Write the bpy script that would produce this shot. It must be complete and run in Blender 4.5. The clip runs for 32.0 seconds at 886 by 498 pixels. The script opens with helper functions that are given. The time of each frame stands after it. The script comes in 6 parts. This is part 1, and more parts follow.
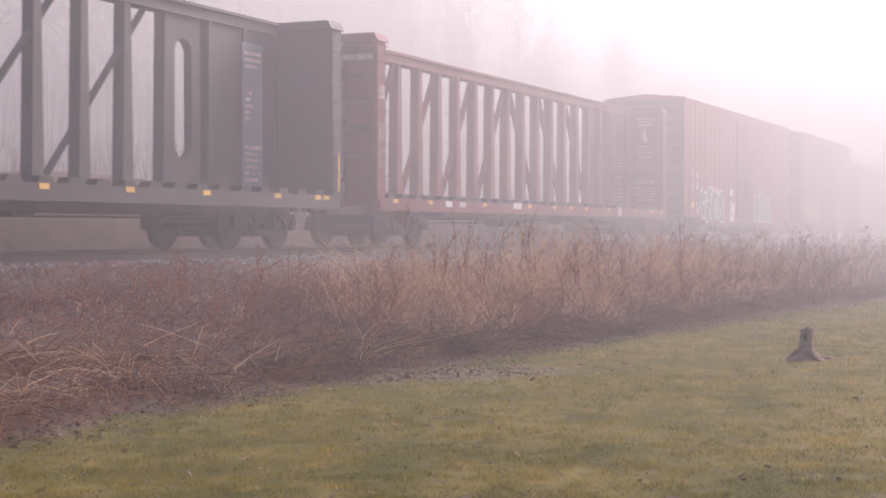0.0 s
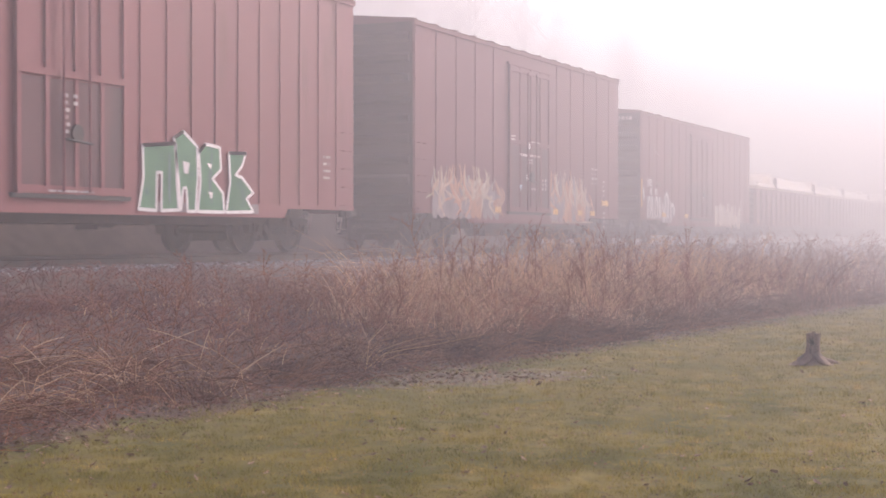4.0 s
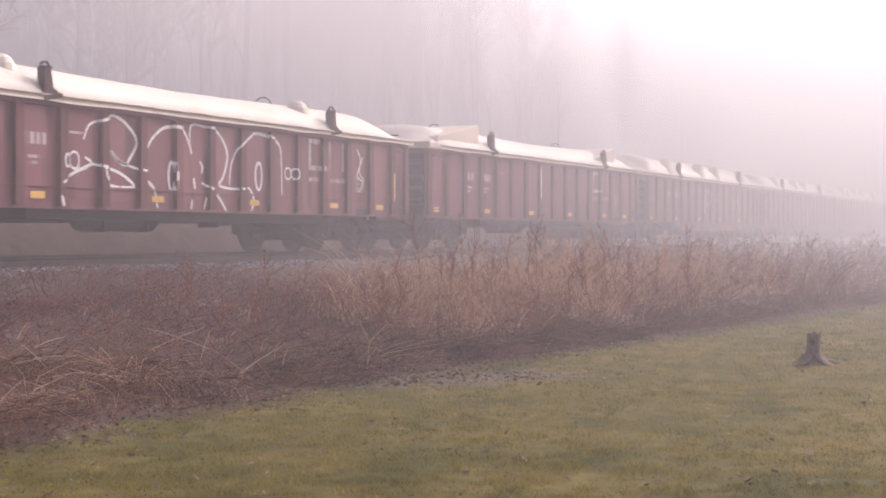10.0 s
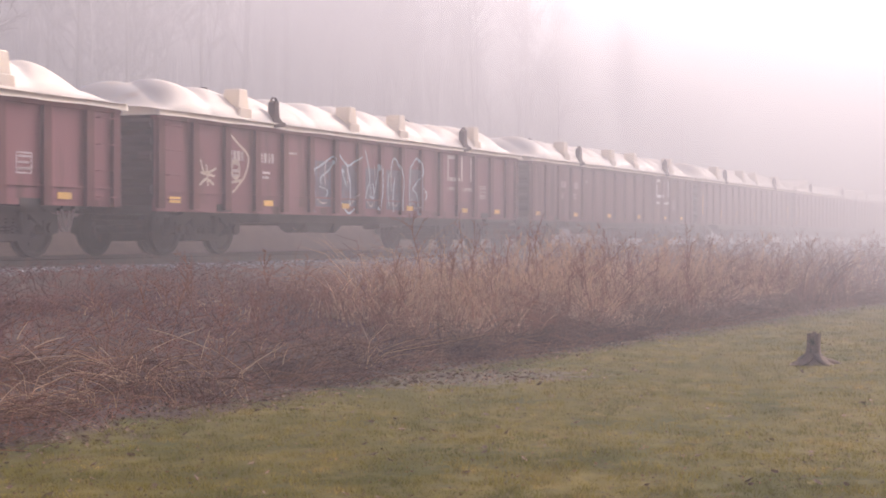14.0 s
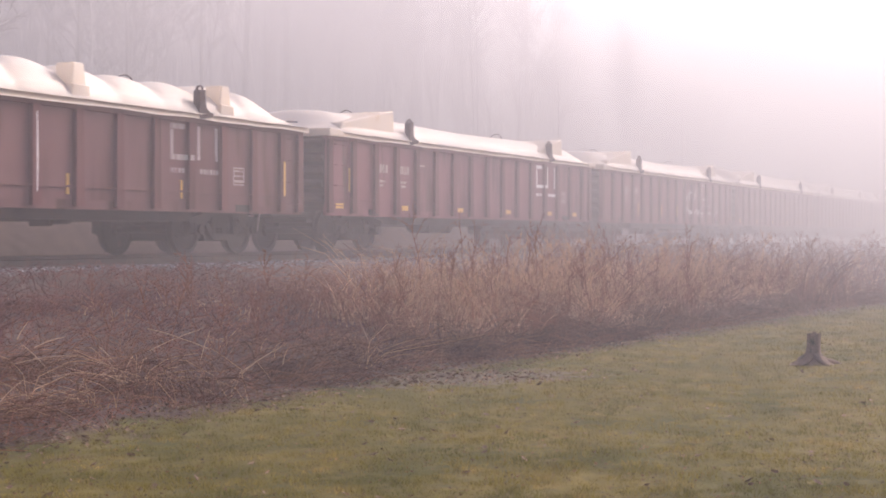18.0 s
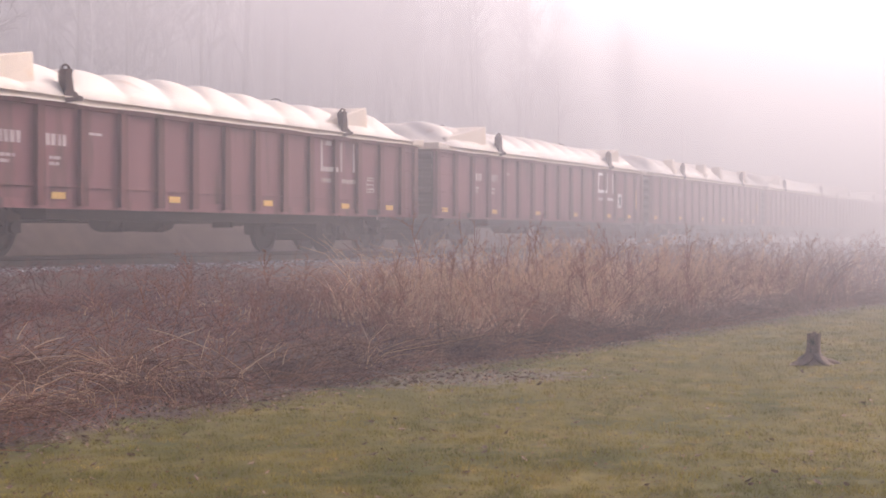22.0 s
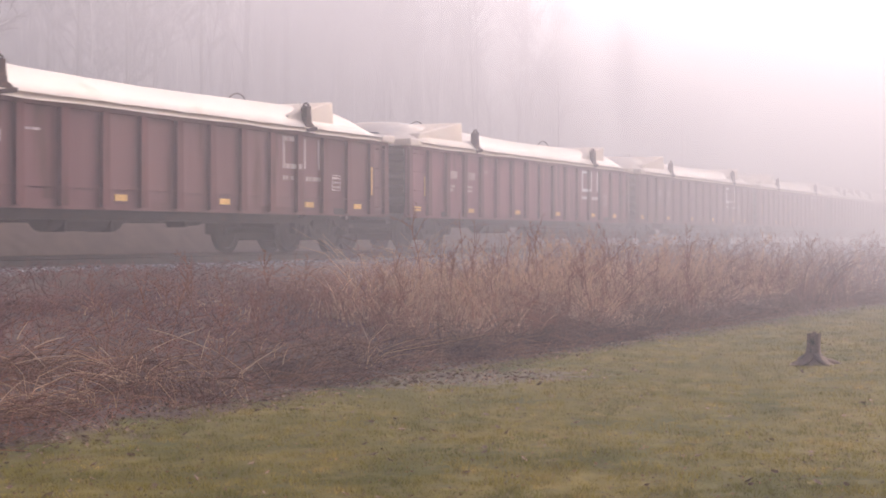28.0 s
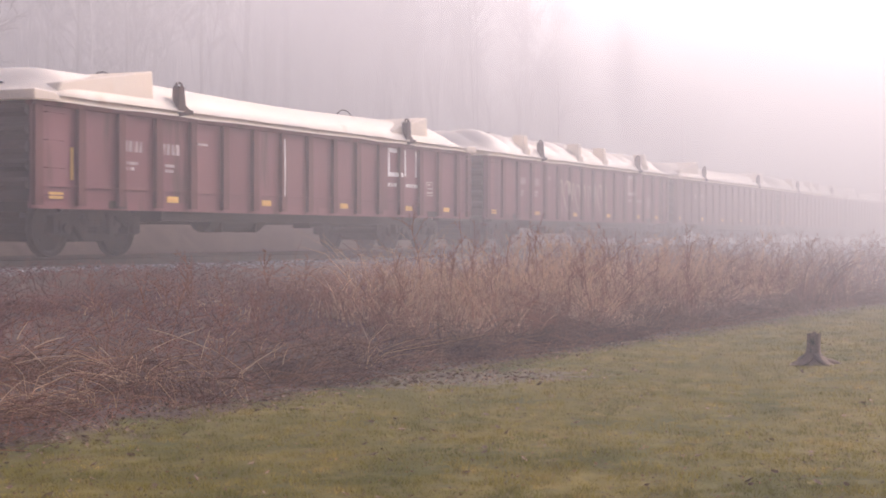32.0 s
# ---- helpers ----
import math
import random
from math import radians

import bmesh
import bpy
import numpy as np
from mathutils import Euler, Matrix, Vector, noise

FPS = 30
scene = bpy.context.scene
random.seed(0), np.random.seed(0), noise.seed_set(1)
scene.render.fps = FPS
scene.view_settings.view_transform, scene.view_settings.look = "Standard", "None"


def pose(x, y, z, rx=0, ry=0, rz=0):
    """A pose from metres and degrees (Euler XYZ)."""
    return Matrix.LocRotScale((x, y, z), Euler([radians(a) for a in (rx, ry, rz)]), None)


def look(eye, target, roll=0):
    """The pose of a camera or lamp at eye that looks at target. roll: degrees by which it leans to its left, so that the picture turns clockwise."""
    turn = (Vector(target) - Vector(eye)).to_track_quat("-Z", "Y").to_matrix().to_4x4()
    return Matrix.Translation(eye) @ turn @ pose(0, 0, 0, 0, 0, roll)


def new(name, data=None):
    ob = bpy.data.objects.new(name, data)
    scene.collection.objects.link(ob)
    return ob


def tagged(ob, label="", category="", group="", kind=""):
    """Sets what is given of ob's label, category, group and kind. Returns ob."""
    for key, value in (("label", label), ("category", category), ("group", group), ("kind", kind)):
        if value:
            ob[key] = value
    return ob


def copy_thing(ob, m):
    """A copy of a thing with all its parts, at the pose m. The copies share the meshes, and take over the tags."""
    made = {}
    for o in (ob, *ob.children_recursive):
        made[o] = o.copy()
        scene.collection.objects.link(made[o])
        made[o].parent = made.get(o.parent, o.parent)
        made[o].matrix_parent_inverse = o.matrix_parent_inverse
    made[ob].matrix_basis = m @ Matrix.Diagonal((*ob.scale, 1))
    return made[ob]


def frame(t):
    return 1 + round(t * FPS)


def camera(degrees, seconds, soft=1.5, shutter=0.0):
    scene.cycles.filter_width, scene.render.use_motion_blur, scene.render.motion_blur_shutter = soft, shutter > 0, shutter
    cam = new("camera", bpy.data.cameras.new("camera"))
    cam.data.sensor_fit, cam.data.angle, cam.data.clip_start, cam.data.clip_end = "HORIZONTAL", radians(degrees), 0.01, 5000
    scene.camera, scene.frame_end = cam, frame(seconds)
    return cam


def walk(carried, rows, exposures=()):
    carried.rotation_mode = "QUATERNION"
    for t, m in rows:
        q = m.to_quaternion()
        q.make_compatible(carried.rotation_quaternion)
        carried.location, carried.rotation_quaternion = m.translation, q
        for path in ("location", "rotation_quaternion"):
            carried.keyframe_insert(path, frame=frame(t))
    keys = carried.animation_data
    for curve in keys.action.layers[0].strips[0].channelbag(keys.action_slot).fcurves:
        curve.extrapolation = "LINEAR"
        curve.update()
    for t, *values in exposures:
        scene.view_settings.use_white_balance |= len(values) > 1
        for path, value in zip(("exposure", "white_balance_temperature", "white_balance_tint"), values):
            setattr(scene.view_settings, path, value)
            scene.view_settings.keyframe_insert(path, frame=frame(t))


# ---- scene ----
# Track along x (the train rolls towards -x), y from the lawn towards the track, z up; lawn at z = 0.
EYE_Z = 1.5
AIM = 24.26          # degrees between the lens axis and the track
cam = camera(32.0, 32.0, soft=1.7, shutter=0.15)


def aim(right=0.0, down=0.0):
    """Camera pose, swung by so many degrees to its right and downwards."""
    return pose(0, 0, EYE_Z, 90 - 0.503 - down, 0, AIM - 90 - right)


walk(cam, [(0.0, aim(0.251, 0.159)), (0.5, aim(0.251, 0.105)), (1.0, aim(0.224, 0.063)), (1.5, aim(0.193, 0.031)),
           (2.0, aim(0.128, 0.022)), (2.5, aim(0.096, 0.004)), (3.0, aim(0.063, 0.002)), (3.5, aim(0.036)),
           (4.5, aim(0.008)), (5.5, aim()), (32.0, aim())],
     exposures=[(0.0, 0.77, 6640, 30), (2.0, 0.77, 6640, 30), (4.5, 0.75, 6640, 30), (7.0, 0.71, 6640, 30), (9.0, 0.64, 6640, 30), (32.0, 0.63, 6640, 30)])

# ---- light: a low sun behind morning fog ----
SUN_AZ, SUN_EL = -18.0, 26.0     # degrees from +x towards +y, and above the horizon
world = bpy.data.worlds.new("sky")
scene.world = world
world.use_nodes = True
wn = world.node_tree.nodes
sky = wn.new("ShaderNodeTexSky")
sky.sky_type, sky.sun_disc = "NISHITA", False
sky.sun_elevation, sky.sun_rotation = radians(SUN_EL), radians(90 - SUN_AZ)
sky.air_density, sky.dust_density, sky.ozone_density = 0.7, 5.0, 1.0
world.node_tree.links.new(sky.outputs[0], wn["Background"].inputs[0])
wn["Background"].inputs[1].default_value = 0.15
sun = new("sun", bpy.data.lights.new("sun", "SUN"))
sun.data.energy, sun.data.angle, sun.data.color = 5.0, radians(25), (0.985, 0.97, 0.95)
sun.matrix_world = look((0, 0, 0), (-math.cos(radians(SUN_AZ)) * math.cos(radians(SUN_EL)),
                                    -math.sin(radians(SUN_AZ)) * math.cos(radians(SUN_EL)), -math.sin(radians(SUN_EL))))
# ---- materials ----
def surface(name, c1, c2, rough=0.8, scale=1.0, grain=40.0, bump=0.15, metal=0.0, stain=None, streak=(1, 1, 1), vary=0.15,
            stain_at=0.55, island=False, thin=0.0):
    """Two-scale noise between c1 and c2, fine grain and relief, stains of a shape of their own; each object (or island) a little different."""
    m = bpy.data.materials.new(name)
    m.use_nodes = True
    nt = m.node_tree
    nd, ln = nt.nodes, nt.links
    b = nd["Principled BSDF"]
    co = nd.new("ShaderNodeTexCoord")
    info = nd.new("ShaderNodeNewGeometry" if island else "ShaderNodeObjectInfo")
    rnd = info.outputs["Random Per Island" if island else "Random"]
    shift = nd.new("ShaderNodeVectorMath")
    shift.operation = "MULTIPLY_ADD"
    ln.new(rnd, shift.inputs[0])
    shift.inputs[1].default_value = (37.0, 91.0, 53.0)
    ln.new(co.outputs["Object"], shift.inputs[2])
    if island:
        shift.inputs[1].default_value = (0.0, 0.0, 0.0)   # patches run on from blade to blade
    mapping = nd.new("ShaderNodeMapping")
    mapping.inputs["Scale"].default_value = streak
    ln.new(shift.outputs[0], mapping.inputs[0])

    def noisy(s, detail=4.0, vec=mapping.outputs[0]):
        n = nd.new("ShaderNodeTexNoise")
        n.inputs["Scale"].default_value, n.inputs["Detail"].default_value = s, detail
        ln.new(vec, n.inputs["Vector"])
        return n.outputs["Fac"]

    def ramp(fac, lo, hi):
        r = nd.new("ShaderNodeMapRange")
        r.inputs["From Min"].default_value, r.inputs["From Max"].default_value = lo, hi
        ln.new(fac, r.inputs["Value"])
        return r.outputs[0]

    def mix(fac, a, c, blend="MIX"):
        x = nd.new("ShaderNodeMix")
        x.data_type, x.blend_type = "RGBA", blend
        for sock, v in ((x.inputs[0], fac), (x.inputs[6], a), (x.inputs[7], c)):
            if isinstance(v, (int, float)):
                sock.default_value = v
            elif isinstance(v, tuple):
                sock.default_value = (*v, 1)
            else:
                ln.new(v, sock)
        return x.outputs[2]

    col = mix(ramp(noisy(scale), 0.3, 0.7), c1, c2)
    if stain:
        col = mix(ramp(noisy(scale * 2.3, 6.0), stain_at, stain_at + 0.15), col, stain)
    fine = noisy(grain, 3.0, shift.outputs[0])
    g = nd.new("ShaderNodeMapRange")
    g.inputs["To Min"].default_value, g.inputs["To Max"].default_value = 0.75, 1.25
    ln.new(fine, g.inputs["Value"])
    v = nd.new("ShaderNodeMapRange")
    v.inputs["To Min"].default_value, v.inputs["To Max"].default_value = 1 - vary, 1 + vary
    ln.new(rnd, v.inputs["Value"])
    mul = nd.new("ShaderNodeMath")
    mul.operation = "MULTIPLY"
    ln.new(g.outputs[0], mul.inputs[0])
    ln.new(v.outputs[0], mul.inputs[1])
    scaled = nd.new("ShaderNodeVectorMath")
    scaled.operation = "SCALE"
    ln.new(col, scaled.inputs[0])
    ln.new(mul.outputs[0], scaled.inputs["Scale"])
    ln.new(scaled.outputs[0], b.inputs["Base Color"])
    b.inputs["Roughness"].default_value, b.inputs["Metallic"].default_value = rough, metal
    b.inputs["Specular IOR Level"].default_value = 0.5 if rough < 0.65 else 0.25 if rough < 0.8 else 0.08
    if thin:   # light shines through the blades
        tl, both = nd.new("ShaderNodeBsdfTranslucent"), nd.new("ShaderNodeMixShader")
        ln.new(scaled.outputs[0], tl.inputs[0])
        both.inputs[0].default_value = thin
        ln.new(b.outputs[0], both.inputs[1])
        ln.new(tl.outputs[0], both.inputs[2])
        ln.new(both.outputs[0], nd["Material Output"].inputs["Surface"])
    if bump:
        bp = nd.new("ShaderNodeBump")
        bp.inputs["Strength"].default_value, bp.inputs["Distance"].default_value = bump, 0.02
        ln.new(fine, bp.inputs["Height"])
        ln.new(bp.outputs[0], b.inputs["Normal"])
    return m


STREAK = (1.0, 1.0, 0.18)
M_GON = surface("gondola_paint", (0.165, 0.055, 0.059), (0.220, 0.085, 0.088), 0.75, 1.1, 30, 0.1, stain=(0.085, 0.034, 0.026), streak=STREAK, vary=0.10)
# gondola maroon darkened for the posts: their side shading is put into the colour
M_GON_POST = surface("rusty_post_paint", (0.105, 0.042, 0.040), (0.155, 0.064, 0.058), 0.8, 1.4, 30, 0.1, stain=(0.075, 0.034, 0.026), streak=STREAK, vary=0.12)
M_GON_B = surface("gondola_paint_grey", (0.135, 0.062, 0.060), (0.19, 0.10, 0.092), 0.8, 1.0, 30, 0.1, stain=(0.09, 0.04, 0.03), streak=STREAK, vary=0.10)
M_BOX_A = surface("boxcar_paint", (0.182, 0.056, 0.056), (0.222, 0.073, 0.072), 0.7, 0.7, 24, 0.06, stain=(0.145, 0.048, 0.036), streak=STREAK, vary=0.05, stain_at=0.6)
M_BOX_B = surface("faded_boxcar_paint", (0.140, 0.044, 0.046), (0.172, 0.058, 0.058), 0.75, 0.7, 24, 0.06, stain=(0.12, 0.045, 0.035), streak=STREAK, vary=0.05, stain_at=0.58)
M_BOX_C = surface("rusty_boxcar_paint", (0.150, 0.049, 0.050), (0.192, 0.068, 0.064), 0.75, 0.8, 24, 0.08, stain=(0.11, 0.045, 0.030), streak=STREAK, vary=0.06, stain_at=0.56)
# darker tone for the lower half of every boxcar door
M_DOOR = surface("grimy_door_paint", (0.085, 0.036, 0.036), (0.125, 0.050, 0.048), 0.75, 0.9, 24, 0.08, stain=(0.065, 0.034, 0.030), streak=STREAK, vary=0.05)
M_BEAM = surface("beam_car_red", (0.150, 0.044, 0.042), (0.195, 0.064, 0.058), 0.7, 0.8, 24, 0.06, stain=(0.10, 0.035, 0.028), streak=STREAK, vary=0.06)
# beam car red brightened in colour, to lift the bulkhead's shaded inner face
M_BULK = surface("bulkhead_red", (0.26, 0.066, 0.062), (0.32, 0.095, 0.088), 0.7, 0.8, 24, 0.06, stain=(0.17, 0.05, 0.042), streak=STREAK, vary=0.06)
M_BEAM_D = surface("beam_car_dark", (0.030, 0.027, 0.030), (0.046, 0.041, 0.044), 0.7, 0.8, 24, 0.06, stain=(0.055, 0.040, 0.032), streak=STREAK, vary=0.08)
# darker tone for the end walls and end ribs of gondolas and boxcars
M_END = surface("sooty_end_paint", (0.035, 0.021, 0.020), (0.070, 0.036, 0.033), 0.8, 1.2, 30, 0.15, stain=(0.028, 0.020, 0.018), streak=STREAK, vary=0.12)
M_PANEL_G = surface("grey_stencil_panel", (0.16, 0.18, 0.19), (0.21, 0.23, 0.24), 0.8, 2.0, 30, 0.05)
M_STEEL = surface("dirty_steel", (0.022, 0.019, 0.018), (0.045, 0.037, 0.033), 0.75, 3.0, 40, 0.3, stain=(0.06, 0.035, 0.022))
M_WHEEL = surface("wheel_steel", (0.026, 0.022, 0.020), (0.046, 0.039, 0.035), 0.75, 3.0, 40, 0.2, metal=0.0, stain=(0.07, 0.04, 0.03))
M_RAIL = surface("rail_steel", (0.045, 0.033, 0.028), (0.075, 0.052, 0.042), 0.7, 2.0, 60, 0.2, metal=0.0, stain=(0.10, 0.05, 0.03))
M_WHITE = surface("white_marking", (0.66, 0.64, 0.62), (0.78, 0.76, 0.74), 0.8, 3.0, 30, 0.03, stain=(0.45, 0.36, 0.34), streak=STREAK, stain_at=0.6)
# worn white; on gondola marks its greying also puts haze into the colour
M_FADED = surface("faded_white_marking", (0.34, 0.27, 0.26), (0.52, 0.46, 0.44), 0.85, 4.0, 30, 0.03, stain=(0.24, 0.13, 0.12), streak=STREAK, stain_at=0.5)
M_CHALK = surface("chalky_white_paint", (0.50, 0.45, 0.43), (0.66, 0.62, 0.60), 0.85, 4.0, 30, 0.03, stain=(0.36, 0.28, 0.26), streak=STREAK, stain_at=0.54)
M_YELLOW = surface("yellow_reflector", (0.56, 0.30, 0.030), (0.68, 0.40, 0.06), 0.5, 4.0, 40, 0.02, stain=(0.42, 0.22, 0.06), stain_at=0.62)
M_GREEN = surface("green_spray_paint", (0.035, 0.150, 0.070), (0.075, 0.230, 0.120), 0.7, 1.5, 30, 0.03, stain=(0.03, 0.12, 0.11), stain_at=0.58)
M_ORANGE = surface("orange_spray_paint", (0.34, 0.145, 0.070), (0.42, 0.225, 0.130), 0.75, 1.8, 30, 0.03, stain=(0.30, 0.25, 0.22), stain_at=0.6)
M_CREAM = surface("cream_spray_paint", (0.43, 0.345, 0.27), (0.53, 0.45, 0.37), 0.75, 1.8, 30, 0.03, stain=(0.34, 0.24, 0.20), stain_at=0.58)
M_WILD = surface("mottled_spray_paint", (0.37, 0.215, 0.130), (0.42, 0.34, 0.27), 0.8, 3.0, 30, 0.03, stain=(0.19, 0.145, 0.14), stain_at=0.52, streak=(1.6, 1.6, 0.6))
M_WILD_P = surface("pale_mottled_spray_paint", (0.36, 0.285, 0.19), (0.46, 0.40, 0.33), 0.8, 4.0, 30, 0.03, stain=(0.26, 0.18, 0.14), stain_at=0.55)
M_GREYP = surface("grey_spray_paint", (0.17, 0.135, 0.135), (0.26, 0.22, 0.22), 0.75, 1.8, 30, 0.03)
M_BLUE = surface("pale_blue_spray_paint", (0.30, 0.38, 0.44), (0.44, 0.50, 0.54), 0.75, 3.0, 30, 0.03, stain=(0.2, 0.2, 0.22), stain_at=0.55)
M_BLUE_D = surface("teal_spray_paint", (0.05, 0.12, 0.11), (0.09, 0.17, 0.15), 0.75, 2.0, 30, 0.03)
M_SLATE = surface("slate_blue_spray_paint", (0.085, 0.085, 0.105), (0.15, 0.145, 0.165), 0.8, 2.5, 30, 0.03, stain=(0.15, 0.06, 0.056), stain_at=0.56)
M_DARKP = surface("dark_paint", (0.02, 0.02, 0.022), (0.04, 0.036, 0.036), 0.75, 3.0, 30, 0.03)
M_COVER = surface("white_cover", (0.86, 0.755, 0.60), (0.89, 0.815, 0.69), 0.6, 0.9, 18, 0.08, stain=(0.74, 0.60, 0.44), vary=0.03, stain_at=0.6, thin=0.2)
M_LUG = surface("moulded_cover_block", (0.86, 0.78, 0.66), (0.90, 0.84, 0.74), 0.6, 1.2, 18, 0.05, stain=(0.78, 0.66, 0.50), vary=0.03, stain_at=0.62, thin=0.5)
M_CLAMP = surface("rusty_clamp", (0.040, 0.026, 0.022), (0.075, 0.045, 0.036), 0.8, 6.0, 60, 0.3, stain=(0.11, 0.05, 0.03))
M_TIE = surface("weathered_tie", (0.055, 0.043, 0.036), (0.10, 0.08, 0.066), 0.9, 2.0, 40, 0.4, streak=(4, 0.5, 4), vary=0.25)
M_BALLAST = surface("ballast_bed", (0.070, 0.057, 0.053), (0.12, 0.100, 0.094), 0.9, 3.0, 22, 0.8, stain=(0.075, 0.055, 0.05))
M_STONE = surface("ballast_stone", (0.10, 0.088, 0.085), (0.24, 0.225, 0.22), 0.35, 9.0, 30, 0.3, vary=0.7, island=True)
M_BARK = surface("grey_bark", (0.085, 0.070, 0.062), (0.15, 0.128, 0.115), 0.95, 1.2, 14, 0.6, stain=(0.06, 0.05, 0.044), streak=(2, 2, 0.4), vary=0.25)
M_BIRCH = surface("pale_bark", (0.42, 0.40, 0.38), (0.58, 0.56, 0.53), 0.9, 1.4, 12, 0.3, stain=(0.09, 0.08, 0.075), streak=(1.5, 1.5, 0.9), vary=0.2, stain_at=0.58)
M_TWIG = surface("bare_twigs", (0.045, 0.036, 0.032), (0.080, 0.064, 0.056), 0.95, 2.0, 20, 0.0, vary=0.25)
M_POLE = surface("pole_wood", (0.14, 0.118, 0.105), (0.20, 0.175, 0.155), 0.9, 1.0, 30, 0.3, streak=(3, 3, 0.3))
M_STUMP = surface("stump_wood", (0.15, 0.110, 0.085), (0.26, 0.200, 0.155), 0.95, 7.0, 40, 0.9, stain=(0.045, 0.055, 0.03), streak=(1, 1, 0.4))
M_CUT = surface("cut_wood", (0.10, 0.085, 0.072), (0.17, 0.145, 0.12), 0.9, 12.0, 60, 0.4)
M_STRAW = surface("dry_grass_straw", (0.43, 0.27, 0.15), (0.70, 0.48, 0.29), 0.85, 0.5, 20, 0.0, vary=0.4, island=True)
M_CANE = surface("bramble_cane", (0.160, 0.064, 0.040), (0.31, 0.142, 0.084), 0.8, 0.45, 20, 0.0, vary=0.45, island=True)
M_MAT = surface("matted_dead_stems", (0.098, 0.046, 0.027), (0.29, 0.155, 0.088), 0.9, 1.1, 20, 0.0, vary=0.5, island=True)
M_SCRUB = surface("damp_scrub_stems", (0.120, 0.048, 0.040), (0.235, 0.104, 0.078), 0.85, 0.5, 20, 0.0, vary=0.45, island=True)
# matted stems darkened: the shade at the thicket's foot is put into the colour
M_FOOT_SHADE = surface("damp_dead_stems", (0.080, 0.044, 0.027), (0.190, 0.104, 0.062), 0.9, 1.3, 20, 0.0, vary=0.5, island=True)
M_LEAF = surface("dead_leaf", (0.13, 0.088, 0.060), (0.27, 0.190, 0.135), 0.85, 3.0, 30, 0.2, vary=0.5, island=True)
M_DEBRIS = surface("damp_debris", (0.060, 0.040, 0.024), (0.115, 0.076, 0.046), 0.9, 3.0, 30, 0.2, vary=0.5, island=True)
M_PALE = surface("bleached_stalk", (0.46, 0.31, 0.19), (0.62, 0.46, 0.32), 0.8, 4.0, 30, 0.1)
M_GRASS = surface("lawn_blade", (0.064, 0.074, 0.008), (0.205, 0.160, 0.026), 0.85, 1.3, 22, 0.0, vary=0.5, island=True, thin=0.45, stain=(0.285, 0.205, 0.055), stain_at=0.55)


def ground_material():
    """Lawn with worn straw-coloured patches, then damp leaf litter; the border wanders along the thicket's edge."""
    m = bpy.data.materials.new("lawn_and_litter")
    m.use_nodes = True
    nd, ln = m.node_tree.nodes, m.node_tree.links
    b = nd["Principled BSDF"]
    co = nd.new("ShaderNodeTexCoord")
    sep = nd.new("ShaderNodeSeparateXYZ")
    ln.new(co.outputs["Object"], sep.inputs[0])

    def tex(s, d=5.0):
        n = nd.new("ShaderNodeTexNoise")
        n.inputs["Scale"].default_value, n.inputs["Detail"].default_value = s, d
        ln.new(co.outputs["Object"], n.inputs["Vector"])
        return n.outputs["Fac"]

    def calc(op, a, c):
        x = nd.new("ShaderNodeMath")
        x.operation = op
        for sock, val in zip(x.inputs, (a, c)):
            if isinstance(val, (int, float)):
                sock.default_value = val
            else:
                ln.new(val, sock)
        return x.outputs[0]

    def rng(f, lo, hi):
        r = nd.new("ShaderNodeMapRange")
        r.inputs["From Min"].default_value, r.inputs["From Max"].default_value = lo, hi
        ln.new(f, r.inputs["Value"])
        return r.outputs[0]

    def mix(f, a, c):
        x = nd.new("ShaderNodeMix")
        x.data_type = "RGBA"
        ln.new(f, x.inputs[0])
        for sock, val in ((x.inputs[6], a), (x.inputs[7], c)):
            if isinstance(val, tuple):
                sock.default_value = (*val, 1)
            else:
                ln.new(val, sock)
        return x.outputs[2]

    lawn = mix(rng(tex(0.8), 0.34, 0.66), (0.058, 0.064, 0.009), (0.168, 0.132, 0.030))
    lawn = mix(rng(tex(2.7, 4), 0.54, 0.72), lawn, (0.178, 0.146, 0.042))
    lawn = mix(rng(tex(7, 6), 0.42, 0.78), lawn, (0.074, 0.072, 0.026))
    litter = mix(rng(tex(2.5), 0.35, 0.65), (0.075, 0.046, 0.036), (0.135, 0.090, 0.068))
    litter = mix(rng(tex(20, 4), 0.5, 0.7), litter, (0.05, 0.034, 0.028))
    # border of the lawn: y = 7.5 - 0.1 (x - 13), jagged by noise
    slope = calc("MULTIPLY", calc("MAXIMUM", calc("SUBTRACT", sep.outputs[0], 13.0), 0.0), 0.10)
    at = calc("ADD", calc("ADD", sep.outputs[1], slope), calc("MULTIPLY", calc("SUBTRACT", tex(1.6, 6), 0.5), 3.4))
    # a worn strip of grey litter lying out on the lawn
    u = calc("ADD", calc("MULTIPLY", calc("SUBTRACT", sep.outputs[0], 15.0), 0.517), calc("MULTIPLY", calc("SUBTRACT", sep.outputs[1], 6.5), -0.351))
    w = calc("ADD", calc("MULTIPLY", calc("SUBTRACT", sep.outputs[0], 15.0), 0.62), calc("MULTIPLY", calc("SUBTRACT", sep.outputs[1], 6.5), 0.91))
    worn = calc("SUBTRACT", calc("ADD", calc("MULTIPLY", u, u), calc("MULTIPLY", w, w)), calc("MULTIPLY", calc("SUBTRACT", tex(2.8, 6), 0.5), 4.5))
    litter_grey = mix(rng(tex(11, 5), 0.35, 0.65), (0.085, 0.072, 0.046), (0.175, 0.148, 0.105))
    ground = mix(rng(worn, 1.0, 0.5), lawn, litter_grey)
    ln.new(mix(rng(at, 7.0, 7.5), ground, litter), b.inputs["Base Color"])
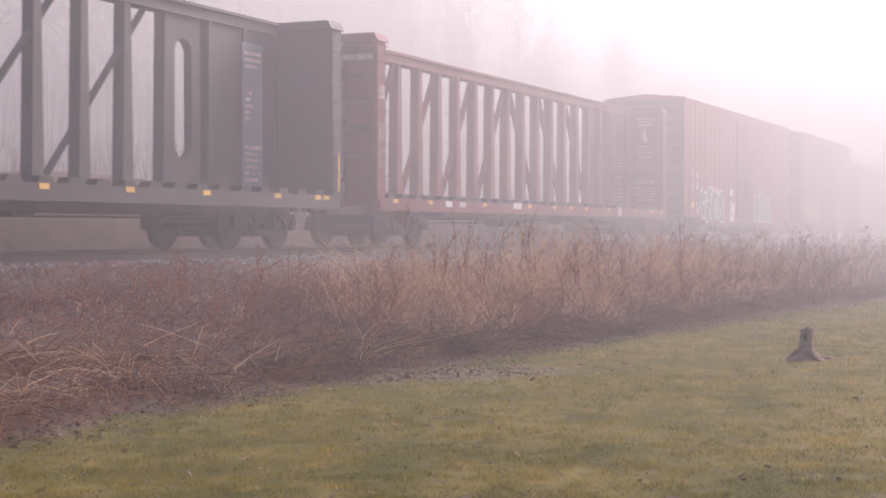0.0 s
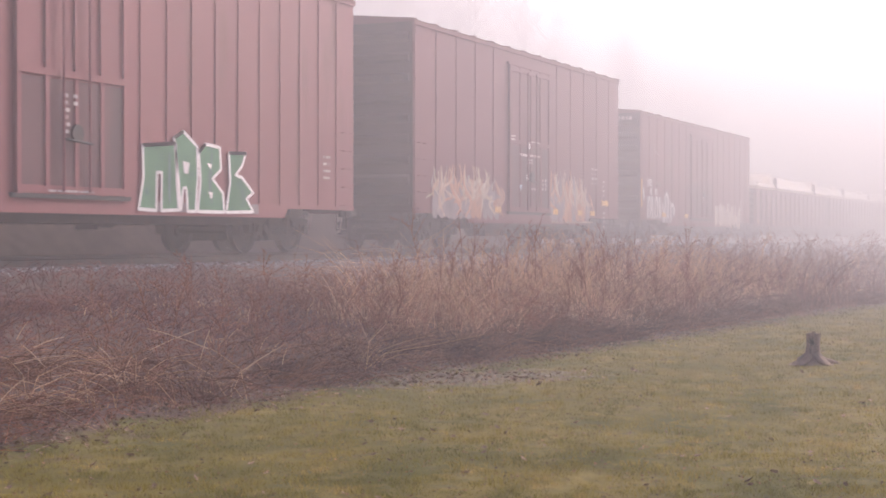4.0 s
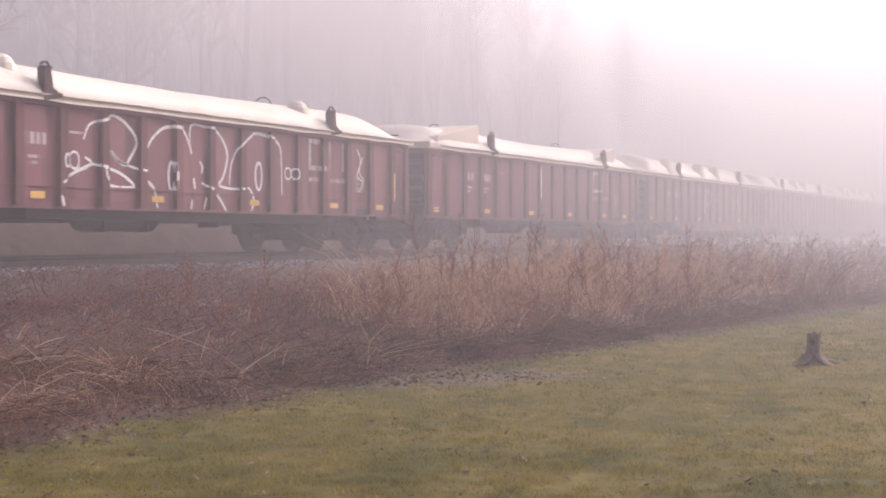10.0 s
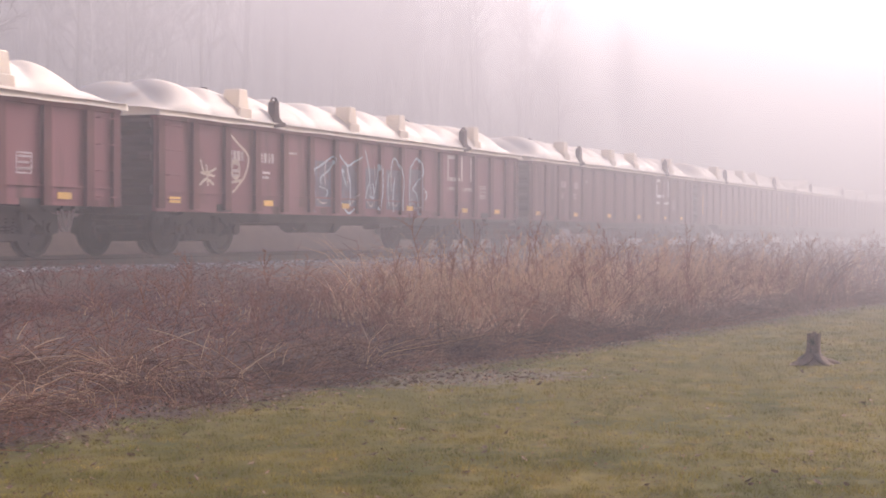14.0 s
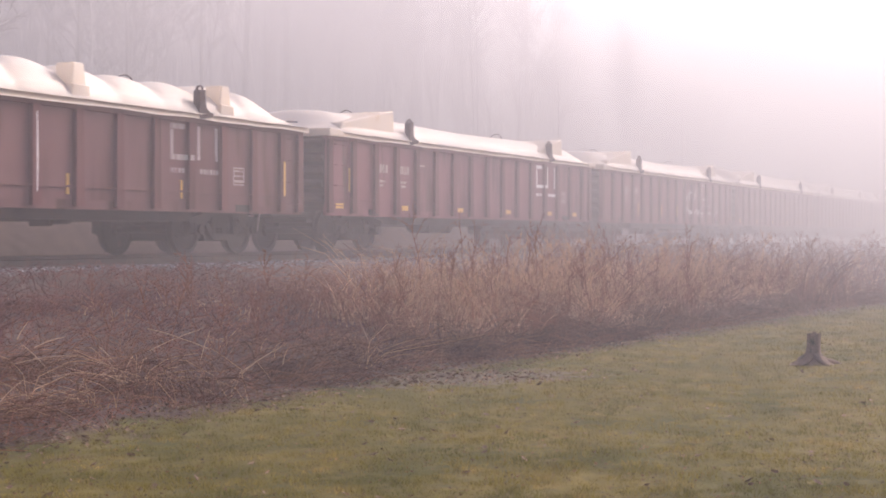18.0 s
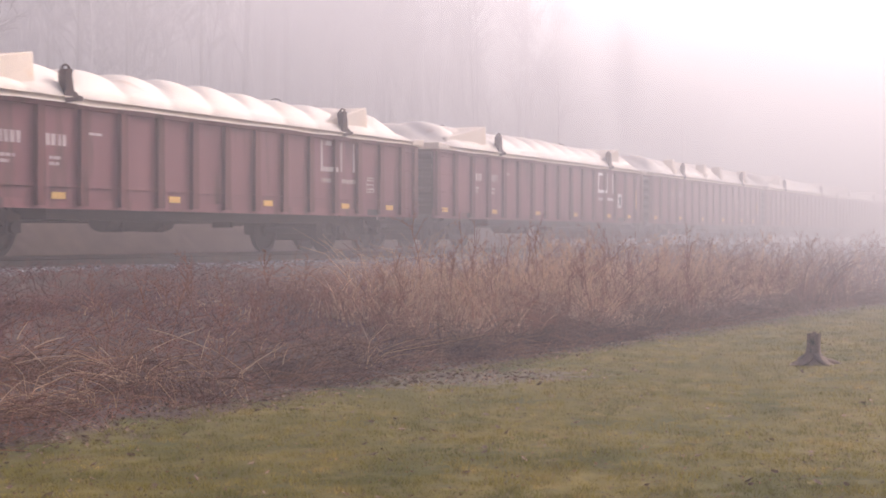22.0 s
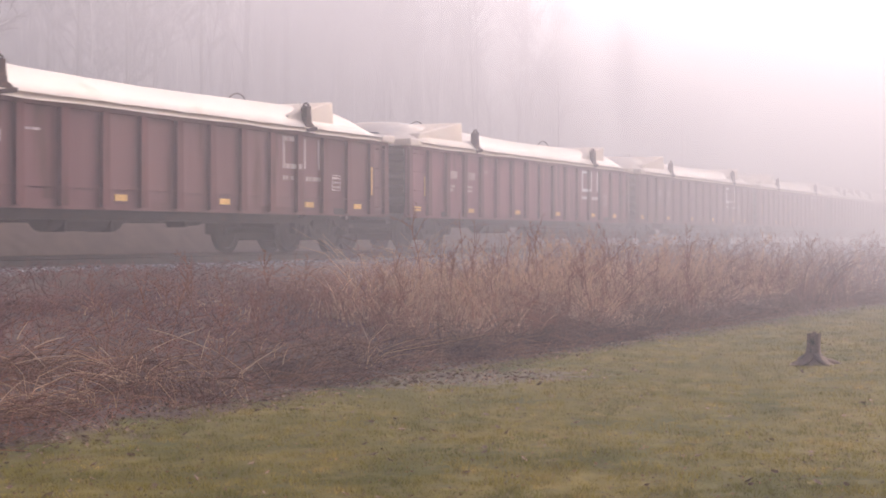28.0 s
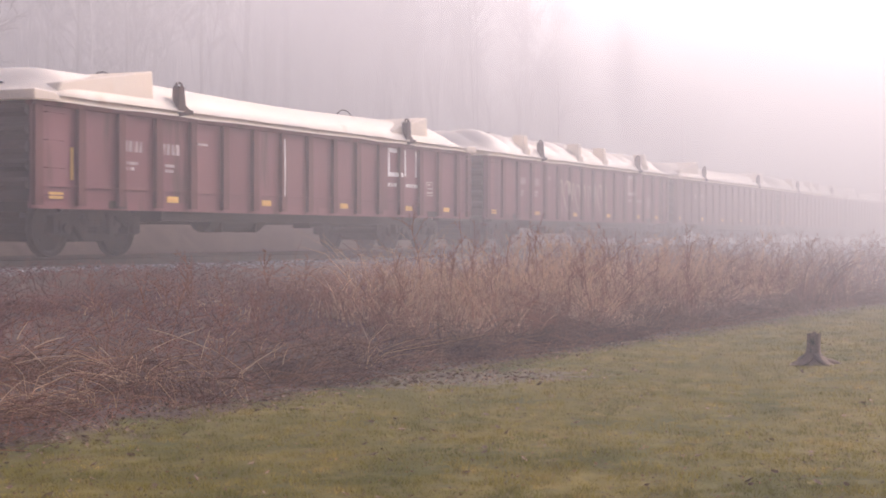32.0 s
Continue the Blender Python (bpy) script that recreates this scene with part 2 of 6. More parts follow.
    b.inputs["Roughness"].default_value, b.inputs["Specular IOR Level"].default_value = 0.9, 0.08
    bp = nd.new("ShaderNodeBump")
    bp.inputs["Strength"].default_value, bp.inputs["Distance"].default_value = 0.6, 0.03
    ln.new(tex(26, 5), bp.inputs["Height"])
    ln.new(bp.outputs[0], b.inputs["Normal"])
    return m


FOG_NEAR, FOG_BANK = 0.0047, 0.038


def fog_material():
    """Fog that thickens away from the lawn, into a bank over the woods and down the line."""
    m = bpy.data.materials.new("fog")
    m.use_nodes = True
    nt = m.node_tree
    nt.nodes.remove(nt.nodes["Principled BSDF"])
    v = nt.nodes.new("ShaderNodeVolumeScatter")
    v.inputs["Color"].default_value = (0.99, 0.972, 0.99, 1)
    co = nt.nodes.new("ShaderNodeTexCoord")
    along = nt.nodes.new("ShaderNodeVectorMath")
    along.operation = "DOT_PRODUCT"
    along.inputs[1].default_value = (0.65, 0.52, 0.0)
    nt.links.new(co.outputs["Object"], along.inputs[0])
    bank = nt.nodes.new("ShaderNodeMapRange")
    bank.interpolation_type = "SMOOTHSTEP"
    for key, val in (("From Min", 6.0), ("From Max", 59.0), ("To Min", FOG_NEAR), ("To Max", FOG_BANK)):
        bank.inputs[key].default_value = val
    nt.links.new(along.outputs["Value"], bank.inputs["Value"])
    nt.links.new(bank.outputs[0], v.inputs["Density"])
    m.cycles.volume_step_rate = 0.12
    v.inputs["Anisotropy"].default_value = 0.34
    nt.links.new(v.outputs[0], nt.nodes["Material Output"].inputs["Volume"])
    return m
# ---- building helpers ----
def box(bm, x0, x1, y0, y1, z0, z1):
    m = Matrix.LocRotScale(((x0 + x1) / 2, (y0 + y1) / 2, (z0 + z1) / 2), None, (abs(x1 - x0), abs(y1 - y0), abs(z1 - z0)))
    return bmesh.ops.create_cube(bm, size=1, matrix=m)["verts"]


def bevel(bm, width):
    bmesh.ops.bevel(bm, geom=bm.edges[:], offset=width, segments=1, affect="EDGES", profile=0.5)
    return bm


def prism(bm, outline, axis, a, b):
    """Extrudes a closed outline of 2D points along axis ('x', 'y' or 'z') from a to b."""
    order = {"x": lambda p, h: (h, p[0], p[1]), "y": lambda p, h: (p[0], h, p[1]), "z": lambda p, h: (p[0], p[1], h)}[axis]
    lo = [bm.verts.new(order(p, a)) for p in outline]
    hi = [bm.verts.new(order(p, b)) for p in outline]
    n = len(outline)
    for i in range(n):
        bm.faces.new((lo[i], lo[(i + 1) % n], hi[(i + 1) % n], hi[i]))
    bm.faces.new(lo[::-1])
    bm.faces.new(hi)
    return bm


def rod(bm, p, q, r, r2=None, sides=6):
    p, q = Vector(p), Vector(q)
    d = q - p
    m = Matrix.Translation((p + q) / 2) @ d.to_track_quat("Z", "Y").to_matrix().to_4x4()
    bmesh.ops.create_cone(bm, cap_ends=True, segments=sides, radius1=r, radius2=r if r2 is None else r2, depth=d.length, matrix=m)
    return bm


def mesh_of(name, bm, material):
    bmesh.ops.recalc_face_normals(bm, faces=bm.faces[:])
    me = bpy.data.meshes.new(name)
    bm.to_mesh(me)
    bm.free()
    me.materials.append(material)
    return me


def part(name, bm, material, parent=None, label=""):
    ob = new(name, mesh_of(name, bm, material) if isinstance(bm, bmesh.types.BMesh) else bm)
    if parent:
        ob.parent = parent
    return tagged(ob, label)


def at(name, me, parent, m):
    """One more object on a shared mesh, under parent, at the local pose m."""
    ob = new(name, me)
    ob.parent = parent
    ob.matrix_basis = m
    return ob


def raw(name, verts, faces, material, smooth=False):
    me = bpy.data.meshes.new(name)
    me.from_pydata(verts, [], faces)
    me.materials.append(material)
    if smooth:
        me.shade_smooth()
    return me


def base(name, label, category, group):
    return tagged(new(name), label, category, group)
# ---- ground, track and air ----
RAIL_TOP = 1.157
TRACK_Y = 16.5


def ease(a, b, v):
    v = min(max((v - a) / (b - a), 0.0), 1.0)
    return v * v * (3 - 2 * v)


def border(x):
    """Where the lawn ends and the thicket begins."""
    return 7.5 - 0.10 * max(0.0, x - 13.0)


def height(x, y):
    """Ground height: flat lawn, a rise to the track, a dip, then a wooded hillside that ends down the line."""
    edge = max(border(x), 0.0)
    z = 0.62 * ease(edge - 0.3, 12.6, y) + 0.30 * ease(12.6, 14.0, y)
    near = 1.0 if abs(x) < 90 and abs(y) < 60 else 0.0
    z += near * (0.05 * noise.noise((x * 0.35, y * 0.35, 1.0)) + 0.012 * noise.noise((x * 2.3, y * 2.3, 4.0)))
    if y > 18:
        z -= 0.20 * ease(18.5, 19.2, y) * (1 - ease(19.4, 20.5, y))
        z += (1.7 * ease(19.2, 22.0, y) + 4.2 * ease(24, 75, y)) * (1 - ease(85, 150, x)) + near * 0.25 * noise.noise((x * 0.12, y * 0.2, 7.0))
    return z


def grow(a, b, first, limit):
    """Steps from a to b that widen outwards past limit."""
    out, step = [a], first
    while out[-1] < b:
        step = first if out[-1] < limit else step * 1.35
        out.append(min(out[-1] + step, b))
    return out


xs = [-v for v in grow(0, 2500, 1.0, 12)][:0:-1] + grow(0, 2500, 0.5, 60)
ys = [-v for v in grow(0, 2500, 0.8, 8)][:0:-1] + grow(0, 2500, 0.4, 30)
verts = [(x, y, height(x, y)) for y in ys for x in xs]
nx = len(xs)
faces = [(j * nx + i, j * nx + i + 1, (j + 1) * nx + i + 1, (j + 1) * nx + i) for j in range(len(ys) - 1) for i in range(nx - 1)]
tagged(new("ground", raw("ground", verts, faces, ground_material(), True)),
       "mown lawn worn in patches, leaf litter and wooded bank", "ground", kind="structure")

bm = bmesh.new()
prism(bm, [(13.7, 0.55), (14.5, 0.965), (14.95, 0.985), (18.05, 0.985), (18.5, 0.965), (19.6, 0.45)], "x", -600, 900)
tagged(part("ballast_bed", bm, M_BALLAST), "grey crushed stone bed under the track", "ballast", kind="structure")

track = tagged(new("railway_track"), "single railway track with rusty rails on wooden ties", "track", kind="structure")
RAIL_OUT = [(-0.07, 0), (0.07, 0), (0.07, 0.012), (0.012, 0.03), (0.010, 0.125), (0.036, 0.138), (0.036, 0.165), (0.028, 0.172),
            (-0.028, 0.172), (-0.036, 0.165), (-0.036, 0.138), (-0.010, 0.125), (-0.012, 0.03), (-0.07, 0.012)]
for side in (-0.7525, 0.7525):
    bm = bmesh.new()
    prism(bm, [(TRACK_Y + side + a, RAIL_TOP - 0.172 + b) for a, b in RAIL_OUT], "x", -600, 900)
    part("rail", bm, M_RAIL, track, "rusty steel rail with a worn head")
bm = bmesh.new()
box(bm, -0.115, 0.115, -1.3, 1.3, -0.16, 0.0)
tie_mesh = mesh_of("tie", bevel(bm, 0.012), M_TIE)
for i in range(230):
    x = 4 + i * 0.53
    at("tie", tie_mesh, track, pose(x, TRACK_Y + random.uniform(-0.03, 0.03), RAIL_TOP - 0.168 + random.uniform(-0.006, 0.004), 0, 0, random.uniform(-1.2, 1.2)))
bm = bmesh.new()
box(bm, -0.09, 0.09, -0.17, 0.17, 0, 0.018)
plate_mesh = mesh_of("tie_plate", bm, M_RAIL)
for i in range(60):
    for side in (-0.7525, 0.7525):
        at("tie_plate", plate_mesh, track, pose(9 + i * 0.53 + (4 - 9) % 0.53, TRACK_Y + side, RAIL_TOP - 0.172))


def scatter_stones(count, x0, x1, y0, y1, zf, r0, r1, seed):
    """Many small angular stones in one mesh."""
    rs = np.random.RandomState(seed)
    vs, fs = [], []
    octa = [(1, 0, 0), (-1, 0, 0), (0, 1, 0), (0, -1, 0), (0, 0, 1), (0, 0, -1)]
    tri = [(0, 2, 4), (2, 1, 4), (1, 3, 4), (3, 0, 4), (2, 0, 5), (1, 2, 5), (3, 1, 5), (0, 3, 5)]
    for _ in range(count):
        x, y = x0 + (x1 - x0) * rs.rand() ** 1.5, rs.uniform(y0, y1)
        r = rs.uniform(r0, r1)
        q = Euler(rs.uniform(0, 6.28, 3)).to_matrix()
        n = len(vs)
        s = rs.uniform(0.6, 1.2, 3) * r
        for o in octa:
            w = q @ Vector((o[0] * s[0], o[1] * s[1], o[2] * s[2]))
            vs.append((x + w[0], y + w[1], zf(x, y) + w[2] * 0.8))
        fs += [(a + n, b + n, c + n) for a, b, c in tri]
    return raw("stones", vs, fs, M_STONE)


def bed(x, y):
    return float(np.interp(y, (13.7, 14.5, 14.95, 18.05), (0.55, 0.965, 0.985, 0.985)))


tagged(new("ballast_stones", scatter_stones(9000, 8, 75, 13.75, 15.7, bed, 0.018, 0.04, 3)),
       "loose grey ballast stones, some wet and glinting", "stones", kind="stuff")

# closed box that only holds the fog volume, with camera and train inside
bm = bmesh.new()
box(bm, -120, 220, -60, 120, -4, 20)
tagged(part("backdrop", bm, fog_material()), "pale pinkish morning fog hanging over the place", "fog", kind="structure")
# ---- trees, poles, stump ----
def tube(vs, fs, pts, radii, sides=5):
    """A tapered tube through pts, added to the vertex and face lists."""
    n0 = len(vs)
    for i, p in enumerate(pts):
        d = (pts[min(i + 1, len(pts) - 1)] - pts[max(i - 1, 0)])
        q = d.to_track_quat("Z", "Y") if d.length > 1e-6 else Euler((0, 0, 0)).to_quaternion()
        for k in range(sides):
            a = 2 * math.pi * k / sides
            vs.append(tuple(p + q @ Vector((math.cos(a) * radii[i], math.sin(a) * radii[i], 0))))
    for i in range(len(pts) - 1):
        for k in range(sides):
            a, b = n0 + i * sides + k, n0 + i * sides + (k + 1) % sides
            fs.append((a, b, b + sides, a + sides))
    fs.append(tuple(n0 + (len(pts) - 1) * sides + k for k in range(sides)))


def bare_tree(seed, tall, trunk_r, bark, label, low=0.35):
    rs = random.Random(seed)
    top = new("tree")
    vs, fs, tv, tf = [], [], [], []
    bend = Vector((rs.uniform(-0.5, 0.5), rs.uniform(-0.5, 0.5), 0))
    pts = [Vector((0, 0, -0.6))] + [bend * (k / 9) ** 2 + Vector((rs.uniform(-0.06, 0.06), rs.uniform(-0.06, 0.06), tall * k / 9)) for k in range(1, 10)]
    rad = [trunk_r * 1.25] + [trunk_r * (1 - 0.93 * (k / 9) ** 0.9) for k in range(1, 10)]
    tube(vs, fs, pts, rad, 7)
    for i in range(rs.randint(20, 26)):
        f = rs.uniform(low, 0.98)
        k = min(int(f * 9), 8)
        p = pts[k].lerp(pts[k + 1], f * 9 - k)
        a, up = rs.uniform(0, 6.28), rs.uniform(1.0, 2.6)
        ln = tall * 0.34 * (1.15 - f) * rs.uniform(0.6, 1.2) + 0.5
        d = Vector((math.cos(a), math.sin(a), up)).normalized()
        b = [p, p + d * ln * 0.35, p + d * ln * 0.7 + Vector((0, 0, ln * 0.06)), p + d * ln + Vector((0, 0, ln * 0.16))]
        r = max(trunk_r * (1 - f) * 0.30, 0.014)
        tube(vs, fs, b, [r, r * 0.7, r * 0.45, 0.008], 4)
        for j in range(rs.randint(10, 14)):
            g = rs.uniform(0.25, 1.0)
            s = b[0].lerp(b[3], g)
            e = Vector((rs.uniform(-1, 1), rs.uniform(-1, 1), rs.uniform(0.2, 1.3))).normalized() * ln * rs.uniform(0.2, 0.45)
            mid = s + e * 0.5 + Vector((rs.uniform(-.1, .1), rs.uniform(-.1, .1), 0.05))
            tube(tv, tf, [s, mid, s + e], [0.026, 0.019, 0.010], 3)
            for _ in range(3):
                e2 = Vector((rs.uniform(-1, 1), rs.uniform(-1, 1), rs.uniform(0, 1.3))).normalized() * ln * rs.uniform(0.1, 0.22)
                tube(tv, tf, [mid, mid + e2], [0.017, 0.009], 3)
    t = new("trunk", raw("trunk", vs, fs, bark, True))
    c = new("crown", raw("crown", tv, tf, M_TWIG))
    t.parent = c.parent = top
    return tagged(top, label, "tree", "bare trees on the bank")


TREES = [bare_tree(11, 17, 0.17, M_BARK, "tall bare grey-barked tree on the wooded bank"),
         bare_tree(12, 15, 0.13, M_BARK, "slim bare grey-barked tree on the wooded bank", 0.3),
         bare_tree(13, 16, 0.12, M_BIRCH, "slim bare birch with pale bark on the bank", 0.45),
         bare_tree(14, 19, 0.22, M_BARK, "large bare tree with spreading limbs on the bank", 0.3),
         bare_tree(15, 10, 0.07, M_BIRCH, "young pale birch sapling on the wooded bank", 0.3),
         bare_tree(16, 11, 0.08, M_BARK, "thin bare young tree on the wooded bank", 0.25)]


def stand(t, x, y, turn, s):
    m = pose(x, y, height(x, y), 0, 0, turn)
    c = copy_thing(t, m)
    c.scale = (s, s, s)
    return c


rs = random.Random(5)
for i in range(190):
    # denser along the near edge of the wood; the wood ends down the line
    y = 40 + 40 * rs.random() ** 1.3
    x = rs.uniform(18 + 0.55 * (y - 30), 92 + 0.9 * (y - 30))
    if x > 92 and rs.random() < 0.5:
        continue
    stand(rs.choice(TREES), x, y, rs.uniform(0, 360), rs.uniform(0.8, 1.15))
for i in range(14):
    stand(rs.choice(TREES[1:]), rs.uniform(100, 150), rs.uniform(45, 75), rs.uniform(0, 360), rs.uniform(0.55, 0.8))
for i in range(64):
    # set on an arc round the camera to fit its view: sparser, smaller rightwards
    a = radians(13.0 + 16.0 * rs.random() ** 0.55)
    d = rs.uniform(82, 106) + 4.5 * max(0.0, 21 - math.degrees(a))
    stand(rs.choice(TREES), d * math.cos(a), d * math.sin(a), rs.uniform(0, 360), rs.uniform(0.75, 1.1) * (0.6 + 0.4 * ease(13, 22, math.degrees(a))))
for k, t in enumerate(TREES):
    t.matrix_basis = pose(38 + 9 * k, 47 + 2 * k, height(38 + 9 * k, 47 + 2 * k), 0, 0, 40 * k)

# slim young growth placed by angle from the camera, shorter to its right
def young_growth(count, seed, bark, label):
    rs = random.Random(seed)
    vs, fs = [], []
    for _ in range(count):
        a, d = radians(18.5 + 25.5 * rs.random() ** 0.75), rs.uniform(80, 112)
        x, y = d * math.cos(a), d * math.sin(a)
        h, lean = rs.uniform(5, 17) * ease(15, 24, math.degrees(a)), Vector((rs.gauss(0, 0.09), rs.gauss(0, 0.09), 1))
        p = Vector((x, y, height(x, y) - 0.1))
        r = rs.uniform(0.03, 0.075)
        tube(vs, fs, [p, p + lean * h * 0.5, p + lean * h], [r, r * 0.7, 0.012], 4)
        for _ in range(16):
            q = p + lean * h * rs.uniform(0.25, 0.95)
            e = Vector((rs.uniform(-1, 1), rs.uniform(-1, 1), rs.uniform(0.3, 1.8))).normalized() * rs.uniform(0.8, 3.0)
            tube(vs, fs, [q, q + e], [0.022, 0.010], 3)
    return tagged(new("young_growth", raw("young_growth", vs, fs, bark)), label, "saplings", kind="stuff")


young_growth(520, 51, M_TWIG, "dense slim bare saplings filling the wood")
young_growth(150, 52, M_BIRCH, "pale thin birch stems scattered through the wood")

# undergrowth on the bank behind the track
vs, fs = [], []
for i in range(2600):
    y = 29 + 18 * rs.random() ** 1.1
    x = rs.uniform(12 + 0.3 * (y - 22), 62 + 1.5 * (y - 22))
    p = Vector((x, y, height(x, y) - 0.05))
    h = rs.uniform(0.5, 2.2)
    d = Vector((rs.uniform(-0.4, 0.4), rs.uniform(-0.4, 0.4), 1)) * h
    tube(vs, fs, [p, p + d * 0.5 + Vector((rs.uniform(-.1, .1), rs.uniform(-.1, .1), 0)), p + d], [0.016, 0.012, 0.005], 3)
tagged(new("undergrowth", raw("undergrowth", vs, fs, M_CANE)), "bare brown saplings and scrub on the bank", "undergrowth", kind="stuff")


def utility_pole(x, y, tall, arm):
    top = tagged(new("utility_pole"), "dark wooden utility pole beside the track", "utility pole", "poles along the track")
    top.matrix_basis = pose(x, y, height(x, y))
    part("pole", rod(bmesh.new(), (0, 0, -0.8), (0, 0, tall), 0.20, 0.14, 12), M_POLE, top)
    if arm:
        bm = bmesh.new()
        box(bm, -0.06, 0.06, -1.2, 1.2, tall - 0.75, tall - 0.62)
        part("crossarm", bevel(bm, 0.01), M_POLE, top)
        for dy in (-1.05, -0.45, 0.45, 1.05):
            part("insulator", rod(bmesh.new(), (0, dy, tall - 0.63), (0, dy, tall - 0.46), 0.045, 0.03, 8), M_STEEL, top)
        for s in (-1, 1):
            part("brace", rod(bmesh.new(), (0.07, s * 0.7, tall - 0.7), (0.07, 0, tall - 1.35), 0.015), M_STEEL, top)
    return top


utility_pole(69.2, 40.0, 14.5, True)
utility_pole(105.0, 29.0, 9.6, True)

stump = tagged(new("tree_stump"), "dark weathered tree stump with a flared base on the lawn", "tree stump")
stump.matrix_basis = pose(18.16, 3.46, height(18.16, 3.46), 0, 1.5, 0)
rr = random.Random(8)
vs, fs = [], []
rings = [(-0.05, 0.27), (0.0, 0.225), (0.02, 0.175), (0.05, 0.138), (0.09, 0.108), (0.13, 0.084), (0.17, 0.077), (0.23, 0.074), (0.30, 0.075), (0.365, 0.077)]
wave = [1 + 0.15 * math.sin(3 * a * 0.262 + 1) + rr.uniform(-0.09, 0.09) for a in range(24)]
for z, r in rings:
    for k in range(24):
        a = k * math.pi / 12
        q = r * (1 + (wave[k] - 1) * (1.7 if z < 0.1 else 0.7)) + rr.uniform(-0.004, 0.004)
        vs.append((q * math.cos(a) + 0.02 * z, q * math.sin(a) - 0.03 * z, z + (rr.uniform(-0.035, 0.014) if z > 0.36 else rr.uniform(-0.006, 0.006))))
for i in range(len(rings) - 1):
    for k in range(24):
        fs.append((i * 24 + k, i * 24 + (k + 1) % 24, (i + 1) * 24 + (k + 1) % 24, (i + 1) * 24 + k))
o = new("trunk", raw("trunk", vs, fs, M_STUMP, True))
o.parent = stump
part("cut_top", rod(bmesh.new(), (0.008, -0.012, 0.31), (0.008, -0.012, 0.357), 0.067, 0.064, 14), M_CUT, stump, "grey cut top of the stump")
for a, far in ((20, 0.30), (95, 0.27), (160, 0.36), (230, 0.30), (300, 0.38)):
    c, q = math.cos(radians(a)), math.sin(radians(a))
    vs, fs = [], []
    tube(vs, fs, [Vector((0.06 * c, 0.06 * q, 0.09)), Vector((0.15 * c, 0.15 * q, 0.035)), Vector(((far - 0.1) * c, (far - 0.1) * q, 0.012)), Vector((far * c, far * q, -0.02))], [0.045, 0.04, 0.028, 0.012], 8)
    part("root", raw("root", vs, fs, M_STUMP, True), M_STUMP, stump)

# ---- thicket between lawn and track ----
def stems(name, label, category, count, place, tall, lean, droop, r, material, seed, twigs=0, sides=3, tussock=1, spread=0.14):
    """Many thin stems in one mesh; with tussock > 1 they spring from shared roots and lean together."""
    rs = random.Random(seed)
    x0, y0, a0, grown = 0.0, 0.0, 0.0, 1.0
    vs, fs = [], []
    for i in range(count):
        if i % tussock == 0:
            (x0, y0), a0 = place(rs), rs.uniform(0, 6.28)
            grown = 1.0 if tussock == 1 else rs.uniform(0.6, 1.3)
        x, y = (x0, y0) if tussock == 1 else (x0 + rs.gauss(0, spread), y0 + rs.gauss(0, spread))
        h = tall(rs, x, y) * grown
        if tuft(x * 1.7, y * 1.7, seed + 0.5) < 0.62 * rs.random():
            continue
        p = Vector((x, y, height(x, y) - 0.03))
        a, l = rs.uniform(0, 6.28) if tussock == 1 else a0 + rs.gauss(0, 0.8), lean * rs.random() ** 0.7
        d = Vector((math.cos(a) * l, math.sin(a) * l, 1)).normalized() * h
        side = Vector((math.cos(a), math.sin(a), 0)) * h * droop * rs.random()
        pts = [p, p + d * 0.4, p + d * 0.75 + side * 0.35 - Vector((0, 0, h * droop * 0.12)), p + d + side - Vector((0, 0, h * droop * rs.uniform(0.1, 0.7)))]
        q = r * rs.uniform(0.7, 1.3)
        tube(vs, fs, pts, [q, q * 0.85, q * 0.6, q * 0.3], sides)
        for _ in range(twigs):
            g = rs.uniform(0.35, 0.95)
            s = pts[1].lerp(pts[3], g) if g > 0.5 else pts[0].lerp(pts[2], g)
            e = Vector((rs.uniform(-1, 1), rs.uniform(-1, 1), rs.uniform(-0.1, 1.1))).normalized() * h * rs.uniform(0.12, 0.3)
            tube(vs, fs, [s, s + e], [q * 0.6, q * 0.25], sides)
    return tagged(new(name, raw(name, vs, fs, material)), label, category, kind="stuff")


def swath(x0, x1, lo, hi, power=1.4):
    def place(rs):
        x = x0 + (x1 - x0) * rs.random() ** power
        e = border(x)
        return x, e + lo + (min(hi, 13.3 - e) - lo) * rs.random()
    return place


def tuft(x, y, seed):
    return noise.noise((x * 0.55, y * 0.55, seed)) * 0.5 + 0.5


def clump(rs):
    """The tall straw stand in the middle of the thicket."""
    x = 18.2 + 18 * rs.random() ** 1.2
    return x, border(x) + 0.75 + 2.6 * rs.random() ** 0.8


def mat_place(rs):
    x = 6.5 + 34 * rs.random() ** 1.9
    return x, border(x) + 0.05 + 1.9 * rs.random() ** 1.2


def clump_tall(rs, x, y):
    rise = ease(16, 20.5, x) * ease(0.3, 1.6, y - border(x)) * (1 - 0.28 * ease(25, 34, x))
    return (0.30 + 1.18 * rise) * (0.55 + 0.6 * tuft(x, y, 2.0)) * rs.uniform(0.55, 1.15)


def grass_tall(rs, x, y):
    far = ease(20, 32, x)
    return (0.22 + 0.75 * far) * (0.55 + 0.7 * tuft(x, y, 2.0)) * rs.uniform(0.5, 1.15)


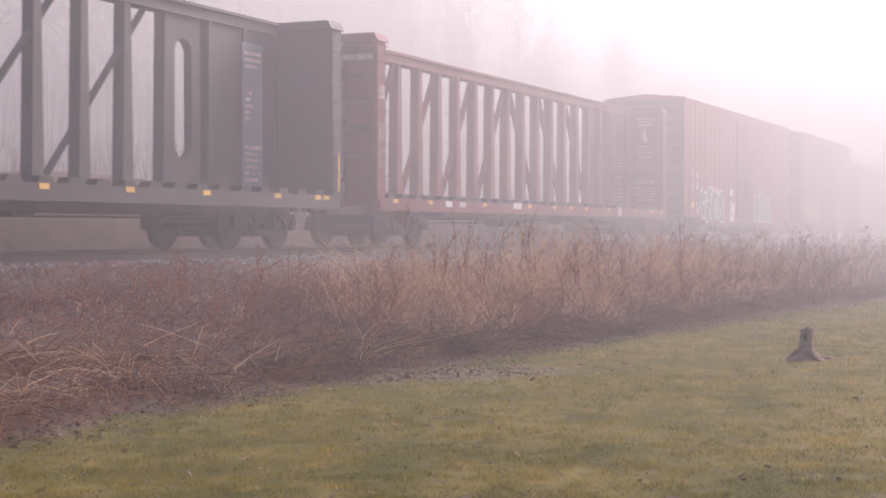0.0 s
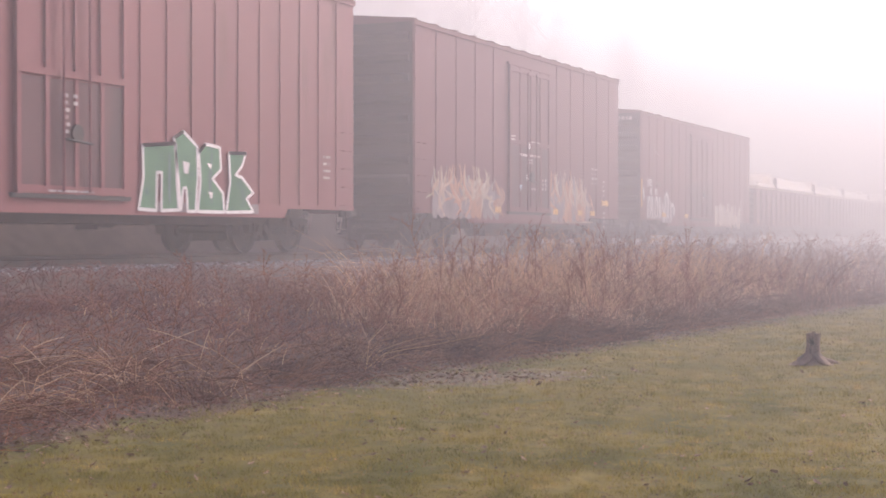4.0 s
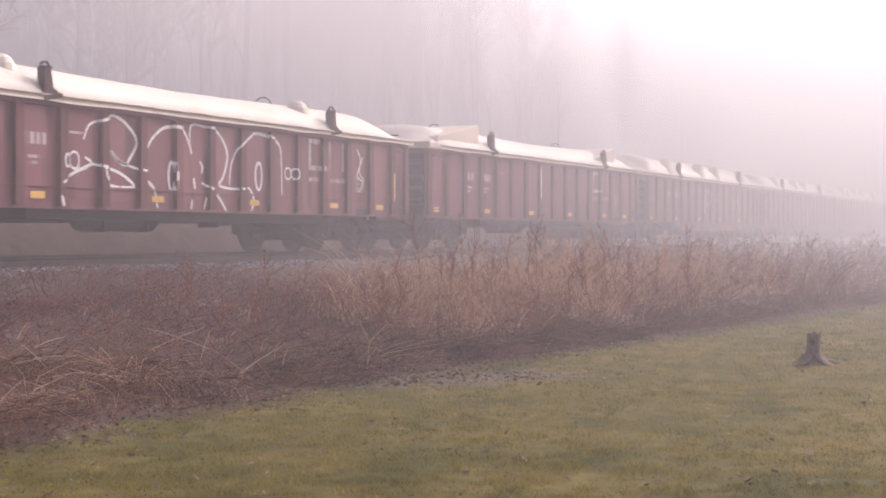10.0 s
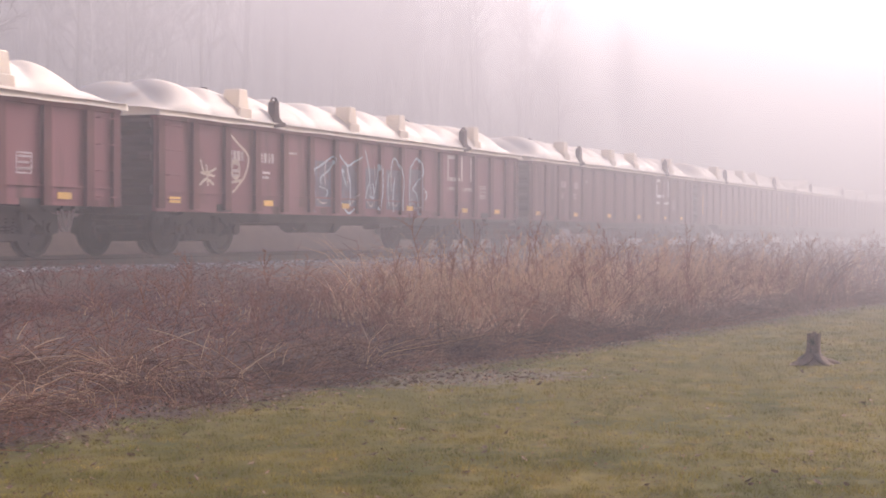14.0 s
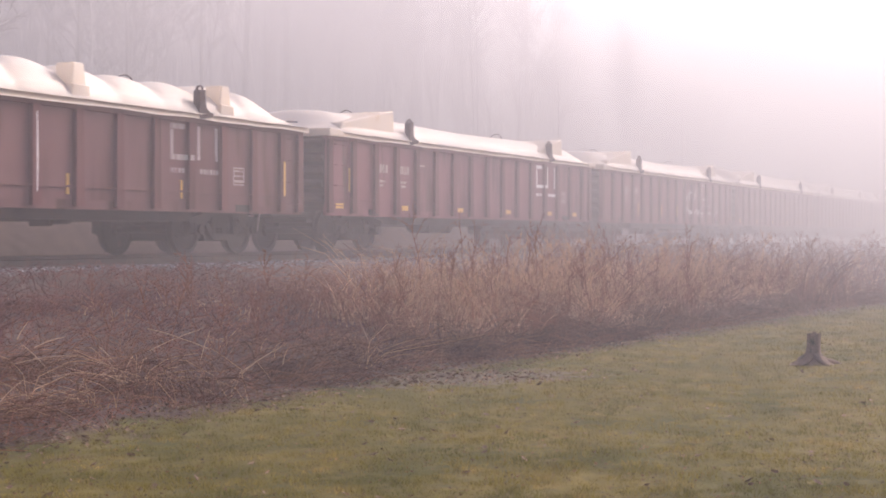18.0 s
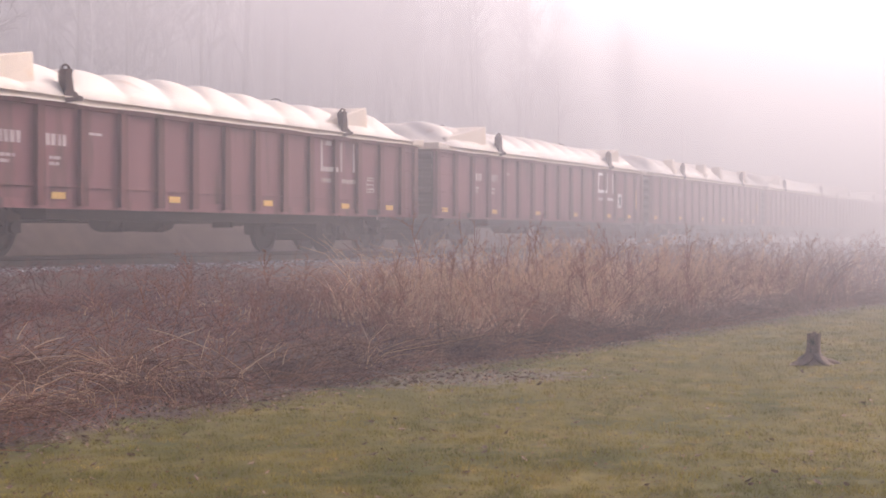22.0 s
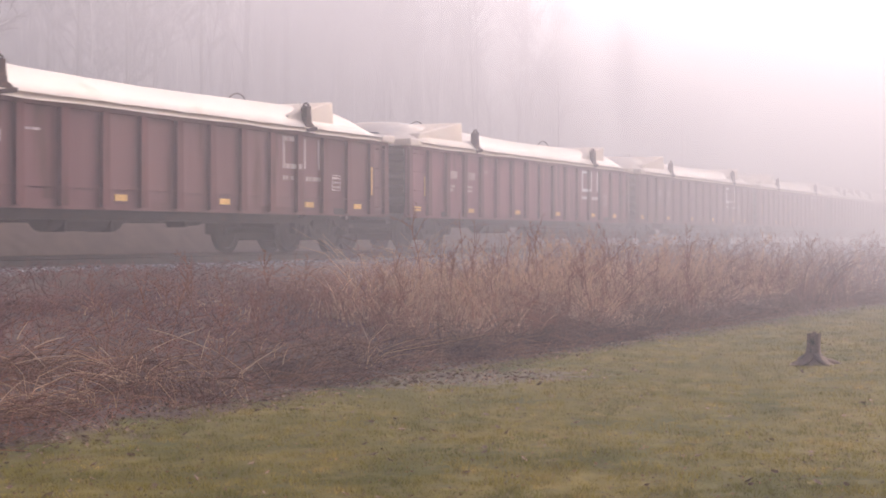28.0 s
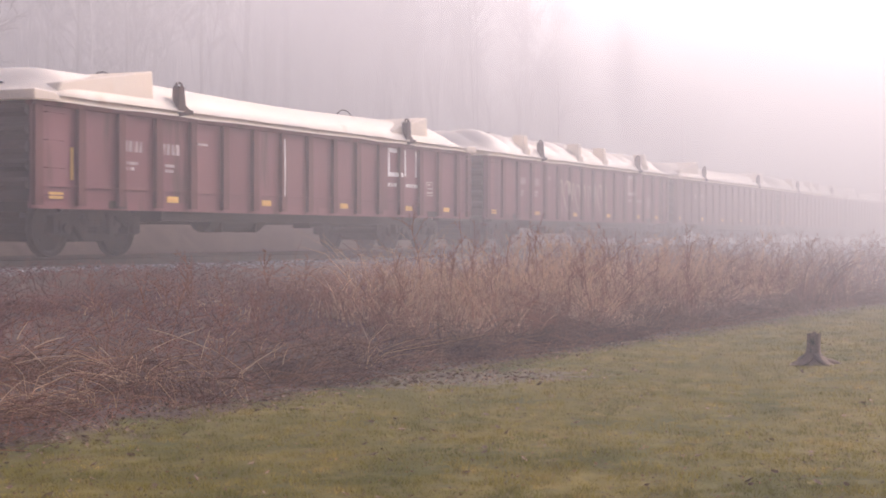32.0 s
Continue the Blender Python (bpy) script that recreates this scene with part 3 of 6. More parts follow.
def cane_tall(rs, x, y):
    far = ease(13, 22, x)
    edge = ease(0.0, 1.2, y - border(x))
    hollow = 1 - 0.55 * math.exp(-((x - 12.3) ** 2 + (y - 9.6) ** 2) / 1.2)
    return (0.20 + 0.16 * edge + 0.60 * far * edge) * (0.55 + 0.8 * tuft(x, y, 9.0)) * hollow * rs.uniform(0.5, 1.2)


stems("straw_stand", "dense stand of tall straw-coloured dead grass", "dry grass", 7000, clump, clump_tall, 0.62, 0.5, 0.0046, M_STRAW, 20, tussock=26, spread=0.17)
stems("dry_grass", "straw-coloured dead grass scattered in the thicket", "dry grass", 3600, swath(14.5, 75, 0.5, 6.0, 1.3), grass_tall, 0.6, 0.45, 0.0042, M_STRAW, 21, tussock=14, spread=0.12)
stems("brambles", "tangled reddish-brown bramble canes along the lawn", "brambles", 8500, swath(6.5, 75, 0.05, 6.0, 1.45), cane_tall, 1.6, 1.0, 0.0046, M_CANE, 22, 2)
stems("front_tangle", "matted heap of reddish canes beside the lawn", "brambles", 5600, mat_place,
      lambda rs, x, y: (0.28 + 0.32 * tuft(x, y, 6.0)) * rs.uniform(0.6, 1.5), 2.0, 1.0, 0.0048, M_MAT, 25, 1, tussock=24, spread=0.13)
stems("arching_straw", "pale straw arching over the front of the thicket", "dry grass", 210, lambda rs: (7.5 + 8 * rs.random() ** 1.3, 7.55 + 1.5 * rs.random()),
      lambda rs, x, y: rs.uniform(0.35, 0.85), 1.5, 1.0, 0.0036, M_STRAW, 27, tussock=13, spread=0.08)
stems("edge_tangle", "dark low tangle of dead stems under the tall grass", "dead stems", 6500, lambda rs: (lambda x: (x, border(x) - 0.05 + 1.1 * rs.random()))(13.5 + 24 * rs.random() ** 1.2),
      lambda rs, x, y: (0.14 + 0.40 * ease(-0.1, 0.8, y - border(x))) * (0.5 + 0.9 * tuft(x * 1.4, y * 1.4, 15.0)) * rs.uniform(0.6, 1.3), 2.2, 0.9, 0.0045, M_FOOT_SHADE, 28, 1, tussock=18, spread=0.12)
stems("red_canes", "reddish-brown arching canes in the tall dead grass", "brambles", 900, swath(17.5, 36, 0.5, 3.2, 1.3),
      lambda rs, x, y: rs.uniform(0.6, 1.35), 0.75, 0.75, 0.0052, M_CANE, 29, 4, tussock=5, spread=0.10)
stems("matted_stems", "matted dead stems lying at the thicket's edge", "dead stems", 9500, swath(6.5, 45, -0.15, 5.5, 1.5),
      lambda rs, x, y: rs.uniform(0.15, 0.5), 3.5, 0.5, 0.004, M_CANE, 23)
stems("low_scrub", "low reddish scrub on the slope below the track", "scrub", 7000, lambda rs: (8 + 14 * rs.random() ** 1.1, 9.0 + 5.1 * rs.random()),
      lambda rs, x, y: (0.16 + 0.24 * tuft(x, y, 12.0)) * rs.uniform(0.6, 1.4) * (1 - 0.8 * math.exp(-((x - 12.6) ** 2 / 2.2 + (y - 9.6) ** 2 / 0.7))), 1.2, 0.8, 0.005, M_SCRUB, 26, 1)
stems("far_thicket", "fog-veiled brown thicket along the far lawn edge", "thicket", 5000, swath(30, 130, 0.0, 8.0, 1.2),
      lambda rs, x, y: rs.uniform(0.5, 1.35), 0.5, 0.4, 0.009, M_CANE, 24, 2)


def dead_weed(x, y, tall, turn, lean, seed, straw=False):
    """A branching dead weed: stem, side twigs and dry seed heads."""
    rs = random.Random(seed)
    top = tagged(new("dead_weed"), "tall dead straw-coloured weed with dry tips" if straw else "tall dead brown weed with bare branching twigs",
                 "weed", "dead weeds in the thicket")
    top.matrix_basis = pose(x, y, height(x, y) - 0.03, 0, lean, turn)
    vs, fs = [], []
    col = M_STRAW if straw else M_CANE
    pts = [Vector((0.05 * math.sin(k * 1.7) * tall * 0.2, 0.03 * math.cos(k * 2.1), tall * k / 5)) for k in range(6)]
    tube(vs, fs, pts, [0.008, 0.0075, 0.007, 0.006, 0.005, 0.003], 5)
    for j in range(11):
        f = rs.uniform(0.35, 0.98)
        k = min(int(f * 5), 4)
        p = pts[k].lerp(pts[k + 1], f * 5 - k)
        e = Vector((rs.uniform(-1, 1), rs.uniform(-1, 1), rs.uniform(0.5, 1.4))).normalized() * tall * rs.uniform(0.12, 0.3)
        tv, tf = [], []
        tube(tv, tf, [p, p + e * 0.5, p + e + Vector((0, 0, 0.02))], [0.005, 0.004, 0.002], 4)
        for _ in range(3):
            q = p + e * rs.uniform(0.5, 1.0)
            e2 = Vector((rs.uniform(-1, 1), rs.uniform(-1, 1), rs.uniform(0.0, 1.0))).normalized() * tall * 0.06
            tube(tv, tf, [q, q + e2], [0.004, 0.002], 3)
        part("twig", raw("twig", tv, tf, col), col, top)
    part("stem", raw("stem", vs, fs, col), col, top)
    return top


WEEDS = [(12.3, 8.5, 1.0, -66, 13), (12.33, 8.45, 1.0, 114, 14), (12.2, 9.0, 0.8, 200, 14), (14.6, 9.6, 0.9, 80, 6), (16.4, 9.2, 1.0, 10, -6),
         (18.4, 8.8, 1.15, 120, 10), (20.2, 8.3, 1.25, 33, 12), (21.0, 8.0, 1.2, 260, 9), (22.2, 8.2, 1.3, 310, -8), (23.0, 7.6, 1.2, 200, 13),
         (24.1, 8.1, 1.3, 60, 7), (25.2, 7.4, 1.25, 15, -12), (26.3, 7.9, 1.3, 95, 10), (27.8, 7.2, 1.2, 140, 8), (29.0, 7.5, 1.3, 20, -9),
         (30.5, 7.0, 1.35, 70, 6), (32.5, 7.4, 1.3, 250, 11), (34.5, 6.6, 1.3, 190, -7), (37.0, 7.1, 1.35, 30, 8), (40.0, 6.4, 1.3, 110, 6),
         (43.0, 6.8, 1.4, 300, 9), (46.5, 6.0, 1.35, 45, -6)]
rs = random.Random(61)
WEEDS += [(x, border(x) + rs.uniform(0.9, 2.6), rs.uniform(0.8, 1.3), rs.uniform(0, 360), rs.uniform(-14, 14)) for x in (rs.uniform(17.5, 29) for _ in range(16))]
WEEDS += [(x, border(x) + rs.uniform(1.2, 3.2), rs.uniform(0.55, 0.95), rs.uniform(0, 360), rs.uniform(-12, 12)) for x in (rs.uniform(12.8, 17.5) for _ in range(14))]
WEEDS += [(x, border(x) + rs.uniform(0.8, 3.0), rs.uniform(1.1, 1.6), rs.uniform(0, 360), rs.uniform(-16, 16)) for x in (rs.uniform(19.5, 28) for _ in range(22))]
for i, (x, y, h, turn, lean) in enumerate(WEEDS):
    dead_weed(x, y, h, turn, lean, 300 + i, x > 18 and i % 3 == 1)


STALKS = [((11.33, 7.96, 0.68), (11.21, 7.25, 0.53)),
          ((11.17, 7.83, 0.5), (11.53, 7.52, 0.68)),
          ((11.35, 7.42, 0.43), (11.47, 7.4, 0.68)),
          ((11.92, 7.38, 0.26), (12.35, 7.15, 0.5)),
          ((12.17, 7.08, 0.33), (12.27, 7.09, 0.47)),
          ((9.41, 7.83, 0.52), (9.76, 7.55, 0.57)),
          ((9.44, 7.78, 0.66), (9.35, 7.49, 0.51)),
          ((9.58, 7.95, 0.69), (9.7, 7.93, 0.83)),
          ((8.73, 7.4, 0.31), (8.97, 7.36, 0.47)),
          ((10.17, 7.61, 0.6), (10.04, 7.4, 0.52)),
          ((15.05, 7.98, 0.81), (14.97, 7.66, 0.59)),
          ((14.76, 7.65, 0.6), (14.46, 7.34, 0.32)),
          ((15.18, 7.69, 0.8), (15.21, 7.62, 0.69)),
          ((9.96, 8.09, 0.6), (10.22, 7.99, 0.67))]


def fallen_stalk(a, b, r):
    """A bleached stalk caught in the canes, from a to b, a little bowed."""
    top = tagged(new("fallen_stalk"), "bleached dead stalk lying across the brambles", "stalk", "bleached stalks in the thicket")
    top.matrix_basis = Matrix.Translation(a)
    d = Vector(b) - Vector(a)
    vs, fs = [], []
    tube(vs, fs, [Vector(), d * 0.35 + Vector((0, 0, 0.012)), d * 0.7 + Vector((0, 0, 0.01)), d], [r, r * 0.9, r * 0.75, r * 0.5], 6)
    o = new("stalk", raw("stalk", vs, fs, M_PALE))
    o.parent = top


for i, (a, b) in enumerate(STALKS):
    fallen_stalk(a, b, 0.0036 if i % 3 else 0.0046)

# ---- lawn ----
def lawn_blades(count, seed):
    rs = np.random.RandomState(seed)
    d = 8.0 + 26.0 * rs.rand(count * 2) ** 1.7
    a = np.radians(AIM + rs.uniform(-17.5, 17.5, count * 2))
    x, y = d * np.cos(a), d * np.sin(a)
    edge = 7.5 - 0.1 * np.maximum(0, x - 13) + rs.normal(0, 0.28, count * 2)
    worn = ((x - 15.0) * 0.517 - (y - 6.5) * 0.351) ** 2 + ((x - 15.0) * 0.62 + (y - 6.5) * 0.91) ** 2 + rs.normal(0, 0.55, count * 2)
    keep = np.flatnonzero((y < edge - 0.1) & (worn > 0.5))[:count]
    x, y, d = x[keep], y[keep], d[keep]
    n = len(x)
    z = np.array([height(float(u), float(v)) for u, v in zip(x, y)]) - 0.004
    lump = np.array([noise.noise((float(u) * 5, float(v) * 5, 2.0)) for u, v in zip(x, y)])
    h = rs.uniform(0.010, 0.034, n) * (1 + 0.02 * (d - 8)) * np.clip(1 + 1.3 * lump, 0.3, 2.2)
    w = 0.0022 * (1 + 0.05 * (d - 8))
    t = rs.uniform(0, 6.28, n)
    lx, ly = rs.normal(0, 0.024, n), rs.normal(0, 0.024, n)
    v = np.empty((n, 3, 3))
    v[:, 0] = np.c_[x - w * np.cos(t), y - w * np.sin(t), z]
    v[:, 1] = np.c_[x + w * np.cos(t), y + w * np.sin(t), z]
    v[:, 2] = np.c_[x + lx, y + ly, z + h]
    me = bpy.data.meshes.new("lawn_grass")
    me.from_pydata(v.reshape(-1, 3), [], np.arange(3 * n).reshape(-1, 3))
    me.materials.append(M_GRASS)
    return me


tagged(new("lawn_grass", lawn_blades(210000, 4)), "short green lawn grass with straw-coloured patches", "grass", kind="stuff")


def leaves(count, place, size, seed, material=M_LEAF):
    rs = random.Random(seed)
    vs, fs = [], []
    for _ in range(count):
        x, y = place(rs)
        s = rs.uniform(*size)
        q = Euler((rs.uniform(-0.6, 0.6), rs.uniform(-0.6, 0.6), rs.uniform(0, 6.28))).to_matrix()
        c = Vector((x, y, height(x, y) + s * 0.35))
        n = len(vs)
        for u, v, w in ((-1, 0, 0.1), (-0.4, 0.6, 0.3), (0.5, 0.5, 0.25), (1, 0, 0.35), (0.4, -0.6, 0.3), (-0.5, -0.5, 0.25), (0, 0, -0.1)):
            vs.append(tuple(c + q @ Vector((u * s, v * s, w * s))))
        fs += [(n + k, n + (k + 1) % 6, n + 6) for k in range(6)]
    return raw("fallen_leaves", vs, fs, material)


def on_lawn(rs):
    d, a = 8.2 + 20 * rs.random() ** 1.3, radians(AIM + rs.uniform(-17, 17))
    x, y = d * math.cos(a), d * math.sin(a)
    return (x, y) if y < border(x) else (x, border(x) + rs.uniform(-0.6, 0.5))


def at_edge(rs):
    if rs.random() < 0.1:
        u, w = rs.gauss(0, 0.9), rs.gauss(0, 0.5)
        return 15.0 + 0.827 * u + 0.562 * w, 6.5 - 0.562 * u + 0.827 * w
    x = 7 + 33 * rs.random() ** 1.4
    return x, border(x) + rs.gauss(0.05, 0.4)


tagged(new("fallen_leaves", leaves(360, on_lawn, (0.014, 0.036), 31)), "curled brown dead leaves scattered on the lawn", "leaves", kind="stuff")
tagged(new("lawn_debris", leaves(3000, on_lawn, (0.006, 0.015), 33, M_DEBRIS)), "small dark bits of leaf and earth on the lawn", "debris", kind="stuff")
tagged(new("straw_bits", leaves(3200, on_lawn, (0.006, 0.014), 34, M_MAT)), "pale bits of dead grass lying on the lawn", "debris", kind="stuff")
tagged(new("leaf_litter", leaves(3900, at_edge, (0.014, 0.034), 32)), "damp brown leaf litter along the lawn's edge", "leaves", kind="stuff")
# ---- railway cars: built along x from 0, middle of the track at y = 0, top of rail at z = 0 ----
HALF = 1.53


def lathe(bm, profile, center, sides=20):
    """Turns (radius, y) pairs round the y axis through center."""
    rings = [[bm.verts.new((center[0] + r * math.cos(2 * math.pi * k / sides), center[1] + y, center[2] + r * math.sin(2 * math.pi * k / sides)))
              for k in range(sides)] for r, y in profile]
    for a, b in zip(rings, rings[1:]):
        for k in range(sides):
            bm.faces.new((a[k], a[(k + 1) % sides], b[(k + 1) % sides], b[k]))
    bm.faces.new(rings[0][::-1])
    bm.faces.new(rings[-1])
    return bm


R_WHEEL = 0.457


def truck_meshes():
    out = {}
    bm = bmesh.new()
    box(bm, -0.22, 0.22, -1.02, 1.02, 0.50, 0.80)
    # added blocks that fill the light gaps between the wheels
    box(bm, -0.38, 0.38, -0.66, 0.66, 0.30, 0.62)
    for s in (-1, 1):
        box(bm, s * 0.62, s * 1.28, -0.5, 0.5, 0.62, 0.70)
    rod(bm, (0, 0, 0.78), (0, 0, 0.90), 0.20, sides=14)
    out["truck"] = mesh_of("truck", bm, M_STEEL)
    bm = bmesh.new()
    prism(bm, [(-0.06, 0.24), (0.06, 0.24), (0.09, 0.52), (-0.09, 0.52)], "y", -0.88, 0.88)
    out["brake_beam"] = mesh_of("brake_beam", bevel(bm, 0.02), M_STEEL)
    bm = bmesh.new()
    # cast side frame: top chord, sloping ends over the bearings, lower chord round the spring window
    prism(bm, [(-1.14, 0.38), (-1.14, 0.66), (-0.80, 0.72), (-0.46, 0.90), (0.46, 0.90), (0.80, 0.72), (1.14, 0.66), (1.14, 0.38), (0.80, 0.44),
               (0.46, 0.66), (0.36, 0.70), (-0.36, 0.70), (-0.46, 0.66), (-0.80, 0.44)], "y", -0.07, 0.07)
    prism(bm, [(-0.62, 0.52), (-0.36, 0.26), (0.36, 0.26), (0.62, 0.52), (0.52, 0.58), (0.30, 0.37), (-0.30, 0.37), (-0.52, 0.58)], "y", -0.06, 0.06)
    box(bm, -0.40, -0.30, -0.07, 0.07, 0.34, 0.74)
    box(bm, 0.30, 0.40, -0.07, 0.07, 0.34, 0.74)
    for s in (-1, 1):
        box(bm, s * 0.889 - 0.13, s * 0.889 + 0.13, -0.10, 0.09, 0.36, 0.58)
        rod(bm, (s * 0.889, -0.16, R_WHEEL), (s * 0.889, -0.08, R_WHEEL), 0.09, sides=10)
    out["side_frame"] = mesh_of("side_frame", bm, M_STEEL)
    bm = bmesh.new()
    for dx in (-0.17, 0.0, 0.17):
        for k in range(5):
            rod(bm, (dx, 0, 0.375 + k * 0.05), (dx, 0, 0.40 + k * 0.05), 0.065, sides=8)
    out["spring"] = mesh_of("spring", bm, M_STEEL)
    bm = bmesh.new()
    for s in (-1, 1):
        lathe(bm, [(r, y * -s) for r, y in ((0.10, -0.09), (0.13, -0.06), (0.14, -0.02), (0.36, 0.0), (0.39, -0.06), (R_WHEEL - 0.004, -0.06), (R_WHEEL, 0.03),
                   (R_WHEEL + 0.026, 0.045), (R_WHEEL + 0.024, 0.07), (0.39, 0.07), (0.36, 0.03), (0.13, 0.02), (0.11, 0.09))], (0, s * 0.7525, 0), 24)
        for k in range(3):
            a = k * 2.094
            rod(bm, (0.25 * math.cos(a), s * 0.78, 0.25 * math.sin(a)), (0.25 * math.cos(a), s * 0.74, 0.25 * math.sin(a)), 0.035, sides=8)
    rod(bm, (0, -0.98, 0), (0, 0.98, 0), 0.075, sides=10)
    out["wheelset"] = mesh_of("wheelset", bm, M_WHEEL)
    bm = bmesh.new()
    prism(bm, [(-0.03, -0.16), (0.06, -0.17), (0.06, 0.17), (-0.03, 0.16), (0.01, 0.0)], "y", -0.05, 0.05)
    out["brake_shoe"] = mesh_of("brake_shoe", bm, M_STEEL)
    return out


TRUCK = truck_meshes()
WHEELSETS = []       # car, place along it, the wheelset


def trucks(car, a, b):
    for x in (a, b):
        t = at("truck", TRUCK["truck"], car, pose(x, 0, 0))
        for s in (-1, 1):
            at("side_frame", TRUCK["side_frame"], t, pose(0, s * 1.0, 0, 0, 0, 0 if s < 0 else 180))
            at("spring", TRUCK["spring"], t, pose(0, s * 1.0, 0))
            WHEELSETS.append((car, x + s * 0.889, at("wheelset", TRUCK["wheelset"], t, pose(s * 0.889, 0, R_WHEEL))))
            at("brake_beam", TRUCK["brake_beam"], t, pose(s * 0.33, 0, 0))
            for w in (-1, 1):
                at("brake_shoe", TRUCK["brake_shoe"], t, pose(w * (0.889 - R_WHEEL - 0.06), s * 0.7525, R_WHEEL, 0, 0, 180 if w < 0 else 0))


bm = bmesh.new()
box(bm, 0.0, 0.34, -0.08, 0.08, 0.80, 0.96)
prism(bm, [(0.30, -0.13), (0.46, -0.17), (0.52, -0.08), (0.46, -0.02), (0.52, 0.06), (0.44, 0.15), (0.30, 0.12)], "z", 0.76, 1.02)
COUPLER = mesh_of("coupler", bm, M_STEEL)
hv, hf = [], []
tube(hv, hf, [Vector((0.05 + 0.04 * k, -0.30, 0.78 - 1.44 * (k / 8) * (1 - k / 8))) for k in range(9)], [0.022] * 9, 6)
HOSE = raw("brake_hose", hv, hf, M_FADED, True)
bm = bmesh.new()
rod(bm, (-0.95, 0, 0), (0.95, 0, 0), 0.24, sides=16)
for s in (-0.6, 0.6):
    box(bm, s - 0.03, s + 0.03, -0.25, 0.25, -0.25, 0.35)
RESERVOIR = mesh_of("air_reservoir", bm, M_STEEL)
bm = bmesh.new()
rod(bm, (-0.32, 0, 0), (0.28, 0, 0), 0.17, sides=14)
rod(bm, (0.28, 0, 0), (0.6, 0, 0), 0.03, sides=8)
box(bm, -0.4, -0.32, -0.2, 0.2, -0.2, 0.32)
BRAKE = mesh_of("brake_cylinder", bm, M_STEEL)


def running_gear(car, length, inset, sill):
    """Trucks, couplers, hoses, centre sill and brake gear under any car."""
    trucks(car, inset, length - inset)
    bm = bmesh.new()
    box(bm, -0.05, length + 0.05, -0.2, 0.2, 0.72, 1.02)
    part("center_sill", bm, M_STEEL, car)
    for x, turn in ((0, 180), (length, 0)):
        at("coupler", COUPLER, car, pose(x, 0, 0, 0, 0, turn))
        at("brake_hose", HOSE, car, pose(x, 0, 0, 0, 0, turn))
    at("air_reservoir", RESERVOIR, car, pose(length * 0.40, -0.75, sill - 0.10))
    at("brake_cylinder", BRAKE, car, pose(length * 0.60, -0.70, sill - 0.06))
    part("brake_rod", rod(bmesh.new(), (inset + 0.6, -0.42, 0.55), (length - inset - 0.6, -0.42, 0.60), 0.018), M_STEEL, car)
    # solid block added under the floor to give a dark band below the sill
    bm = bmesh.new()
    box(bm, inset + 1.45, length - inset - 1.45, -1.30, 1.30, sill - 0.16, sill + 0.06)
    part("underframe", bm, M_STEEL, car, "dark underframe block")
    for x in (inset, length - inset):
        bm = bmesh.new()
        prism(bm, [(-1.46, sill + 0.16), (-1.46, sill + 0.02), (-0.4, 0.84), (0.4, 0.84), (1.46, sill + 0.02), (1.46, sill + 0.16)], "x", x - 0.24, x + 0.24)
        part("body_bolster", bm, M_STEEL, car)
    for x in (length * 0.31, length * 0.5, length * 0.69):
        bm = bmesh.new()
        prism(bm, [(-1.42, sill + 0.12), (-0.2, sill - 0.08), (0.2, sill - 0.08), (1.42, sill + 0.12)], "x", x - 0.06, x + 0.06)
        part("crossbearer", bm, M_STEEL, car)


# paint and lettering lie on a skin whose depth follows the posts
def skin_of(posts, half_width, inner, outer):
    def skin(x):
        return -(outer if any(abs(x - p) < half_width for p in posts) else inner) - 0.004
    return skin


def ribbon(bm, pts, width, skin, step=0.05, taper=0.0):
    """A painted stroke along (x, z) points, laid on the skin."""
    fine = []
    for (x0, z0), (x1, z1) in zip(pts, pts[1:]):
        n = max(1, int(math.hypot(x1 - x0, z1 - z0) / step))
        fine += [(x0 + (x1 - x0) * k / n, z0 + (z1 - z0) * k / n) for k in range(n)]
    fine.append(pts[-1])
    prev = None
    for i, (x, z) in enumerate(fine):
        a, b = fine[max(i - 1, 0)], fine[min(i + 1, len(fine) - 1)]
        d = Vector((b[0] - a[0], b[1] - a[1])).normalized()
        w = width / 2 * (1 - taper * abs(2 * i / max(len(fine) - 1, 1) - 1))
        p, q = (x - d.y * w, z + d.x * w), (x + d.y * w, z - d.x * w)
        cur = (bm.verts.new((p[0], skin(p[0]), p[1])), bm.verts.new((q[0], skin(q[0]), q[1])))
        if prev:
            bm.faces.new((prev[0], prev[1], cur[1], cur[0]))
        prev = cur
    return bm


def patch(bm, x0, x1, z0, z1, skin, lift=0.0):
    """A painted block from x0 to x1, split so that it follows the posts."""
    n = max(1, int((x1 - x0) / 0.06))
    row = []
    for k in range(n + 1):
        x = x0 + (x1 - x0) * k / n
        row.append([bm.verts.new((x, skin(x) - lift, z)) for z in (z0, z1)])
    for a, b in zip(row, row[1:]):
        bm.faces.new((a[0], b[0], b[1], a[1]))
    return bm


def blob(bm, outline, skin, lift=0.0):
    """A filled painted shape: closed outline of (x, z), fanned from its middle."""
    cx, cz = sum(p[0] for p in outline) / len(outline), sum(p[1] for p in outline) / len(outline)
    c = bm.verts.new((cx, skin(cx) - lift, cz))
    ring = [bm.verts.new((x, skin(x) - lift, z)) for x, z in outline]
    for a, b in zip(ring, ring[1:] + ring[:1]):
        bm.faces.new((c, a, b))
    return bm


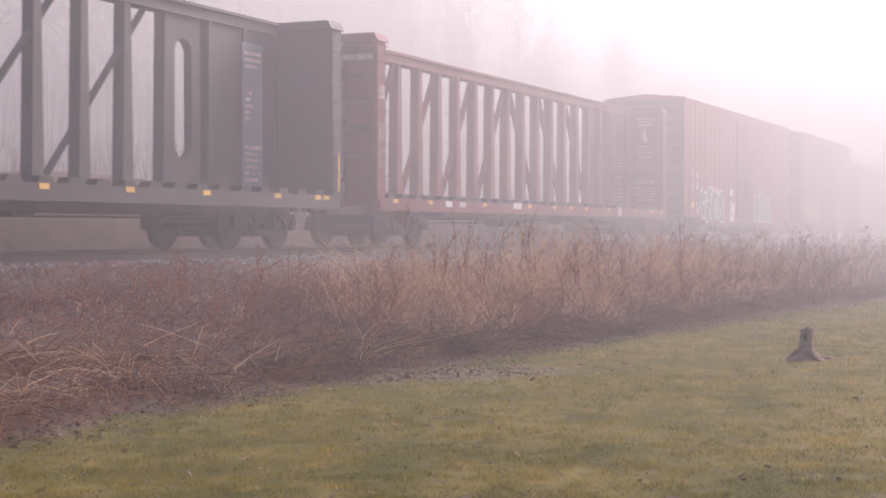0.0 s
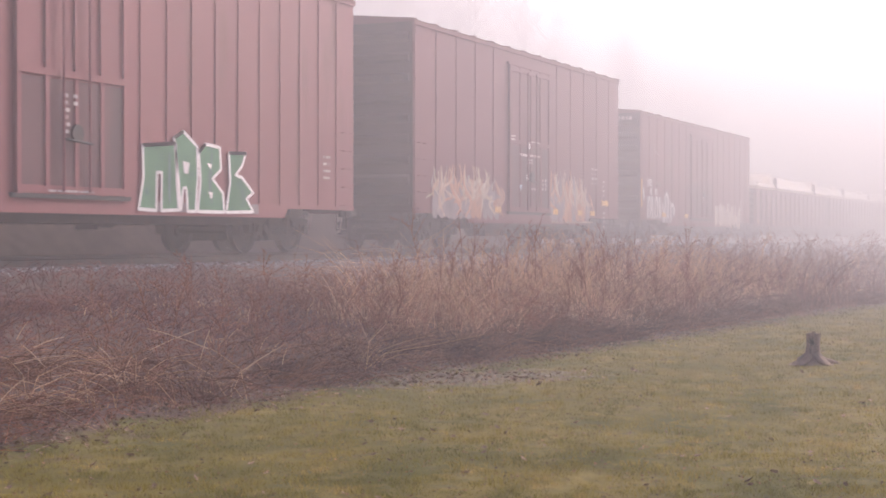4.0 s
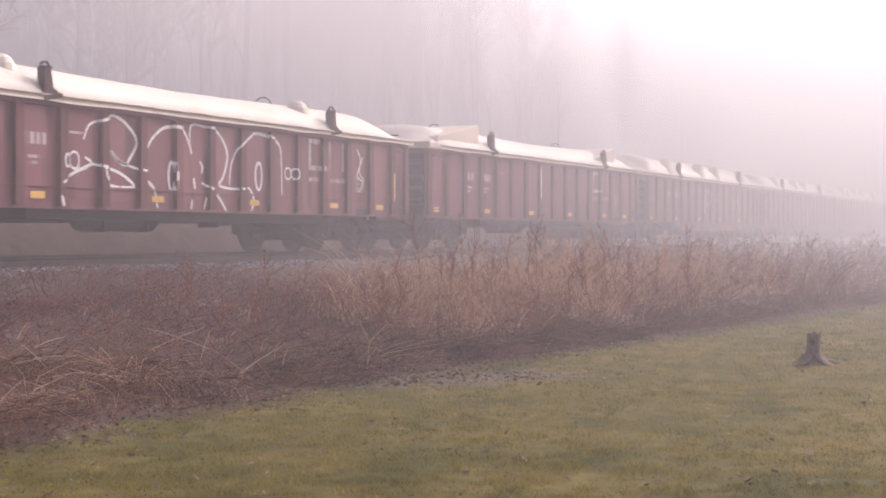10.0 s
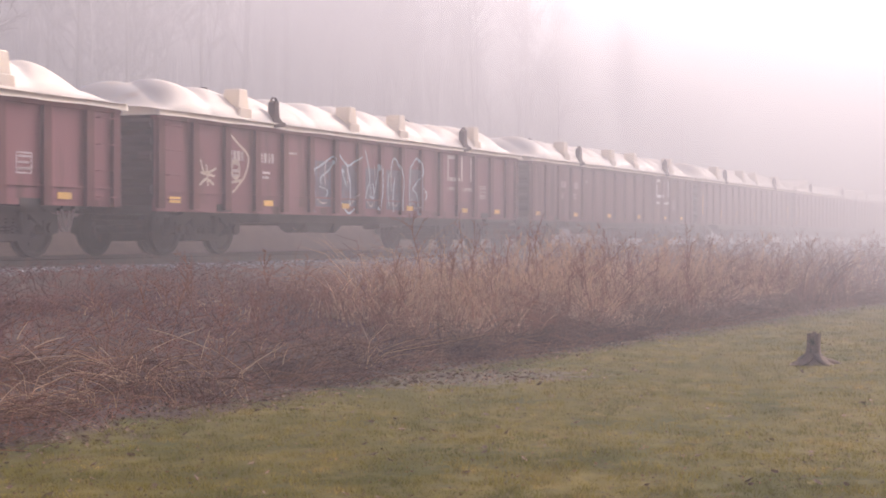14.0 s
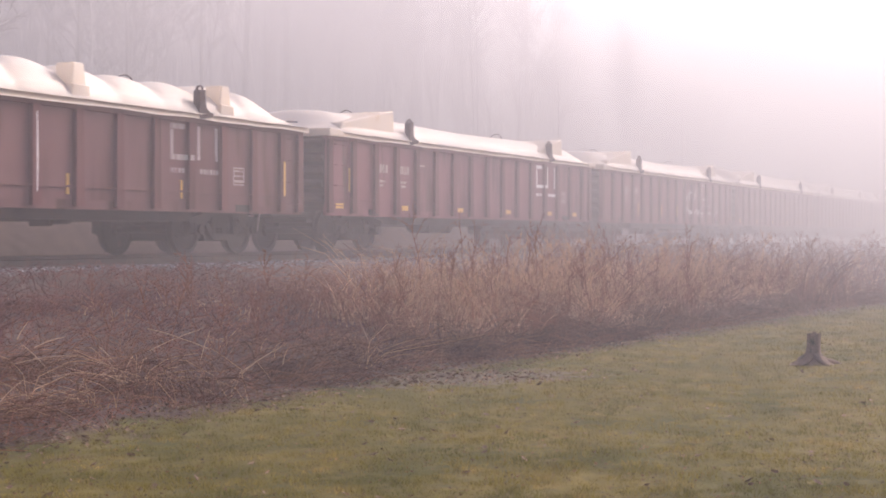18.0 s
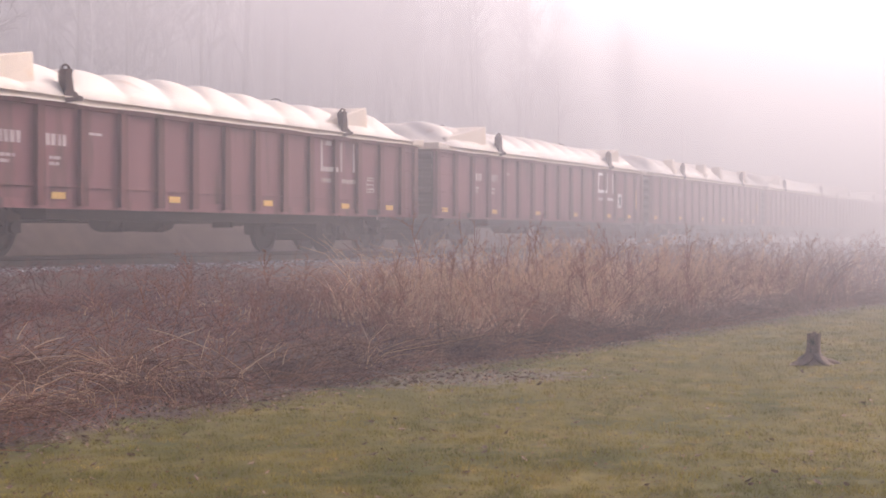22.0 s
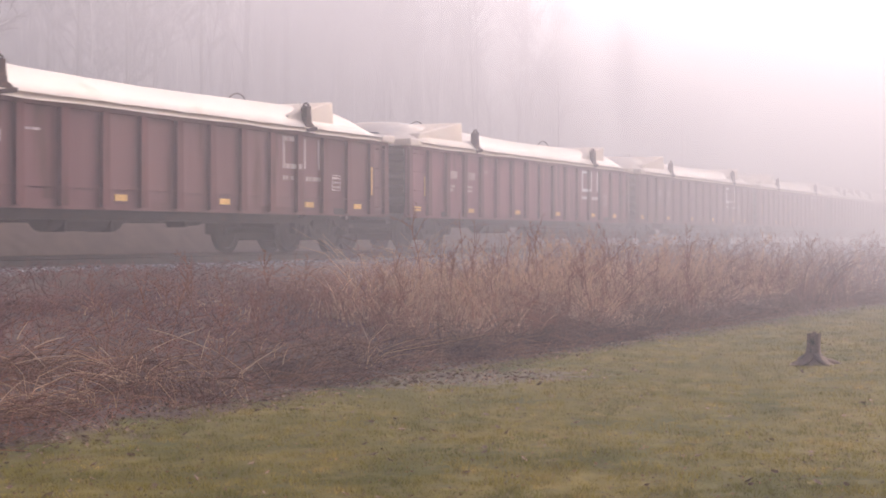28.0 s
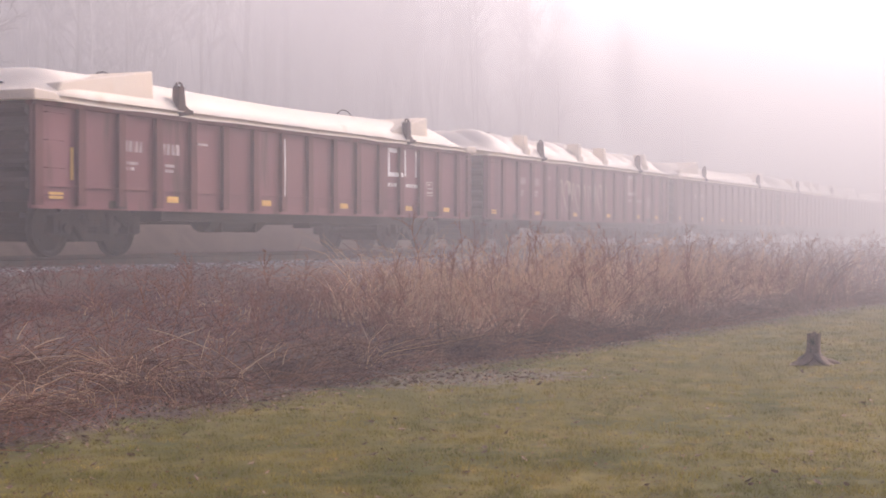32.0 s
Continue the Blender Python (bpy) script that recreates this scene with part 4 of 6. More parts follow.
def curve(pts, n=6):
    """Smooth points through pts (Catmull-Rom)."""
    out = []
    for i in range(len(pts) - 1):
        p = [Vector(pts[min(max(i + k, 0), len(pts) - 1)]) for k in (-1, 0, 1, 2)]
        for k in range(n):
            t = k / n
            v = 0.5 * (2 * p[1] + (p[2] - p[0]) * t + (2 * p[0] - 5 * p[1] + 4 * p[2] - p[3]) * t * t + (3 * p[1] - p[0] - 3 * p[2] + p[3]) * t ** 3)
            out.append((v.x, v.y))
    return out + [tuple(pts[-1])]


def bars(bm, x, z, glyphs, w, h, skin, gap=0.35):
    """A row of plain upright marks in place of figures."""
    for k in range(glyphs):
        patch(bm, x + k * w * (1 + gap), x + k * w * (1 + gap) + w, z, z + h, skin)
    return bm


def lines(bm, x, z, widths, h, skin, step):
    """Small lines of lettering as plain bars, one under the other."""
    for k, w in enumerate(widths):
        patch(bm, x, x + w, z - k * step, z - k * step + h, skin)
    return bm


def pieces(name, bm, material, parent, label=""):
    """Each separate mark of bm becomes a part of its own."""
    left = set(bm.faces)
    while left:
        island, todo = [], [left.pop()]
        while todo:
            f = todo.pop()
            island.append(f)
            for e in f.edges:
                for g in e.link_faces:
                    if g in left:
                        left.remove(g)
                        todo.append(g)
        one = bmesh.new()
        copies = {}
        for f in sorted(island, key=lambda f: f.calc_center_median().x):
            one.faces.new([copies.setdefault(v, None) or copies.update({v: one.verts.new(v.co)}) or copies[v] for v in f.verts])
        part(name, one, material, parent, label)
    bm.free()


def reflector(car, x, z, skin, w=0.33, h=0.105):
    y = skin(x)
    bm = bmesh.new()
    box(bm, x - w / 2, x + w / 2, y - 0.006, y + 0.01, z, z + h)
    part("reflector", bm, M_YELLOW, car, "yellow reflective plate")


GRABS = {}


def ladder(car, x, z0, z1, paint, y=-HALF - 0.06, w=0.40):
    """A column of grab irons, each bent back to the wall at both ends."""
    if (paint, w) not in GRABS:
        bm = bmesh.new()
        rod(bm, (-w / 2, 0, 0), (w / 2, 0, 0), 0.008, sides=6)
        for s in (-1, 1):
            rod(bm, (s * w / 2, -0.006, 0), (s * w / 2, 0.09, 0), 0.008, sides=6)
        GRABS[(paint, w)] = mesh_of("grab_iron", bm, paint)
    n = int((z1 - z0) / 0.34)
    for k in range(n + 1):
        at("grab_iron", GRABS[(paint, w)], car, pose(x, y, z0 + (z1 - z0) * k / n))


# ---- covered gondola ----
GON_L, GON_PITCH, GON_FIRST = 16.45, 17.5, 118.35
GON_TOP, GON_SILL = 2.41, 0.75
POSTS = [0.10 + 1.0375 * k for k in range(16)] + [GON_L - 0.10]
GON_SKIN = skin_of(POSTS, 0.10, 1.462, HALF)


def cover_height(x, style):
    """Height of the cover's crown over the top chord."""
    end = min(ease(0, 1.3, x), ease(0, 1.6, GON_L - x))
    if style == "wavy":
        return 0.08 + end * (0.53 + 0.035 * math.sin(x * 0.83 + 1))
    return 0.08 + end * (0.47 + 0.03 * math.sin(x * 0.55))


def cover_mesh(style):
    nx_, ny_ = 260, 24
    verts, faces = [], []
    for i in range(nx_ + 1):
        x = -0.10 + (GON_L + 0.20) * i / nx_
        for j in range(ny_ + 1):
            v = -1 + 2 * j / ny_
            h = cover_height(min(max(x, 0), GON_L), style)
            z = h * (1 - abs(v) ** 2.6) ** 0.75
            if style == "wavy":      # rolls swelling between slanting creases, each lapping over the next
                u = ((x - 1.05 * v) / 1.27) % 1.0
                roll = math.sin(math.pi * u ** 0.8) ** 0.55
                z += 0.125 * (roll - 0.55) * (1 - abs(v) ** 7) * min(ease(0, 0.9, x), ease(0, 0.9, GON_L - x))
            z += 0.010 * noise.noise((x * 1.7, v * 3.0, 3.0 if style == "wavy" else 8.0)) + 0.005 * noise.noise((x * 6.0, v * 5.0, 5.0))
            verts.append((x, v * 1.58, GON_TOP + 0.05 + z))
    for i in range(nx_):
        for j in range(ny_):
            a = i * (ny_ + 1) + j
            faces.append((a, a + ny_ + 1, a + ny_ + 2, a + 1))
    # hanging hem along both sides and ends
    row = ny_ + 1
    loop = [i * row for i in range(nx_ + 1)] + [nx_ * row + j for j in range(1, ny_ + 1)] + [i * row + ny_ for i in range(nx_ - 1, -1, -1)] + list(range(ny_ - 1, 0, -1))
    hem0 = len(verts)
    for k, v in enumerate(loop):
        x, y, z = verts[v]
        drop = 0.095 + 0.02 * noise.noise((x * 1.1, y, 5.0))
        verts.append((x * 1.0005, y * 1.006, GON_TOP + 0.05 - drop))
    n = len(loop)
    for k in range(n):
        faces.append((loop[k], loop[(k + 1) % n], hem0 + (k + 1) % n, hem0 + k))
    return raw("cover", verts, faces, M_COVER, True)


COVERS = {s: cover_mesh(s) for s in ("wavy", "smooth")}


def hood(x0, x1, rise, half, slant):
    """Raised hood of a cover: flat sides, top climbing towards its upright end."""
    bm = bmesh.new()
    z0 = GON_TOP + 0.06
    prism(bm, [(x0, z0), (x1, z0), (x1 - slant, z0 + rise), (x0 + (x1 - x0) * 0.06, z0 + rise * (0.35 if slant < 0.05 else 1.0))], "y", -half, half)
    return bevel(bm, 0.02)


def lug(x, side):
    """Two-stepped moulded block standing on the cover's edge."""
    bm = bmesh.new()
    z0 = GON_TOP
    y = sorted((side * 1.55, side * 1.12))
    prism(bm, [(x - 0.26, z0), (x + 0.26, z0), (x + 0.20, z0 + 0.28), (x - 0.20, z0 + 0.28)], "y", y[0], y[1])
    y = sorted((side * 1.50, side * 1.16))
    prism(bm, [(x - 0.19, z0 + 0.27), (x + 0.19, z0 + 0.27), (x + 0.13, z0 + 0.62), (x - 0.14, z0 + 0.62)], "y", y[0], y[1])
    return bevel(bm, 0.02)


HOODS = {"flat": [mesh_of("hood", hood(0.55, 3.15, 0.62, 1.46, 0.04), M_LUG), mesh_of("hood", hood(12.1, 14.05, 0.60, 1.46, 0.04), M_LUG)],
         "lugs": [mesh_of("lug", lug(x, side), M_LUG) for x in (2.74, 7.07, 9.44, 13.65) for side in (-1, 1)],
         "none": []}
bm = bmesh.new()
for x in (3.4, 12.3):
    bmesh.ops.create_uvsphere(bm, u_segments=14, v_segments=8, radius=0.30, matrix=Matrix.Translation((x, -1.0, GON_TOP + 0.40)) @ Matrix.Diagonal((0.85, 0.8, 0.85, 1)))
HOODS["none"] = [mesh_of("bulge", bm, M_COVER)]

bm = bmesh.new()
prism(bm, [(-0.13, 0.0), (0.22, 0.0), (0.20, 0.06), (0.15, 0.13), (0.09, 0.17), (0.06, 0.50), (0.09, 0.60), (-0.02, 0.62), (-0.08, 0.58), (-0.10, 0.22), (-0.13, 0.12)], "y", -0.05, 0.06)
for k in range(6):
    a, b = math.pi * k / 6, math.pi * (k + 1) / 6
    rod(bm, (-0.01 + 0.09 * math.cos(a), 0, 0.60 + 0.10 * math.sin(a)), (-0.01 + 0.09 * math.cos(b), 0, 0.60 + 0.10 * math.sin(b)), 0.018, sides=6)
box(bm, -0.15, 0.24, -0.08, 0.09, -0.04, 0.05)
bmesh.ops.scale(bm, vec=(1.05, 1.3, 0.76), verts=bm.verts[:])
bmesh.ops.rotate(bm, cent=(0, 0, 0), matrix=Matrix.Rotation(radians(-9), 3, "Y"), verts=bm.verts[:])
CLAMP = mesh_of("clamp", bm, M_CLAMP)
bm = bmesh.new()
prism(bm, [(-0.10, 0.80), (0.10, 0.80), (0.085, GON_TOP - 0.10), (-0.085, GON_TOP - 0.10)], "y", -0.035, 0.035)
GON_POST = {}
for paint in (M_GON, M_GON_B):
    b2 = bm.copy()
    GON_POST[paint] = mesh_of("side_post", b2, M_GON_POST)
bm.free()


bm = bmesh.new()
for k in range(8):
    a, b = math.pi * k / 8, math.pi * (k + 1) / 8
    rod(bm, (0.10 * math.cos(a), -0.14 * math.cos(a), 0.20 * math.sin(a)), (0.10 * math.cos(b), -0.14 * math.cos(b), 0.20 * math.sin(b)), 0.012, sides=6)
LOOP = mesh_of("lifting_loop", bm, M_CLAMP)
bm = bmesh.new()
prism(bm, [(-0.12, -0.045), (0.50, -0.035), (0.46, 0.05), (0.34, 0.10), (-0.12, 0.115)], "y", -1.62, -0.55)
FLAP = mesh_of("corner_flap", bevel(bm, 0.015), M_LUG)


def gondola_shell(paint, belly):
    out = {}
    bm = bmesh.new()
    box(bm, 0, GON_L, -0.02, 0.02, 0.90, GON_TOP - 0.05)
    box(bm, 0.1, GON_L - 0.1, -0.055, 0.0, 1.085, 1.115)
    out["side_panel"] = mesh_of("side_panel", bm, paint)
    bm = bmesh.new()
    prism(bm, [(-0.075, -0.11), (0.06, -0.11), (0.06, 0.0), (-0.085, 0.0), (-0.085, -0.03)], "x", -0.03, GON_L + 0.03)
    out["top_chord"] = mesh_of("top_chord", bm, paint)
    bm = bmesh.new()
    if belly:
        prism(bm, [(0, 0.80), (3.6, 0.80), (4.6, 0.52), (12.2, 0.52), (13.2, 0.80), (GON_L, 0.80), (GON_L, 0.95), (0, 0.95)], "y", -0.03, 0.03)
    else:
        box(bm, 0, GON_L, -0.03, 0.03, GON_SILL, 0.95)
        box(bm, 0, GON_L, -0.065, 0.03, GON_SILL, GON_SILL + 0.02)
    out["side_sill"] = mesh_of("side_sill", bm, paint)
    return out


SHELLS = {(p, b): gondola_shell(p, b) for p, b in ((M_GON, False), (M_GON, True), (M_GON_B, False))}
bm = bmesh.new()
box(bm, 0.05, GON_L - 0.05, -1.42, 1.42, 1.02, 1.08)
GON_FLOOR = mesh_of("floor", bm, M_STEEL)
ENDS = {}
for paint in (M_GON, M_GON_B):
    bm = bmesh.new()
    box(bm, -0.03, 0.03, -1.44, 1.44, 0.85, GON_TOP - 0.02)
    b2 = bmesh.new()
    v = [(0.025, -0.10), (0.08, -0.05), (0.105, -0.03), (0.105, 0.03), (0.08, 0.05), (0.025, 0.10)]
    lo = [b2.verts.new((p[0], -1.40, p[1])) for p in v]
    hi = [b2.verts.new((p[0], 1.40, p[1])) for p in v]
    for i in range(6):
        b2.faces.new((lo[i], lo[(i + 1) % 6], hi[(i + 1) % 6], hi[i]))
    b2.faces.new(lo[::-1])
    b2.faces.new(hi)
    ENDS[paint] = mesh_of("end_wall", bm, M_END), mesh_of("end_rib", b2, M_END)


def end_of(car, paint, m):
    wall = at("end_wall", ENDS[paint][0], car, m)
    for k in range(5):
        at("end_rib", ENDS[paint][1], wall, pose(0, 0, 1.12 + k * 0.275))


def emblem(car, skin, material):
    """The owner's mark as plain shapes: a bracket, two upright bars and a row of small bars."""
    bm = bmesh.new()
    for p, q in (((12.42, 2.22), (11.96, 2.22)), ((12.01, 2.16), (12.01, 1.74)), ((11.96, 1.69), (12.76, 1.69))):
        ribbon(bm, [p, q], 0.095, skin)
    part("emblem", bm, material, car, "white painted frame of the emblem")
    for p, q in (((12.84, 1.66), (12.84, 2.25)), ((13.40, 1.66), (13.40, 2.25))):
        part("emblem", ribbon(bmesh.new(), [p, q], 0.085, skin), material, car, "white painted bar of the emblem")
    bm = bmesh.new()
    bars(bm, 11.98, 1.42, 4, 0.07, 0.085, skin, 0.6)
    bars(bm, 12.88, 1.42, 6, 0.07, 0.085, skin, 0.5)
    pieces("lettering", bm, material, car, "row of small white marks")
    sprayed(car, M_FADED, [framed(14.15, 1.42, 0.17, 0.15), [(14.0, 1.32), (14.3, 1.32)]], 0.025, "faint framed inspection stencil", skin)


GON_GROUP = "covered gondolas of the train"
GONDOLAS = []


def gondola(style="smooth", hoods="flat", paint=M_GON, belly=False, mark=M_WHITE, extra=None, bar_refl=(), refl=(0.95, 3.5, 6.5, 9.6, 12.7, 15.0), label=""):
    n = len(GONDOLAS)
    car = base("gondola_car", label or "maroon ribbed steel gondola under a white cover", "railway car", GON_GROUP)
    sh = SHELLS[(paint, belly)]
    for s, y in ((-1, -1.44), (1, 1.44)):
        turn = 0 if s < 0 else 180
        x0 = 0 if s < 0 else GON_L
        at("side_panel", sh["side_panel"], car, pose(x0, y, 0, 0, 0, turn))
        at("top_chord", sh["top_chord"], car, pose(x0, y, GON_TOP, 0, 0, turn))
        at("side_sill", sh["side_sill"], car, pose(x0, y - s * 0.02, 0, 0, 0, turn))
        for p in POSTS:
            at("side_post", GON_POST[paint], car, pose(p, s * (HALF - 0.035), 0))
        for x in (3.85, 12.85):
            at("clamp", CLAMP, car, pose(x, s * 1.50, GON_TOP + 0.02, -s * 4, 0, 0))
    at("floor", GON_FLOOR, car, pose(0, 0, 0))
    end_of(car, paint, pose(0.03, 0, 0, 0, 0, 180))
    end_of(car, paint, pose(GON_L - 0.03, 0, 0))
    cover = at("cover", COVERS[style], car, pose(0, 0, 0))
    cover["label"] = {"wavy": "white cover rippled over its hoops", "smooth": "smooth taut white cover"}[style]
    for h in HOODS[hoods]:
        at(h.name.split(".")[0], h, cover, pose(0, 0, 0))
    bm = bmesh.new()
    rod(bm, (0.5, -0.5, GON_TOP + 0.30), (0.5, 0.35, GON_TOP + 0.33), 0.014)
    rod(bm, (0.5, -0.5, GON_TOP + 0.30), (0.5, -0.5, GON_TOP + 0.10), 0.014)
    part("grab_bar", bm, M_CLAMP, cover)
    for x in (3.85, 12.85):
        at("lifting_loop", LOOP, cover, pose(x - 0.1, 0.05, GON_TOP + 0.02 + cover_height(x, style)))
    if hoods == "flat":
        for x, s in ((0.0, 1), (GON_L, -1)):
            at("corner_flap", FLAP, cover, pose(x, 0, GON_TOP) @ Matrix.Diagonal((s, 1, 1, 1)))
    running_gear(car, GON_L, 2.15, GON_SILL)
    for x in (0.42, GON_L - 0.42):
        ladder(car, x, 0.95, 2.2, paint)
    for x in refl:
        bay = POSTS[0] + (math.floor((x - POSTS[0]) / 1.0375) + 0.45) * 1.0375
        reflector(car, bay, 0.90, GON_SKIN)
    for x, z0, z1 in bar_refl:
        reflector(car, x, z0, GON_SKIN, 0.055, z1 - z0)
    bm = bmesh.new()
    bars(bm, 2.30, 1.71, 4, 0.10, 0.18, GON_SKIN, 0.35)
    bars(bm, 3.38, 1.71, 4, 0.10, 0.18, GON_SKIN, 0.35)
    pieces("car_number", bm, M_FADED, car, "white painted car number as plain bars")
    bm = bmesh.new()
    lines(bm, 2.34, 1.50, (0.34, 0.24), 0.05, GON_SKIN, 0.09)
    lines(bm, 3.46, 1.50, (0.28, 0.24), 0.05, GON_SKIN, 0.09)
    lines(bm, 4.35, 1.92, (0.42,), 0.04, GON_SKIN, 0.09)
    lines(bm, 14.0, 1.50, (0.30, 0.30, 0.30), 0.035, GON_SKIN, 0.09)
    pieces("small_lettering", bm, M_FADED, car, "faded small white lettering as bars")
    emblem(car, GON_SKIN, mark)
    if extra:
        extra(car)
    GONDOLAS.append(car)
    return car


def sprayed(car, material, strokes, width, label, skin):
    """Spray-painted strokes, each a part of its own."""
    for s in strokes:
        part("graffiti_stroke", ribbon(bmesh.new(), s if len(s) == 5 and s[0] == s[-1] else curve(s), width, skin, taper=0.35 if s[0] != s[-1] else 0.0), material, car, label)


def framed(cx, cz, rx, rz):
    """Closed square outline."""
    return [(cx - rx, cz - rz), (cx + rx, cz - rz), (cx + rx, cz + rz), (cx - rx, cz + rz), (cx - rx, cz - rz)]


def ring(cx, cz, rx, rz, n=10):
    return [(cx + rx * math.cos(2 * math.pi * k / n), cz + rz * math.sin(2 * math.pi * k / n)) for k in range(n + 1)]


def white_streak(x, z0, z1, w=0.07):
    def add(car):
        sprayed(car, M_WHITE, [[(x, z0), (x + 0.01, (z0 + z1) / 2), (x, z1)]], w, "white drip painted down a post", GON_SKIN)
    return add


def big_outline(car):
    """Large looping white outline letters without fill, and small tags."""
    sprayed(car, M_WHITE, [
        [(4.79, 1.85), (4.95, 2.09), (5.32, 2.19), (5.56, 2.27), (5.91, 2.15), (6.19, 1.89), (6.01, 1.61), (5.83, 1.49), (5.49, 1.69), (5.63, 1.57), (5.98, 1.48), (6.41, 1.41)],
        [(4.21, 1.15), (4.56, 1.32), (4.98, 1.47), (4.82, 1.57)], [(4.98, 1.47), (5.28, 1.44), (5.76, 1.34), (6.12, 1.14), (5.56, 1.13), (5.35, 1.25), (5.28, 1.42)],
        [(6.41, 1.41), (6.48, 1.26), (6.68, 1.12), (6.78, 0.80)], [(4.18, 0.95), (4.23, 0.79)],
        [(6.47, 1.76), (6.63, 1.96), (7.01, 2.17), (7.51, 2.17), (7.71, 1.95), (7.81, 1.76)],
        [(7.75, 1.87), (7.79, 2.25), (8.20, 2.26), (8.58, 2.21), (8.88, 1.97), (8.96, 1.74), (8.83, 1.41), (8.70, 1.24), (9.18, 1.19), (9.72, 1.22)],
        ring(7.20, 1.35, 0.10, 0.24), [(8.06, 1.64), (8.14, 1.55), (8.12, 1.43)], [(7.87, 1.35), (7.91, 1.15)], [(8.12, 1.27), (8.60, 1.08), (8.92, 0.79)], [(8.28, 1.02), (8.20, 0.80)], [(7.83, 0.97), (7.79, 0.80)],
        [(9.03, 1.25), (9.10, 1.65), (9.41, 2.02), (9.72, 2.14), (9.91, 2.24), (10.38, 2.21), (10.81, 2.07), (10.89, 1.73), (10.91, 1.13)],
        ring(10.05, 1.45, 0.12, 0.25), [(9.72, 1.22), (9.88, 1.01), (9.79, 0.80)]],
        0.062, "large looping white outline graffiti", GON_SKIN)
    sprayed(car, M_WHITE, [ring(4.36, 1.50, 0.10, 0.11), ring(4.56, 1.51, 0.12, 0.13), ring(11.14, 1.54, 0.12, 0.11), ring(11.38, 1.54, 0.11, 0.10),
                           [(0.95, 2.12), (1.05, 1.75), (1.25, 1.62)], ring(1.38, 1.72, 0.16, 0.18), [(1.15, 2.05), (1.0, 1.85)], [(1.2, 1.5), (1.55, 1.55)],
                           [(14.05, 2.15), (14.2, 1.9), (14.05, 1.6), (14.3, 1.45), (14.1, 1.25)], [(14.3, 2.0), (14.15, 1.7), (14.35, 1.5)]],
            0.04, "small white scrawled tags", GON_SKIN)


def blue_scrawl(car):
    """Tall outlined letters in pale blue over slate-blue fills; they cannot be read."""
    rs = random.Random(44)
    for x, w in ((5.42, 0.75), (6.62, 0.70), (7.70, 0.66), (8.70, 0.66), (9.85, 0.62)):
        part("graffiti_fill", patch(bmesh.new(), x, x + w, 0.90 + 0.06 * rs.random(), 1.78 + 0.12 * rs.random(), GON_SKIN, -0.001), M_SLATE, car, "slate-blue block of the graffiti")
    for k, x in enumerate((5.40, 6.58, 7.64, 8.66, 9.82)):
        def pt(u, v):
            return x + 0.80 * (u if k % 2 == 0 else 1 - u) + rs.uniform(-0.06, 0.06), 0.86 + 1.12 * v + rs.uniform(-0.07, 0.07)
        shapes = ([[(0, 0.7), (0.4, 0.8), (1, 1.0)], [(0, 0.7), (0.1, 0.3), (0, 0)], [(1, 1), (0.9, 0.7), (0.5, 0.6), (0.45, 0.4)], [(0.4, 0.45), (0.8, 0.4), (0.6, 0.15)]],
                  [[(0, 1.0), (0.3, 0.85), (0.7, 0.9), (1, 1.05)], [(0.6, 0.85), (0.5, 0.5), (0.55, 0.1)], [(0.75, 0.75), (0.9, 0.7), (0.7, 0.5)], [(0.2, 0.1), (0.6, 0.0), (0.9, 0.12)]],
                  [[(0.1, 1.1), (0.35, 0.8), (0.3, 0.45)], [(0.05, 0.2), (0.3, 0.55), (0.55, 0.25), (0.75, 0.6), (0.9, 0.95)], [(0.4, 0.5), (0.6, 0.5), (0.55, 0.2), (0.35, 0.25)], [(0.9, 0.9), (0.95, 0.4), (0.85, 0.0)]],
                  [[(0, 0.6), (0.2, 0.95), (0.6, 1.0), (0.75, 0.7)], [(0.05, 0.6), (0.1, 0.2), (0.0, 0.0)], [(0.45, 0.75), (0.5, 0.3), (0.45, 0.05)], [(0.75, 0.8), (0.8, 0.4), (0.75, 0.1)]],
                  [[(0.1, 1.0), (0.15, 0.5), (0.1, 0.05)], [(0.1, 0.95), (0.6, 1.05), (0.75, 0.75), (0.3, 0.5)], [(0.3, 0.5), (0.6, 0.3), (0.65, 0.0)], [(0.9, 0.5), (1.2, 0.4), (1.0, 0.2)]])[k]
        sprayed(car, M_BLUE, [[pt(u, v) for u, v in one] for one in shapes], 0.05, "pale blue spray-painted letter line", GON_SKIN)
        sprayed(car, M_FADED, [[pt(0.15, 0.3), pt(0.4, 0.1), pt(0.7, 0.15)], [pt(0.65, 0.9), pt(0.62, 0.65), pt(0.7, 0.45)]], 0.032, "chalky line inside the graffiti", GON_SKIN)
    sprayed(car, M_CREAM, [[(2.36, 2.17), (2.60, 2.02), (2.95, 1.81), (2.87, 1.49), (2.60, 1.25), (2.36, 1.08)], [(2.29, 1.95), (2.40, 1.70), (2.65, 1.62), (2.50, 1.48)], ring(2.52, 1.55, 0.14, 0.16, 8),
                           [(2.36, 1.30), (2.70, 1.36)], [(1.36, 1.68), (1.50, 1.45), (1.87, 1.54)], [(1.29, 1.20), (1.55, 1.34), (1.80, 1.24)], [(1.55, 1.60), (1.60, 1.22)], [(1.36, 1.45), (1.82, 1.40)]],
            0.06, "small cream spray-painted tags", GON_SKIN)


